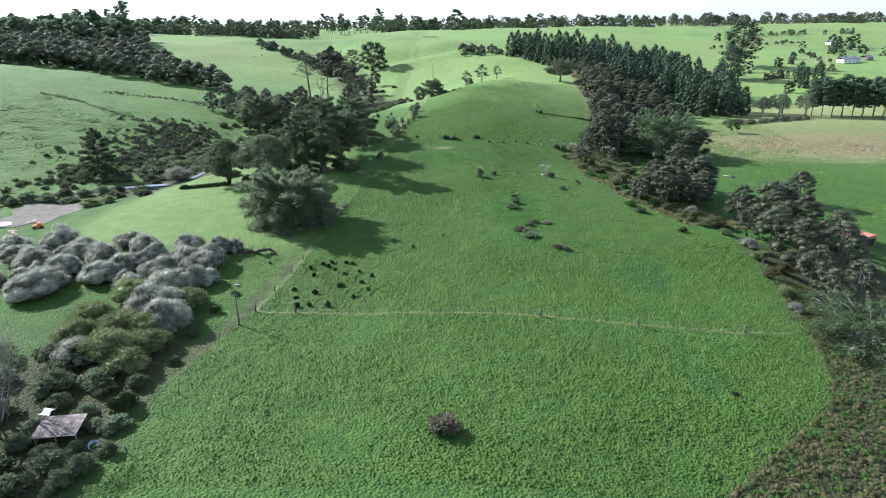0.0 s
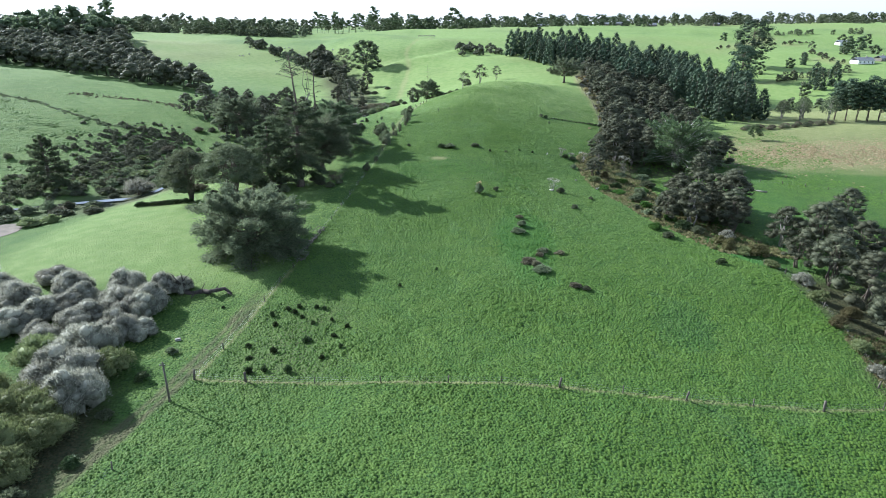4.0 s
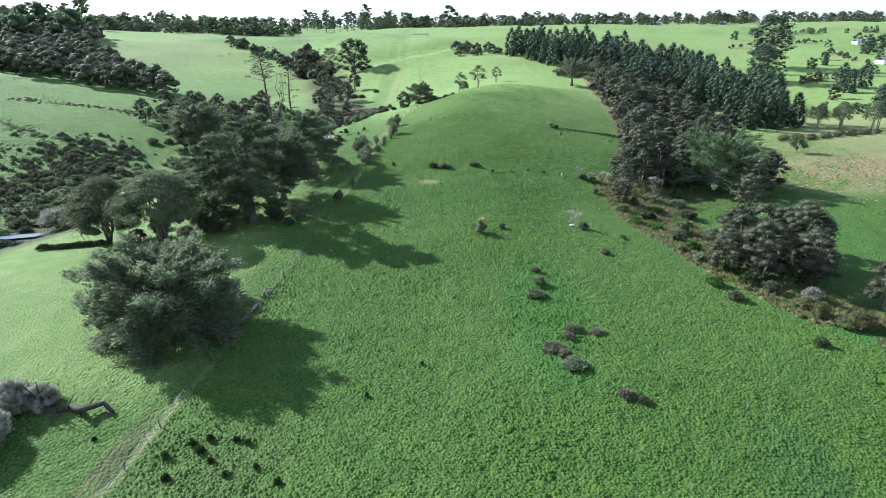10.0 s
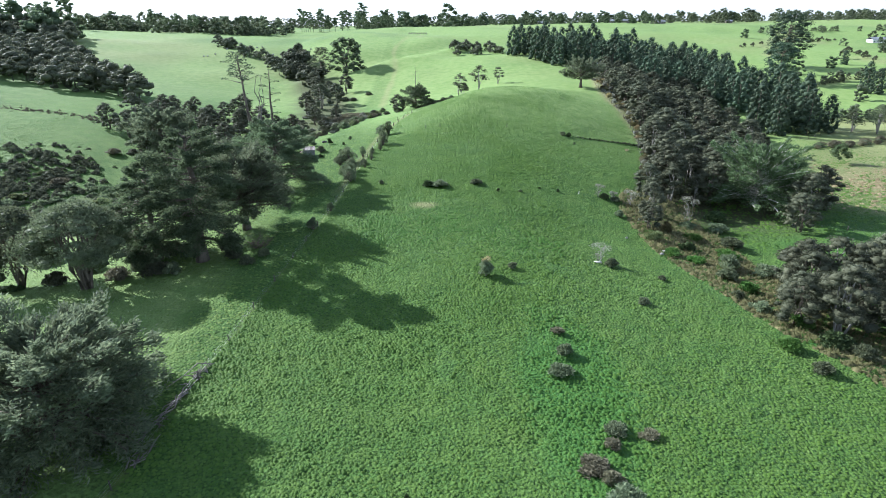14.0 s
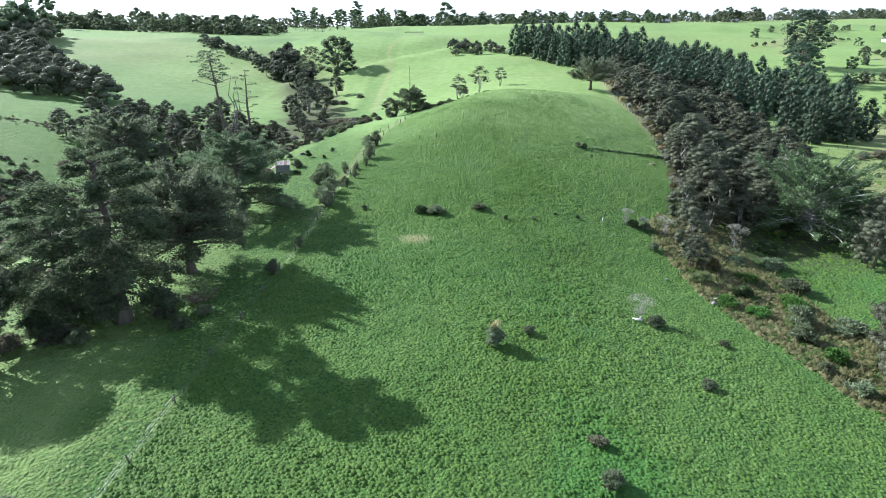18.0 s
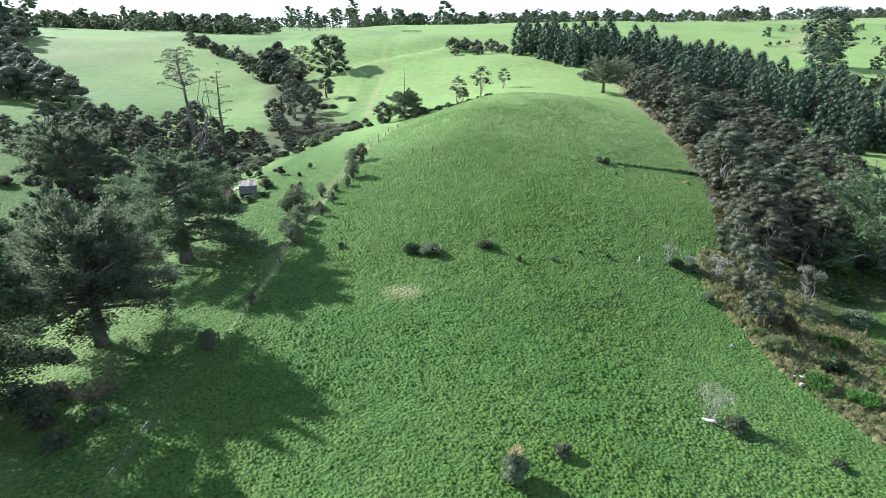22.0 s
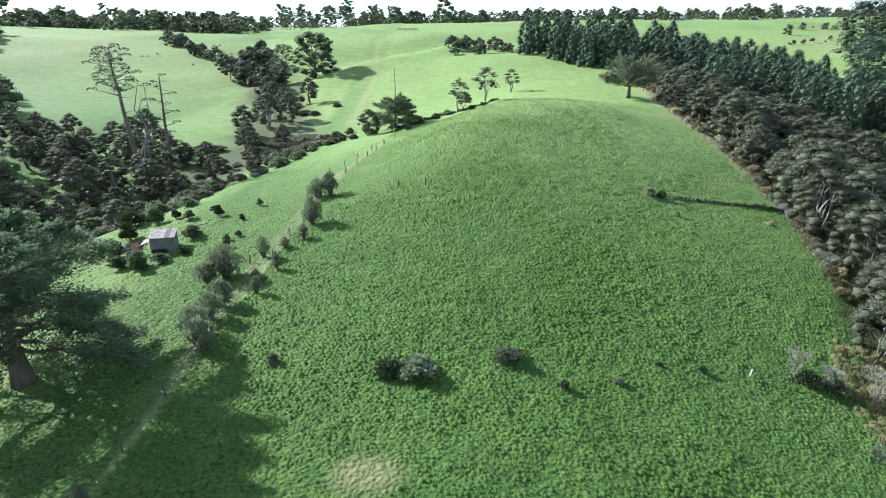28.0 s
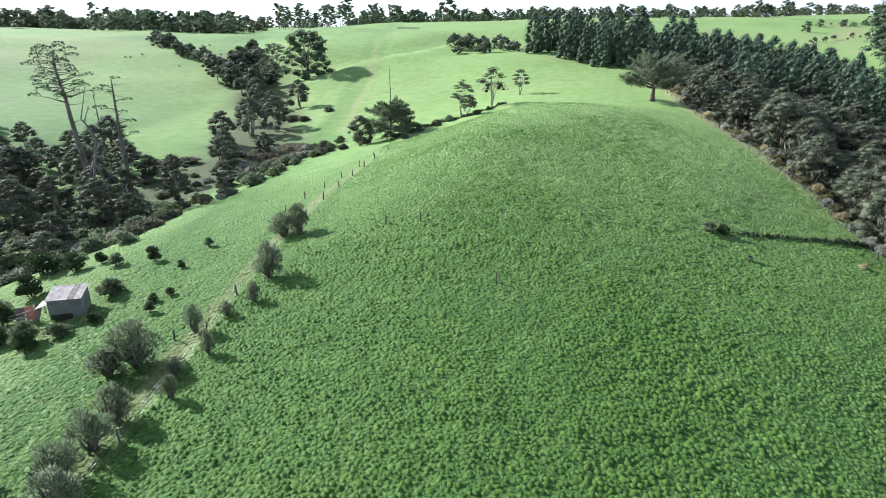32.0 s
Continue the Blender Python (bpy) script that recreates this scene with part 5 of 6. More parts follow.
tussocks("grass_tussocks", 30000, in_left_paddock, 32, 0.12, 0.28, 0.5, MEADOW_GRASS, "short yellowish green grass beside the creek trees", 0, 6)


def on_hill(rng, n):
    y = rng.uniform(165, 400, n)
    x = rng.uniform(-290, -118, n)
    lines = np.sin(heights(x, y) * 3.2 + 3 * lattice(x, y, 26, 27))  # thicker along the sheep tracks
    keep = (x < np.interp(y, [165, 215, 260, 300, 400], [-150, -142, -128, -122, -128])) & (lines + 0.7 * lattice(x, y, 22, 28) > rng.uniform(-0.6, 1.2, n))
    return x[keep], y[keep]


def on_flat(rng, n):
    y = rng.uniform(140, 340, n)
    x = np.interp(y, RIGHT_Y, RIGHT_X) + rng.uniform(14, 95, n)
    keep = lattice(x, y, 12, 29) + 0.6 * lattice(x, y, 4, 30) > rng.uniform(-0.9, 0.9, n)
    return x[keep], y[keep]


tussocks("hill_tussocks", 26000, on_hill, 33, 0.25, 0.7, 0.7, GRASS, "rough tussocks along the sheep tracks of the hill", 0, 5)
tussocks("flat_tussocks", 26000, on_flat, 34, 0.2, 0.55, 0.6, GRASS, "rough grass on the wet flat beyond the gully", 0, 5)


# ---- shrubs, tufts and scrub ----
def plant(kind, spots, kinds, label, category, group, seed=0, ref=1.0, tall=1.0):
    """Shrubs at (x, y, width) from shared meshes whose width is ref."""
    r = np.random.default_rng(seed)
    for x, y, w in spots:
        s = w / ref
        tree_thing(kind, x, y, label, category, kinds[int(r.integers(0, len(kinds)))], (s, s * float(r.uniform(0.8, 1.25)), s**0.75 * tall * float(r.uniform(0.7, 1.15))), float(r.uniform(0, 360)), group, 0.05)


MOUNDS = [shrub(100 + i, 6.0, 10, GREY_TWIG, 22, 300, 0.5, 0.84, 0.7, 0.15, 0.8, (0.12, 0.2)) for i in range(3)]
OLIVE_MOUNDS = [shrub(104 + i, 5.2, 9, OLIVE_LEAF, 26, 150, 0.45, 0.65, 0.6, 0.25, 0.8, (0.09, 0.18)) for i in range(2)]
SCRUB_A = [(-84, 113, 11.2), (-84, 122, 8.6), (-100, 132, 9.5), (-74, 119, 8.6), (-86, 133, 9.5), (-71, 124, 8.6), (-70, 132, 7.8), (-62, 121, 8.2), (-59, 127, 7.8), (-60, 133, 7.3), (-53, 127, 8.6), (-53, 133, 6.5), (-54, 117, 7.8), (-93, 126, 8.6), (-78, 128, 7.8), (-66, 115, 6.9), (-95, 140, 8.6), (-108, 141, 9.5), (-77, 138, 6.9), (-103, 122, 7.8), (-66, 128, 6.5), (-90, 119, 7.2), (-98, 118, 6.5), (-56, 122, 5.8), (-86.4, 110.6, 5.3), (-87.1, 119.4, 5.3), (-96.2, 133.8, 6.0), (-76.5, 119.2, 5.1), (-88.9, 130.6, 4.9), (-67.2, 126.0, 6.1), (-67.3, 130.2, 5.1), (-60.9, 122.4, 6.2), (-55.6, 124.5, 5.7), (-58.5, 133.0, 4.9), (-53.2, 124.5, 6.4), (-49.7, 133.3, 5.1), (-50.3, 117.4, 6.3), (-89.9, 126.1, 5.3), (-77.1, 127.6, 4.8), (-67.8, 116.9, 4.6), (-99.1, 140.8, 5.1), (-107.7, 140.8, 5.2), (-72.5, 136.2, 5.3), (-105.7, 122.8, 5.1), (-67.3, 129.5, 5.1), (-89.5, 121.4, 4.7)]
SCRUB_B = [(-56, 111, 10), (-62, 109, 9.5), (-55, 103, 11), (-58, 95, 11), (-50.5, 98, 8.5), (-51, 91, 9.5), (-56, 88, 10), (-51.5, 84, 8), (-61, 87, 8.5), (-65, 99, 9), (-50, 106, 8), (-64, 92, 8.5), (-53, 95, 9)]
plant("grey_shrub", SCRUB_A, MOUNDS, "rounded pale grey leafless shrub in a dense thicket", "shrub", "grey thicket", 1, 10, 1.05)
plant("olive_shrub", SCRUB_B, OLIVE_MOUNDS + MOUNDS[:1], "rounded olive shrub with pale twigs in the thicket", "shrub", "thicket beside the lane", 2, 9.5)
LOW = [shrub(110 + i, 1.5, 2, m, 6, 110, 0.3, 0.7, 0.5, 0.35) for i, m in enumerate((SCRUB_LEAF, SCRUB_LEAF, DARK_TUFT))]
plant("low_shrub", [(-47, 74, 4), (-47.5, 79.5, 3.5), (-46, 69.5, 3.8), (-54, 80, 5), (-61.5, 83, 4.5), (-44.5, 86, 2.2), (-45, 95, 2.4), (-44, 104, 2.2), (-43, 112, 1.8), (-66, 66, 5), (-71, 62, 6), (-44, 64, 2.5), (-50, 62, 4), (-56, 60, 5), (-62, 58, 5.5), (-67, 55, 6), (-52, 57, 4.5), (-47, 58, 3.5), (-58, 53, 5), (-72, 70, 5), (-76, 66, 6), (-64, 72, 5), (-60, 77, 5), (-70, 80, 6), (-66, 88, 5)], LOW, "low dark scrub at the foot of the thicket", "shrub", "scrub by the old shed", 3, 2)
plant("dark_scrub", [(-74, 60, 9), (-66, 57, 8), (-60, 62, 6.5), (-71, 50, 9), (-62, 50, 8), (-55, 54, 7), (-79, 68, 9), (-68, 68, 6), (-49, 51, 6), (-57, 74.5, 4.5), (-80, 78, 9), (-75, 86, 8), (-60, 79, 6), (-46, 61, 4), (-52, 78, 4), (-52.5, 63.8, 3.6), (-56.5, 65.5, 4), (-49, 65, 2.6), (-56.5, 69, 3.5), (-48.5, 69.5, 2.8), (-52, 72.5, 4)], [shrub(190 + i, 4, 8, m, 22, 130, 0.5, 0.6, 0.6, 0.25, 0.7, (0.1, 0.19)) for i, m in enumerate((SCRUB_LEAF, GREY_LEAF))], "dark untidy scrub crowding the old shed", "shrub", "scrub by the old shed", 33, 8)

TUFTS = [shrub(120 + i, 1.0, 1.2, DARK_TUFT, 4, 60, 0.5, 0.5, 1.3, 0.15) for i in range(3)]
RUSHES = [(-29.6, 123.8, 1.2), (-21.7, 115.3, 1.8), (-25.8, 124.6, 1.3), (-17.3, 116.6, 1.2), (-15.6, 113.0, 1.0), (-15.4, 119.5, 1.1), (-18.2, 110.2, 1.2), (-21.7, 120.8, 1.1), (-20.5, 125.9, 1.1), (-22, 126.4, 1.0), (-27.2, 126, 1.2), (-28.2, 120.4, 1.3), (-31, 113.9, 1.3), (-26.4, 112.1, 1.4), (-29.9, 110.3, 1.2), (-28.7, 106.2, 1.5), (-26.4, 106.6, 1.2), (-22.7, 106.3, 1.6), (-25.3, 126.6, 1.2), (-7.1, 134.1, 0.8), (0.1, 141.1, 0.8), (-39.6, 127, 0.8), (-24, 123, 1.0), (-18.5, 122, 0.9)]
plant("rush_tuft", RUSHES, TUFTS, "dark spiky rush tuft on bare worn turf", "rush tuft", "rush tufts by the fence corner", 4, 1.5)
BROWNISH = [shrub(130 + i, 1.6, 2, BROWN_TWIG if i else SCRUB_LEAF, 6, 130, 0.35, 0.65, 0.7, 0.3) for i in range(3)]
plant("paddock_bush", [(0, 68, 4.6), (21.1, 172.8, 2.1), (21, 167, 2.7), (19.5, 162.3, 3.3), (23.8, 150.8, 2.6), (27.4, 150.1, 2.2), (19.8, 145, 3.2), (21.9, 140.7, 3.4), (21.2, 143.1, 2.3), (22.6, 148.3, 2.1), (27.5, 134, 2.2), (29.5, 133, 1.6)], BROWNISH, "brownish prickly bush alone in the pasture", "bush", "bushes down the paddock", 5, 2, 0.7)
tree_thing("paddock_bush", 11.9, 190.5, "tall ragged brown bush with a straw-coloured top", "bush", shrub(133, 3.3, 2.9, SCRUB_LEAF, 14, 90, 0.3, 0.65, 0.6, 0.3, 0.8, (0.13, 0.22)) + [("straw_tuft", crown_mesh("straw_tuft", np.random.default_rng(134), [(0.2, 0.2, 3.0, 0.55, 0.5), (-0.4, 0, 2.8, 0.4, 0.4)], 60, 0.6, STRAW, 0, up=0.9, slim=0.15), "pale straw tuft")], sink=0.1)
plant("paddock_bush", [(16.9, 194, 1.9), (37.7, 184, 1.7), (1.3, 238.1, 2.9), (4.2, 238, 3.8), (13.5, 240.5, 2.9), (63.5, 149.5, 2.2), (18.5, 236.6, 1.1), (24.2, 238.2, 1.1), (36.8, 200.3, 2.6), (47.4, 231.7, 2.2), (46.5, 242.5, 2.4), (49, 241.6, 2.6), (-10.4, 240, 1.2), (45, 195.5, 1.6), (47, 283, 0.9), (45.7, 79.6, 1.1), (29.5, 241.6, 0.8), (34.3, 241.7, 0.9)], LOW, "small dark bush in the pasture", "bush", "bushes down the paddock", 6, 2)
for k, (x, y, h, w) in enumerate([(34.9, 202, 4.2, 4.6), (45.3, 243.2, 3.6, 3), (48.5, 242, 2.6, 2.4), (66.4, 236.9, 7.5, 5), (52.4, 240.3, 4.5, 4.2)]):
    tree_thing("bare_shrub", x, y, "pale leafless shrub with fine upright twigs", "shrub", bare_tree(140 + k, h, w, 5, 50, 0.05, PALE_BARK, 0.15) + [("crown", crown_mesh("crown", np.random.default_rng(240 + k), [(w * 0.28 * math.cos(a * 1.9), w * 0.28 * math.sin(a * 1.9), h * (0.72 + 0.05 * (a % 3)), w * 0.2, h * 0.1) for a in range(7)], 110, 0.4, GREY_TWIG, 0, up=0.7, slim=0.07), "haze of fine pale twigs")], group="bare pale shrubs", sink=0.1)
plant("dry_shrub", [(52, 220.2, 3.2), (57, 226, 3), (76, 158, 5), (72.5, 158, 4), (70.2, 161, 3.5), (69.4, 163.5, 2.8), (75, 150, 3.5), (77, 141, 4), (76, 134, 4), (74, 124, 4), (73, 116, 4), (71.5, 109, 3.2), (73, 168, 4), (79, 128, 4)], [shrub(150 + i, 3, 4, (GREY_TWIG, REED_LEAF, OLIVE_LEAF)[i], 7, 200, 0.5, 0.6, 0.8, 0.15) for i in range(3)], "dry grey-brown shrub along the lower fence", "shrub", "scrub along the lower fence", 7, 4)
GULLY_LOW = [(56.2, 172, 3), (58.7, 186, 3.4), (57.3, 191, 2.6), (57.5, 166, 3.4), (57, 209, 4), (53, 211.5, 3.5), (64, 174, 5), (66.6, 170.7, 4), (63, 181, 4), (61, 195, 4), (60, 201, 4), (63, 207, 5), (58, 216, 4), (66, 214, 5), (62, 223, 4), (70, 205, 5), (70, 220, 5), (64, 231, 4), (72, 232, 5), (76, 242, 5)]
plant("gully_shrub", GULLY_LOW, LOW + [shrub(155, 1.4, 2, LUSH_LEAF, 6, 110, 0.3, 0.7), shrub(156, 1.2, 2, LUSH_LEAF, 6, 130, 0.4, 0.6, 1.0, 0.15)], "tangled low scrub in the wet gully", "shrub", "scrub in the gully", 8, 2)
plant("low_hedge_bush", [(44.8, 290.5, 2.0), (46.9, 290.6, 1.7)] + [(48.5 + 0.85 * k, 291.2 + 0.2 * k, 0.35 + 0.1 * (k * 7 % 5) + 0.012 * k) for k in range(29)], LOW, "dark low bush in a ragged line across the slope", "shrub", "ragged hedge line", 9, 2)
tree_thing("dead_bush", -31.3, 203.2, "flattened brown leafless bush under the old cypresses", "shrub", bare_tree(147, 2.4, 11, 7, 90, 0.07, BROWN_WOOD, 0.1), sink=0.1)
plant("paddock_bush", [(-22.7, 213, 2.2), (-39.8, 211.6, 1.8)], LOW, "small dark bush near the old cypress", "bush", "bushes by the old cypress", 45, 2)
wood_stuff("brown_scrub", strewn(np.random.default_rng(46), 150, [(-50, 384), (-50, 402), (-40, 410), (-24, 396), (-26, 384), (-38, 380)], 1.2), [shrub(48, 1.3, 3.2, BROWN_TWIG, 6, 40, 0.4, 0.5, 0.7, 0.25)], "reddish-brown bracken on the far creek bank", 47)
# fence-side bushes and the shrubs round the small shed
GREYISH = [shrub(160 + i, 4.4, 2.5, (GREY_LEAF, SCRUB_LEAF, SCRUB_LEAF)[i], 15, 72, 0.5, 0.0, 1.6, 0.12, 1.3, (0.13, 0.22)) for i in range(3)]
plant("fence_bush", [(-12.7, 275.7, 3.6), (-14.4, 289.3, 4.0), (-12.1, 289.2, 3.2), (-13.2, 270.6, 1.8), (-15.4, 268.2, 1.5), (-14.9, 261.2, 1.6), (-16, 255, 1.5), (-21.6, 260.6, 5.2), (-23.5, 259.4, 3.4), (-19.8, 249.5, 3.2), (-20.2, 246, 4.2), (-19.4, 252.5, 2.8), (-22.1, 211.4, 2.4), (-20.3, 222.6, 1.7), (-17.8, 265.6, 2.2), (-18.6, 243, 3), (-17, 258.5, 1.3)], GREYISH, "upright grey-green bush on the fence line", "bush", "bushes on the fence line", 10, 2.6, 0.82)
DARKISH = [shrub(165 + i, 1.8, 1.8, m, 6, 120, 0.3, 0.65, 0.9, 0.25) for i, m in enumerate((DARK_TUFT, SCRUB_LEAF, CYPRESS))]
plant("under_shrub", [(-50, 196, 6), (-46.5, 193.5, 5), (-53, 192, 4.5), (-47, 202, 5.5), (-36.5, 203, 4.5), (-64, 192, 4.5), (-55, 203, 6), (-62, 199, 5), (-43.5, 192.5, 3.5), (-34.5, 198.5, 3.5), (-58, 212, 6), (-66, 214, 6), (-74, 206, 5.5), (-52, 222, 6), (-47, 232, 5.5), (-60, 230, 6), (-44, 243, 4.5), (-31, 195, 2.6), (-29, 199, 2.4)], [shrub(192 + i, 3.4, 6, m, 18, 120, 0.42, 0.6, 0.5, 0.3, 0.65, (0.11, 0.19)) for i, m in enumerate((SCRUB_LEAF, KANUKA, BROWN_TWIG))], "tangled undergrowth beneath the old cypresses", "shrub", "undergrowth below the trees", 38, 6)
plant("bank_shrub", [(-25.7, 282.4, 1.0), (-30.6, 285.7, 1.8), (-32, 276.8, 2.6), (-38.9, 287.8, 1.7), (-35.9, 285.9, 1.9), (-41.7, 286.3, 3), (-46.4, 287, 4.6), (-25.4, 273.4, 1.1), (-24, 274.6, 1.2), (-24.8, 271, 1.3), (-24.8, 266.9, 1.7), (-39.5, 268, 3.2), (-36.5, 267.5, 2.6), (-33.5, 268.3, 2.4), (-35.2, 265.8, 2.2), (-24.5, 288.9, 1.4), (-31, 270.6, 1.6), (-41.5, 271.5, 3.2), (-40.9, 298.1, 3.3), (-43, 279, 3), (-44.5, 275, 3)], DARKISH, "dark green shrub on the grassy bank by the shed", "shrub", "shrubs by the small shed", 11, 1.8)
r = np.random.default_rng(12)
CREEK_BUSH = [shrub(170 + i, 2.4, 4, m, 13, 36, 0.55, 0.68, 0.5, 0.35, 0.65, (0.11, 0.2)) for i, m in enumerate((SCRUB_LEAF, KANUKA, GREY_TWIG, BROWN_TWIG, OLIVE_LEAF))]
WATERLINE = [(-140, 196), (-128, 203), (-117, 209), (-108, 213), (-100, 215), (-96, 222), (-94, 234)]


def off_water(spots):
    return [q for q in spots if near_line(np.array([q[0]]), np.array([q[1]]), WATERLINE)[0] > 5.5 and (q[0] + 125) ** 2 + (q[1] - 177) ** 2 > 150]


plant("creek_shrub", off_water([(guide("left_bank", y) - 3 - r.uniform(0, 16), y, r.uniform(2.2, 5)) for y in np.linspace(238, 402, 95).tolist()]), CREEK_BUSH, "tangled scrub on the creek bank", "shrub", "scrub along the creek", 12, 4)
plant("creek_shrub", off_water([(guide("creek", y) - 4 + r.normal(0, 13), y, r.uniform(2.5, 6.5)) for y in np.linspace(184, 400, 150).tolist()]), CREEK_BUSH, "tangled scrub on the creek flat", "shrub", "scrub along the creek", 13, 4, 0.7)
plant("creek_shrub", off_water([(r.normal(-121, 9), r.normal(256, 20), r.uniform(2, 5)) for _ in range(50)]), CREEK_BUSH[:2] + CREEK_BUSH[4:], "dark scrub at the foot of the hill", "shrub", "scrub along the creek", 20, 4, 0.7)
SCRUB_LIGHT = [shrub(175 + i, 2.2, 4, m, 7, 13, 0.85, 0.72, 0.5, 0.35, 0.6, (0.12, 0.22)) for i, m in enumerate((SCRUB_LEAF, KANUKA))]
wood_stuff("creek_scrub", off_water([(guide("creek", y) - 6 + r.normal(0, 10), y, r.uniform(0.5, 1.15)) for y in np.linspace(226, 345, 420).tolist()]), SCRUB_LIGHT[:1], "dense tangled scrub covering the creek flat", 30)
wood_stuff("creek_scrub", off_water([(r.normal(-122, 11), r.normal(254, 20), r.uniform(0.4, 1.0)) for _ in range(330)] + [(r.normal(-128, 11), r.normal(284, 12), r.uniform(0.3, 0.85)) for _ in range(190)]), SCRUB_LIGHT[1:], "dark dense scrub at the foot of the hill", 31)
plant("low_hedge", [(-86 + 1.3 * k, 192.5 - 0.1 * k, 2.0) for k in range(13)], LOW[2:], "low dark clipped hedge at the paddock edge", "hedge", "low hedge", 21, 2)
HILL_LIGHT = [shrub(178 + i, 1.6, 4, m, 6, 10, 0.8, 0.6, 0.6, 0.3, 0.5, (0.12, 0.22)) for i, m in enumerate((SCRUB_LEAF, BROWN_TWIG))]
wood_stuff("hill_scrub", along(r, [(-210, 322), (-189, 318), (-176, 309.3), (-162, 304), (-148, 297.5), (-138, 299), (-126, 296)], 210, 0.9, 0.25, 0.6), HILL_LIGHT[:1], "dark scrub strung along a fold of the hill", 34)
wood_stuff("hill_scrub", along(r, [(-190, 346), (-170, 350), (-156, 350), (-140, 349), (-126, 346)], 240, 2.2, 0.2, 0.5), HILL_LIGHT[1:], "low brown scrub along the upper fold of the hill", 35)
plant("bank_scrub", [(-142, 188, 5), (-137, 190.5, 6), (-132.5, 193.5, 5.5), (-128, 196, 6), (-123, 199, 5.5), (-118.5, 202, 5), (-114, 205, 4), (-146, 185, 6), (-139, 186, 5), (-130, 190, 4.5)], CREEK_BUSH[:2], "dark scrub along the near bank of the creek", "shrub", "scrub along the creek", 36, 4, 1.1)
wood_stuff("creek_scrub", off_water([(r.normal(-140, 8), r.normal(226, 11), r.uniform(0.4, 1.0)) for _ in range(130)]), SCRUB_LIGHT[:1], "rough scrub around the tall creekside tree", 37)
plant("far_shrub", [(-49, 449, 6), (-44, 446, 5), (-49, 411, 5), (-36, 458, 4), (-15, 390, 4), (-20, 384, 3.5), (-27, 378, 3), (-33, 370, 3), (2, 388, 3), (7, 392, 3), (11, 400, 3), (20, 409, 3), (-2, 380, 2.5)] + [(-6 + 1.05 * k, 384 + 1.08 * k + 1.5 * math.sin(k), 0.8 + 0.35 * (k * 7 % 4)) for k in range(36)], CREEK_BUSH[:2], "low dark shrub beyond the knoll", "shrub", "shrubs beyond the knoll", 16, 4)
plant("edge_scrub", [(guide("right_fence", y) + 1.6 + r.uniform(0, 1) * (7 if y > 320 else 2.5), y, r.uniform(1.2, 3.2)) for y in np.linspace(262, 445, 120).tolist()], [shrub(180 + i, 2.2, 3, m, 6, 130, 0.45, 0.6, 0.9, 0.2) for i, m in enumerate((BROWN_TWIG, GREY_TWIG, REED_LEAF, STRAW))], "dry brown scrub along the wood's edge", "shrub", "scrub along the wood", 17, 3)
plant("flat_scrub", [(150 + 2.6 * k, 322 + 0.9 * k + 2 * (k % 3), 3 + (k * 5 % 4) * 0.6) for k in range(22)], [CREEK_BUSH[0], CREEK_BUSH[3]], "brownish scrub along the ditch by the dry field", "shrub", "scrub by the dry field", 18, 4)


# ---- the swamp in the near right corner ----
def in_swamp(rng, n):
    y = rng.uniform(46, 122, n)
    right = np.interp(y, RIGHT_Y, RIGHT_X)
    return right + rng.random(n) ** 1.3 * np.interp(y, [46, 90, 122], [45, 26, 10]), y


tussocks("swamp_sedge", 5200, in_swamp, 41, 0.2, 0.5, 1.2, REED_LEAF, "brown and green sedge clumps in wet ground", 9)
def in_gully(rng, n):
    y = rng.uniform(158, 250, n)
    right = np.interp(y, RIGHT_Y, RIGHT_X)
    return right - 1 + rng.random(n) * 20, y


tussocks("gully_weeds", 4200, in_gully, 43, 0.35, 0.8, 0.9, REED_LEAF, "tangled weeds and sedge in the wet gully", 8)
tussocks("gully_grass", 1500, in_gully, 44, 0.3, 0.7, 0.8, LUSH_LEAF, "bright green weeds in the wet gully", 8)
tussocks("swamp_weeds", 2200, in_swamp, 42, 0.2, 0.6, 0.9, LUSH_LEAF, "bright green swamp weeds between the sedges", 9)
plant("swamp_bush", [(60, 62, 2.2), (66, 70, 2.6), (72, 78, 2.4), (70, 64, 2.8), (78, 72, 3), (76, 62, 2.4), (55, 57, 2), (64, 56, 2.4), (82, 66, 3), (50, 53, 2), (86, 60, 3)], [shrub(185, 1.4, 2, LUSH_LEAF, 6, 120, 0.35, 0.65)], "bright green leafy clump in the swamp", "bush", "clumps in the swamp", 19, 2)


# ---- fences, pole and posts ----
def post_mesh(h, r, seed):
    rng = np.random.default_rng(seed)
    v, f = tube([(0, 0, -0.25), (0.02, 0, h * 0.5), (rng.normal(0, 0.04), rng.normal(0, 0.04), h), (rng.normal(0, 0.04), 0, h + 0.03)], [r * 1.05, r, r * 0.95, r * 0.6], 8)
    return make_mesh("post", v, f, POST_WOOD, True)


POSTS = [post_mesh(1.25, 0.09, 1), post_mesh(1.3, 0.10, 2), post_mesh(1.2, 0.08, 3)]


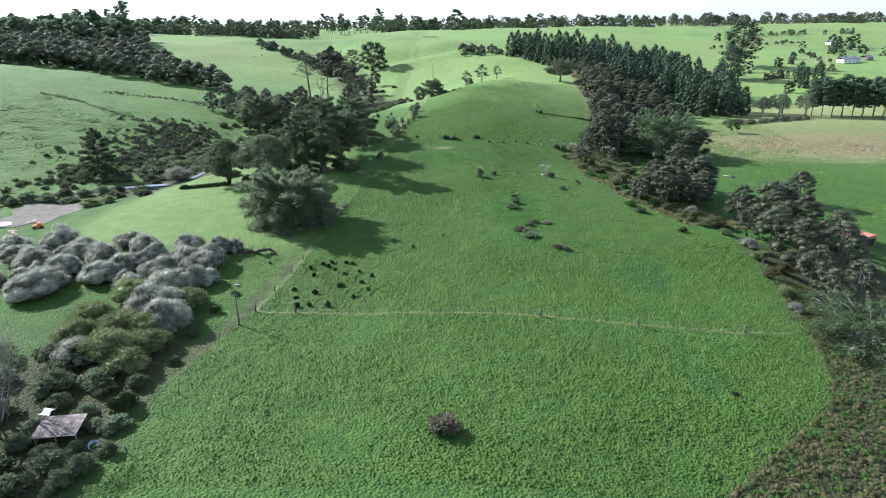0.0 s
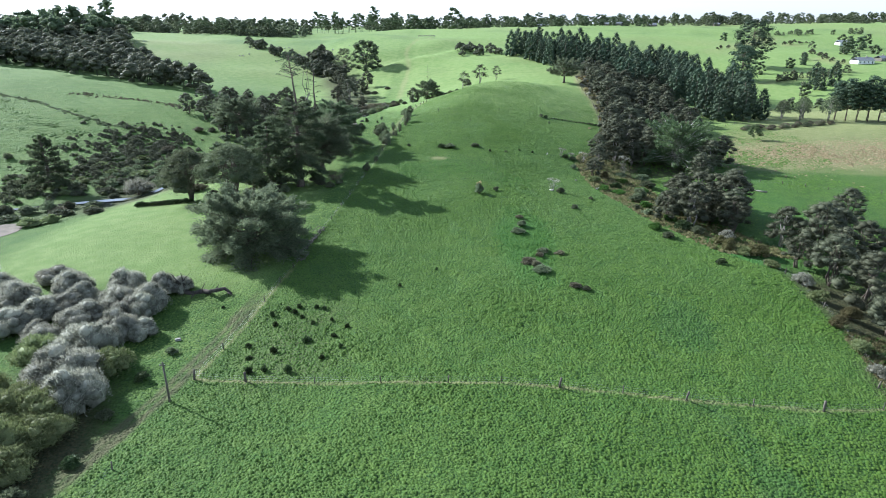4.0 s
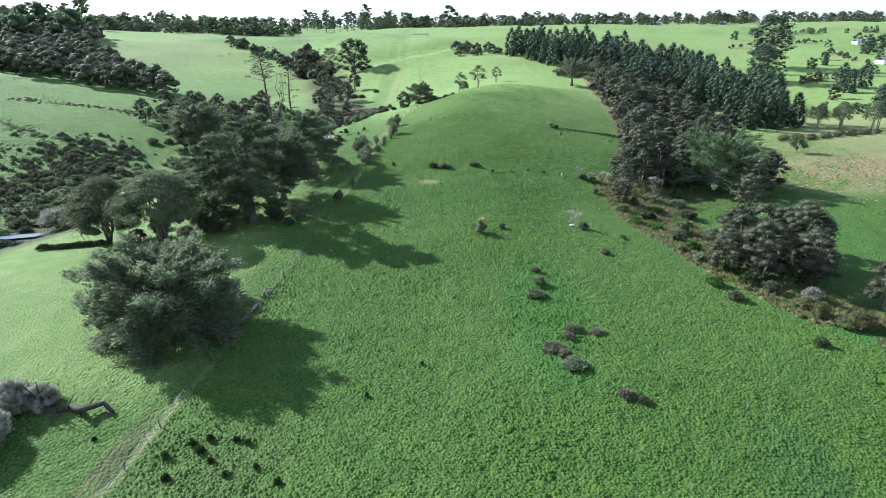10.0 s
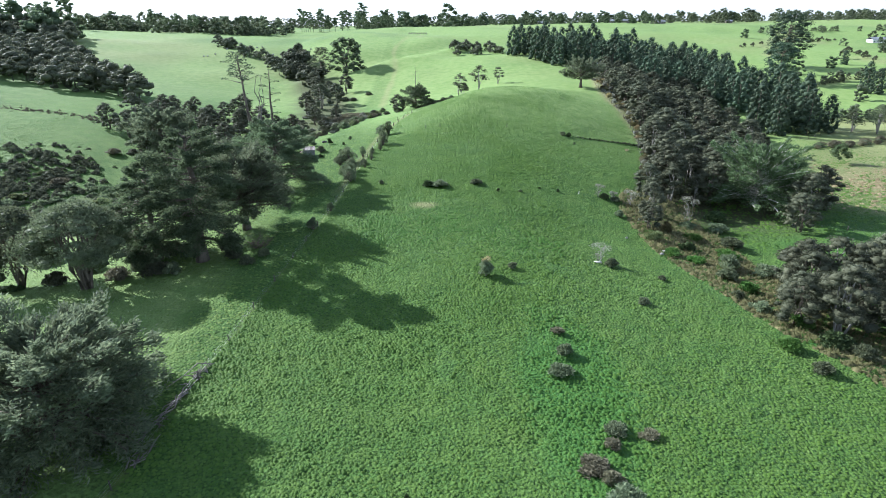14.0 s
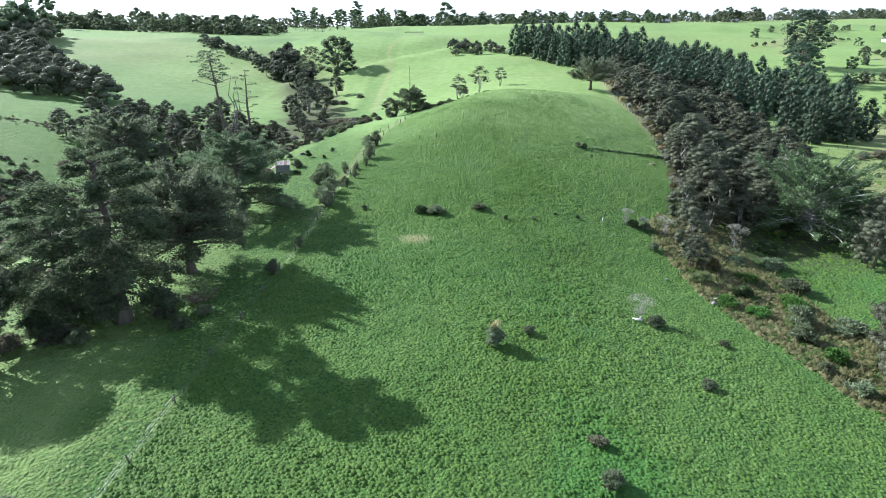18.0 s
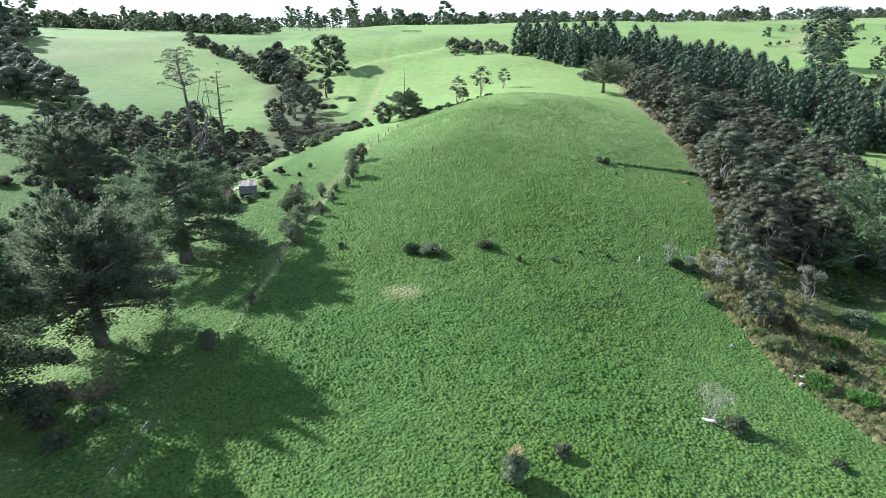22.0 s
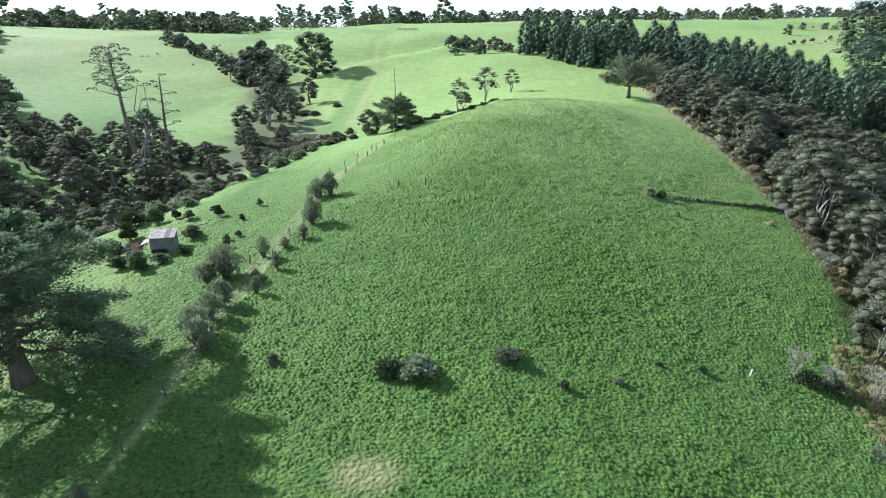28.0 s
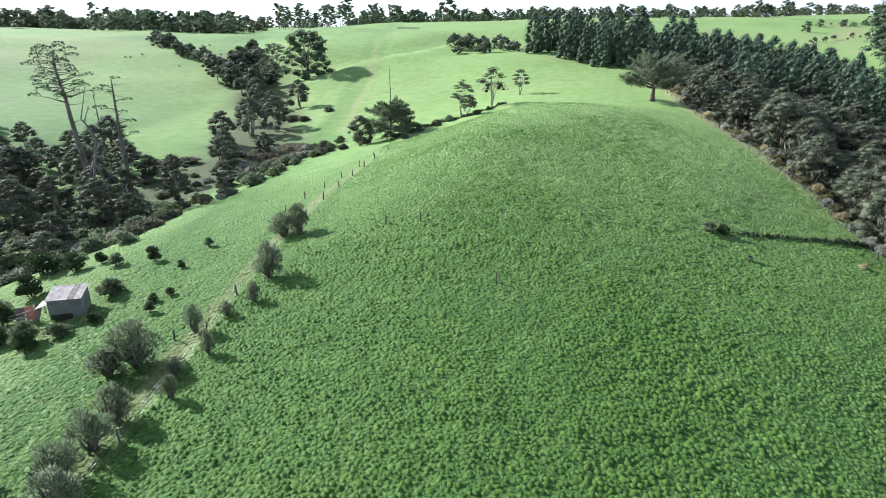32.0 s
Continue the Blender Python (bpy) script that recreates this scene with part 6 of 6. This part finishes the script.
def fence(line, label, gap, wires=3, strong=()):
    """Wooden posts along a line in plan, with wire between them."""
    x0, y0 = line[0]
    ob = thing("wire_fence", pose(x0, y0, foot(x0, y0)), label, "fence")
    spots = []
    for (ax, ay), (bx, by) in zip(line[:-1], line[1:]):
        n = max(1, round(math.hypot(bx - ax, by - ay) / gap))
        spots += [(ax + (bx - ax) * k / n, ay + (by - ay) * k / n) for k in range(n)]
    spots.append(line[-1])
    base = foot(x0, y0)
    tops = []
    for k, (x, y) in enumerate(spots):
        big = 1.9 if k in strong else 1.0
        part("post", POSTS[k % 3], None, ob, at=pose(x - x0, y - y0, foot(x, y) - base, 4 * math.sin(k * 1.7), 4 * math.cos(k * 2.3), 40 * k) @ Matrix.Diagonal((big, big, big**0.5, 1)))
        tops.append(Vector((x - x0, y - y0, foot(x, y) - base)))
    for w in range(wires):
        v, f = tube([p + Vector((0, 0, 0.35 + 0.38 * w)) for p in tops], [0.006] * len(tops), 3)
        part("wire", make_mesh("wire", v, f, WIRE), None, ob, "thin grey wire")
    return ob


fence(FENCE_CROSS, "old post and wire fence across the pasture", 9.5, 3, (0, 1, 6, 8, 10))
fence(FENCE_LEFT, "post and wire fence along the worn lane", 8, 3)
fence([(-39, 85), (-40, 77), (-40.3, 72), (-41.5, 64)], "short run of fence posts by the thicket", 9, 2)
fence([(guide("right_fence", y) + 0.8, y) for y in range(262, 440, 12)], "boundary fence along the dark wood", 6, 3)
fence([(70, 104), (73, 117), (75.5, 131), (76, 146), (72, 157)], "boundary fence along the lower scrub", 6, 3)
fence([(-16.9, 301.6), (-15.4, 309.2), (-11, 322), (-4, 345)], "old fence posts over the shoulder of the knoll", 8, 2)
for k, (x, y) in enumerate([(0.1, 285.7), (4.6, 285.1), (26.1, 288.5), (-19.4, 264.3), (69, 105.5), (13, 271)]):
    p = thing("lone_post", pose(x, y, foot(x, y), 5, -3, 30 * k), "weathered grey fence post standing alone", "post", "lone posts")
    part("post", POSTS[k % 3], None, p)
marker = thing("marker_post", pose(39.7, 242.1, foot(39.7, 242.1), 0, 8, 0), "white painted marker post leaning slightly", "post")
part("post", boxed((0.11, 0.09, 0.9), pose(0, 0, 0.4), 0.015), WHITE_PAINT, marker)
pole = thing("utility_pole", pose(-37.8, 98.8, foot(-37.8, 98.8)), "weathered wooden pole with a short crossarm", "pole")
v, f = tube([(0, 0, -0.5), (0.02, 0, 3.5), (0.0, 0, 6.6)], [0.17, 0.14, 0.11], 10)
part("shaft", make_mesh("shaft", v, f, POST_WOOD, True), None, pole)
part("crossarm", boxed((0.9, 0.09, 0.11), pose(0, -0.14, 6.2), 0.01), POST_WOOD, pole)
for dx in (-0.35, 0.35):
    v, f = tube([(dx, -0.14, 6.25), (dx, -0.14, 6.33), (dx, -0.14, 6.42)], [0.03, 0.05, 0.03], 8)
    part("insulator", make_mesh("insulator", v, f, WHITE_PAINT), None, pole, "pale ceramic insulator")

# ---- fallen tree by the thicket ----
rng = np.random.default_rng(9)
log = thing("fallen_tree", pose(-48.5, 132, foot(-48.5, 132)), "fallen dead tree with broken grey limbs on the grass", "log")
v, f = limb(rng, (0, 0, 0.5), (9.0, -0.6, 0.35), 0.62, 0.3, 0.02, 7, 9)
part("trunk", make_mesh("trunk", v, f, ROTTEN_WOOD, True), None, log)
for a, b, r0 in [((0, 0, 0.5), (-3.5, 1.5, 0.9), 0.35), ((0.2, 0, 0.6), (-0.6, 0.6, 4.2), 0.3), ((-1.5, 0.5, 0.8), (-3.0, 2.5, 3.0), 0.2), ((-2, 0.8, 0.8), (-4.5, -1.0, 0.3), 0.2), ((6, -0.3, 0.5), (6.6, 0.2, 1.9), 0.18), ((1.5, 0, 0.5), (2.2, -2.6, 0.2), 0.2), ((-0.3, 0.4, 2.5), (0.9, 0.9, 3.9), 0.12), ((8.4, -0.5, 0.4), (9.6, -1.4, 0.2), 0.16), ((0, 0.2, 0.6), (-1.8, -0.4, 3.2), 0.24), ((-0.8, 0.3, 0.7), (-2.2, 0.2, 4.0), 0.2), ((0.3, 0, 0.6), (1.2, 0.8, 3.0), 0.18), ((-1.2, 0.4, 2.2), (-3.6, 0.9, 2.9), 0.12), ((3.4, -0.2, 0.6), (3.9, 0.5, 2.2), 0.14)]:
    v, f = limb(rng, a, b, r0, 0.05, 0.03, 5, 6)
    part("limb", make_mesh("limb", v, f, ROTTEN_WOOD, True), None, log)
# brushwood beside the fence under the cypress
for k, (x, y) in enumerate([(-29.5, 152), (-28.6, 157), (-27.8, 162), (-29, 147)]):
    b = thing("brushwood", pose(x, y, foot(x, y), 0, 0, 70), "heap of dead grey branches along the fence", "brushwood", "dead branches by the fence")
    for _ in range(14):
        v, f = limb(rng, (rng.normal(0, 1.4), rng.normal(0, 0.4), 0.1), (rng.normal(0, 1.8), rng.normal(0, 0.6), rng.uniform(0.2, 0.9)), 0.1, 0.03, 0.05, 4, 4)
        part("branch", make_mesh("branch", v, f, DEAD_WOOD), None, b)


# ---- rocks ----
def rock(x, y, w, h, seed, label):
    r = np.random.default_rng(seed)
    bm = bmesh.new()
    bmesh.ops.create_icosphere(bm, subdivisions=2, radius=1)
    for v in bm.verts:
        k = 1 + 0.25 * math.sin(v.co.x * 3 + seed) * math.cos(v.co.y * 4) + r.normal(0, 0.06)
        v.co = Vector((v.co.x * w / 2 * k, v.co.y * w / 2 * 0.7 * k, v.co.z * h * 0.6 * k))
    ob = part("rock", bm, STONE, at=pose(x, y, foot(x, y) + h * 0.3, 0, 0, 40 * seed))
    return tagged(ob, label, "rock", "pale rocks")


for x, y, turn, text in ((34.4, 201.3, -38, "bleached log end lying beside a bare shrub"), (51.8, 213.4, -30, "bleached log end at the gully edge")):
    log_end = thing("bleached_log", pose(x, y, foot(x, y), 0, 0, turn), text, "log", "bleached logs")
    v, f = tube([(-0.75, 0, 0.12), (0, 0.05, 0.22), (0.75, 0, 0.42)], [0.17, 0.2, 0.15], 9)
    part("trunk", make_mesh("trunk", v, f, BONE_WOOD, True), None, log_end)
    v, f = tube([(0.2, 0, 0.3), (0.5, 0.3, 0.75)], [0.08, 0.04], 6)
    part("stub", make_mesh("stub", v, f, BONE_WOOD, True), None, log_end)
rock(50.8, 211.4, 0.9, 0.6, 4, "pale rock at the gully edge")
rock(45.8, 219.8, 0.6, 0.5, 5, "small pale rock in the grass")


# ---- sheds and houses ----
def iron_sheet(w, l, at, waves=None, amp=0.03):
    """A corrugated roof or wall sheet, w across the corrugations and l along them, with thickness."""
    n = int(w / 0.12) if waves is None else waves
    bm = bmesh.new()
    rows = []
    for dz in (0.0, -0.02):
        for e in (-l / 2, l / 2):
            rows.append([bm.verts.new(at @ Vector((-w / 2 + w * k / n, e, amp * (k % 2) + dz))) for k in range(n + 1)])
    for k in range(n):
        bm.faces.new((rows[0][k], rows[0][k + 1], rows[1][k + 1], rows[1][k]))
        bm.faces.new((rows[2][k], rows[3][k], rows[3][k + 1], rows[2][k + 1]))
        bm.faces.new((rows[0][k], rows[2][k], rows[2][k + 1], rows[0][k + 1]))
        bm.faces.new((rows[1][k], rows[1][k + 1], rows[3][k + 1], rows[3][k]))
    return bm


# small iron shed on the bank
PALE_RUST = surface("pale_rusty_iron", (0.13, 0.095, 0.08), (0.33, 0.30, 0.28), 0.7, 0.75, 0.1, 0.2)
shed = thing("small_shed", pose(-35.3, 273.6, foot(-35.3, 273.6), 0, 0, 12), "small grey iron shed with a rusty sloping roof", "shed")
part("wall", boxed((4.2, 0.1, 2.75), pose(0, -1.6, 1.35), 0.01), GREY_IRON, shed, "grey weathered front wall")
part("wall", boxed((4.2, 0.1, 3.2), pose(0, 1.6, 1.6), 0.01), GREY_IRON, shed)
for sx in (-2.05, 2.05):
    bm = bmesh.new()
    for dx in (-0.05, 0.05):
        bm.faces.new([bm.verts.new((sx + dx, y, z)) for y, z in ((-1.55, 0), (1.55, 0), (1.55, 3.18), (-1.55, 2.72))])
    bm.verts.ensure_lookup_table()
    for k in range(4):
        bm.faces.new([bm.verts[i] for i in (k, (k + 1) % 4, 4 + (k + 1) % 4, 4 + k)])
    bmesh.ops.recalc_face_normals(bm, faces=bm.faces)
    part("wall", bm, GREY_IRON, shed)
for k in range(5):
    part("roof_sheet", iron_sheet(0.9, 3.9, pose(-1.8 + 0.9 * k, 0, 3.02 + 0.006 * (k % 2), 8.2)), RUSTY if k == 3 else PALE_RUST, shed, "rust-streaked corrugated sheet")
# dark panel added for the shadow along the front wall's foot
part("opening", boxed((2.6, 0.06, 0.75), pose(-0.6, -1.66, 0.36)), DARK_SHADE, shed, "dark panel for the shade low on the wall")
lean = part("lean_to", boxed((1.5, 2.6, 0.06), pose(-2.9, -0.4, 1.9, 0, -14, 0), 0.01), RUSTY, shed, "pale rusty lean-to roof")
for dx, dy in ((-3.5, -1.5), (-3.5, 0.8)):
    part("prop", boxed((0.1, 0.1, 1.8), pose(dx, dy, 0.85)), OLD_BOARD, shed)
pile = thing("iron_sheets", pose(-39.6, 271.8, foot(-39.6, 271.8), 0, 0, 20), "rusty iron sheets leaning against broken rails", "iron sheets")
for k, (dx, rx, rz) in enumerate([(0, 62, 0), (0.9, 70, 14), (1.5, 55, -20)]):
    part("sheet", iron_sheet(0.85, 2.2, pose(dx, 0.2 * k, 0.9, rx, 0, rz)), RED_IRON if k == 1 else RUSTY, pile)
for k in range(3):
    part("rail", boxed((2.8, 0.09, 0.09), pose(0.4, -0.5, 0.5 + 0.55 * k, 0, 18 - 12 * k, 8)), OLD_BOARD, pile, "broken grey rail")
shed.matrix_basis = pose(-34.9, 273.4, foot(-34.9, 273.4), 0, 0, 12) @ Matrix.Diagonal((0.82, 0.82, 0.88, 1))
tyre = bmesh.new()
for i in range(20):
    for j in range(8):
        a, b = 2 * math.pi * i / 20, 2 * math.pi * j / 8
        tyre.verts.new(((0.62 + 0.24 * math.cos(b)) * math.cos(a), (0.62 + 0.24 * math.cos(b)) * math.sin(a), 0.26 + 0.26 * math.sin(b)))
tyre.verts.ensure_lookup_table()
for i in range(20):
    for j in range(8):
        tyre.faces.new([tyre.verts[q] for q in (i * 8 + j, (i + 1) % 20 * 8 + j, (i + 1) % 20 * 8 + (j + 1) % 8, i * 8 + (j + 1) % 8)])
tagged(part("tractor_tyre", tyre, RUBBER, at=pose(-33.2, 290.6, foot(-33.2, 290.6), 6)), "old black tractor tyre lying in the grass", "tyre")

# old shed under the trees by the thicket
old = thing("old_shed", pose(-52.5, 68, foot(-52.5, 68), 0, 0, 8), "collapsing open shed with a pale rusty iron roof", "shed")
for x in (-2.6, 0, 2.6):
    part("post", boxed((0.14, 0.14, 2.6), pose(x, 1.7, 1.2)), OLD_BOARD, old)
    part("post", boxed((0.14, 0.14, 2.0), pose(x, -1.7, 0.9)), OLD_BOARD, old)
part("back_wall", boxed((5.4, 0.06, 2.4), pose(0, 1.75, 1.2)), OLD_BOARD, old)
part("side_wall", boxed((0.06, 3.3, 1.9), pose(-2.65, 0, 0.95)), OLD_BOARD, old)
part("beam", boxed((5.6, 0.12, 0.16), pose(0, -1.7, 1.95)), OLD_BOARD, old)
for k in range(6):
    part("roof_sheet", iron_sheet(0.95, 4.3, pose(-2.4 + 0.95 * k, 0, 2.32 + 0.008 * (k % 2), 9)), RUSTY, old, "pale rust-streaked roof sheet")
old.scale = (1.0, 1.0, 0.72)
tub = bmesh.new()
bmesh.ops.create_cone(tub, cap_ends=False, segments=18, radius1=0.55, radius2=0.7, depth=0.6)
bmesh.ops.solidify(tub, geom=tub.faces[:], thickness=0.04)
tagged(part("plastic_tub", tub, BLUE, at=pose(-46.8, 65.6, foot(-46.8, 65.6) + 0.35, 28, 20, 0)), "pale blue plastic tub lying tilted in the scrub", "tub")
sheet = bmesh.new()
bmesh.ops.create_grid(sheet, x_segments=8, y_segments=8, size=0.8)
for v in sheet.verts:
    v.co.z = 0.25 * math.sin(v.co.x * 3) * math.cos(v.co.y * 2.5) + 0.3
bmesh.ops.solidify(sheet, geom=sheet.faces[:], thickness=0.03)
tagged(part("plastic_sheet", sheet, WHITE_SHEET, at=pose(-56.5, 71.5, foot(-56.5, 71.5) + 1.0)), "crumpled white plastic sheet on the scrub", "plastic sheet")
part_stump = bmesh.new()
box(part_stump, (0.9, 0.5, 0.5), pose(0, 0, 0.2), 0.06)
tagged(part("concrete_block", part_stump, STONE, at=pose(-43.6, 116, foot(-43.6, 116), 0, 0, 25)), "pale concrete block beside the lane", "block")

# long red shed in the flat
red = thing("red_shed", pose(110.3, 151.5, foot(110.3, 151.5), 0, 0, 24), "long low red iron shed with a flat-pitched roof", "shed")
for sx in (-2, 2):
    part("wall", boxed((0.1, 9.0, 2.5), pose(sx, 0, 1.25)), RED_IRON, red)
part("end_wall", boxed((3.9, 0.1, 2.5), pose(0, 4.45, 1.25)), RED_IRON, red)
part("end_wall", boxed((3.9, 0.1, 0.7), pose(0, -4.45, 2.15)), RED_IRON, red)
# dark sheet across the open end, in place of the shade inside
part("opening", boxed((3.8, 0.08, 1.8), pose(0, -4.3, 0.9)), DARK_SHADE, red, "dark panel for the shade inside the open end")
for sx in (-1, 1):
    part("roof", iron_sheet(9.4, 2.2, pose(sx * 1.05, 0, 2.66, 0, sx * 7, 0) @ pose(0, 0, 0, 0, 0, 90), 60), RED_IRON, red, "faded salmon-red iron roof")


def house(name, x, y, w, l, h, turn, label, wall=WHITE_PAINT, roof=ROOF_GREY):
    """A far farmhouse: walls, gabled roof with eaves, windows and a door."""
    ob = thing(name, pose(x, y, foot(x, y, 0.3), 0, 0, turn), label, "house")
    part("wall", boxed((l, w, h), pose(0, 0, h / 2), 0.02), wall, ob)
    rise = w * 0.28
    bm = bmesh.new()
    pts = [(-w / 2 - 0.5, h), (0, h + rise), (w / 2 + 0.5, h)]
    under = [(-w / 2 - 0.5, h - 0.15), (0, h + rise - 0.2), (w / 2 + 0.5, h - 0.15)]
    ring = [[bm.verts.new((e, p, z)) for p, z in pts + under[::-1]] for e in (-l / 2 - 0.5, l / 2 + 0.5)]
    for k in range(6):
        bm.faces.new((ring[0][k], ring[0][(k + 1) % 6], ring[1][(k + 1) % 6], ring[1][k]))
    bm.faces.new(ring[0][::-1]), bm.faces.new(ring[1])
    bmesh.ops.recalc_face_normals(bm, faces=bm.faces)
    part("roof", bm, roof, ob)
    part("chimney", boxed((0.8, 0.8, 1.6), pose(l * 0.2, 0, h + rise + 0.3)), STONE, ob)
    n = max(2, int(l / 3.5))
    for k in range(n):
        win = part("window", boxed((1.5, 0.08, 1.2), pose(-l / 2 + l * (k + 0.5) / n, -w / 2 - 0.03, h * 0.55)), WHITE_PAINT, ob)
        part("pane", boxed((1.3, 0.04, 1.0), pose(-l / 2 + l * (k + 0.5) / n, -w / 2 - 0.08, h * 0.55)), GLASS_DARK, win, "dark window pane")
    part("door", boxed((0.9, 0.06, 2.0), pose(l * 0.38, -w / 2 - 0.05, 1.0)), OLD_BOARD, ob)
    return ob


house("farmhouse", 373, 577, 9, 17, 3, 12, "pale far farmhouse with a grey gabled roof")
house("farmhouse", 398, 590, 7, 11, 2.8, 30, "second low building beside the far farmhouse", OLD_BOARD)
house("barn", 464, 750, 9, 16, 3.6, 5, "white far barn on the hillside", WHITE_PAINT)
house("farmhouse", 112, 500, 9, 16, 3.4, 20, "house with a grey roof half hidden by pines")
house("farmhouse", 160, 545, 7, 10, 2.8, -10, "white outbuilding half hidden by pines")
for k, (x, y, t) in enumerate([(262, 985, 8), (283, 996, -16), (338, 1005, 12), (452, 1030, -10), (160, 1000, 20)]):
    house("far_house", x, y + 38, 7, 9 + 3 * (k % 3), 3.0, t, "small distant house on the skyline", OLD_BOARD, ROOF_GREY)

# ---- creek, yard and clutter to the left ----
bm = bmesh.new()
rows = []
for k, (x, y, w) in enumerate([(-140, 196, 4), (-128, 203, 5), (-117, 209, 6), (-108, 213, 6), (-100, 215, 5), (-96, 222, 4), (-94, 234, 3), (-91, 246, 3), (-88, 258, 3)]):
    z = min(ground(x, y), ground(x - w / 2, y - w / 2), ground(x + w / 2, y + w / 2)) + 0.5
    rows.append([bm.verts.new((x + s * w * 0.3, y + s * w * 0.36, z)) for s in (-1, 0, 1)])
for a, b in zip(rows[:-1], rows[1:]):
    for k in range(2):
        bm.faces.new((a[k], a[k + 1], b[k + 1], b[k]))
bmesh.ops.recalc_face_normals(bm, faces=bm.faces)
tagged(part("creek_water", bm, WATER), "still brown creek water reflecting the sky", "water", kind="structure")


def patch(name, x, y, w, l, material, label, category, lift=0.06):
    """A worn or covered piece of ground that follows the slope."""
    bm = bmesh.new()
    bmesh.ops.create_grid(bm, x_segments=16, y_segments=16, size=1)
    for v in bm.verts:
        k = 1 + 0.16 * math.sin(3 * math.atan2(v.co.y, v.co.x) + x) + 0.08 * math.sin(7 * math.atan2(v.co.y, v.co.x))
        px, py = v.co.x * w / 2 * k, v.co.y * l / 2 * k
        v.co = Vector((px, py, ground(x + px, y + py) + float(bumps(x + px, y + py)) + lift))
    return tagged(part(name, bm, material, at=pose(x, y, 0)), label, category, kind="structure")


patch("yard", -125, 177, 18, 24, BARE_CLAY, "bare clay yard beside the creek", "yard", 0.12)
patch("plastic_cover", -131, 164, 9, 8, WHITE_SHEET, "sheet of pale plastic spread over the yard", "plastic cover", 0.3)
patch("cutting", 211, 503, 16, 34, PALE_CLAY, "bare tan clay cutting beside the pines", "bare ground", 0.15)
digger = thing("orange_machine", pose(-115, 161, foot(-115, 161), 0, 0, 30), "small orange farm machine parked in the yard", "machine")
part("body", boxed((2.2, 1.2, 0.8), pose(0, 0, 0.8), 0.12), ORANGE, digger)
part("hood", boxed((1.1, 1.0, 0.6), pose(0.5, 0, 1.4), 0.1), ORANGE, digger)
for dx in (-0.8, 0.8):
    for dy in (-0.7, 0.7):
        w = bmesh.new()
        bmesh.ops.create_cone(w, cap_ends=True, segments=16, radius1=0.42, radius2=0.42, depth=0.3, matrix=pose(dx, dy, 0.4, 90))
        part("wheel", w, RUBBER, digger)
for k, (x, y, t) in enumerate([(-117, 154, 20), (-120, 157, 70), (-124, 190, 10), (-121, 168, 40)]):
    ob = thing("junk_pile", pose(x, y, foot(x, y), 0, 0, t), "pile of boards and scrap on the yard", "scrap", "scrap in the yard")
    for q in range(6):
        part("board", boxed((2.4, 0.25, 0.06), pose(rng.normal(0, 0.4), rng.normal(0, 0.4), 0.15 + 0.12 * q, rng.normal(0, 6), rng.normal(0, 6), rng.uniform(0, 180))), (OLD_BOARD, WHITE_PAINT, RED_IRON)[q % 3], ob)
# rails and logs out on the flat
for k, (x, y, t) in enumerate([(105, 214.6, 140), (182, 262, 25), (186, 260, 20)]):
    ob = thing("timber_rails", pose(x, y, foot(x, y), 0, 0, t), "pale timber rails lying in the field", "timber", "timber in the flat")
    for q in range(3):
        v, f = tube([(-2, 0.3 * q, 0.25 + 0.25 * (q == 1)), (2, 0.3 * q + 0.1, 0.3)], [0.12, 0.1], 7)
        part("rail", make_mesh("rail", v, f, PALE_BARK, True), None, ob)
fence([(96, 236), (110, 225), (128, 216), (150, 210)], "line of posts across the wet flat", 8, 2)
fence([(190, 372), (160, 344), (128, 322)], "fence beside the dry field", 8, 2)
r = np.random.default_rng(15)


def in_dry(rng, n):
    x, y = rng.normal(175, 32, n), rng.normal(268, 14, n)
    return x, y


tussocks("dry_stubble", 2600, in_dry, 51, 0.3, 0.8, 0.6, STRAW, "pale dry grass stubble in the far field", 6)
# rock shapes stand in for the cows dotted over this slope
for k in range(26):
    x, y = -131 + r.normal(0, 30), 618 + r.normal(0, 16)
    rock(x, y, 1.6, 1.0, 20 + k, "small rock standing in for a cow on the far pasture")
gate = thing("farm_gate", pose(-14, 722, foot(-14, 722), 0, 0, 15), "pale timber yards and gate on the far ridge", "gate")
for k in range(7):
    part("post", boxed((0.25, 0.25, 2.0), pose(-9 + 3 * k, 1.5 * (k % 2), 0.8)), OLD_BOARD, gate)
for k in range(3):
    part("rail", boxed((18, 0.1, 0.25), pose(0, 0, 0.6 + 0.5 * k)), OLD_BOARD, gate)
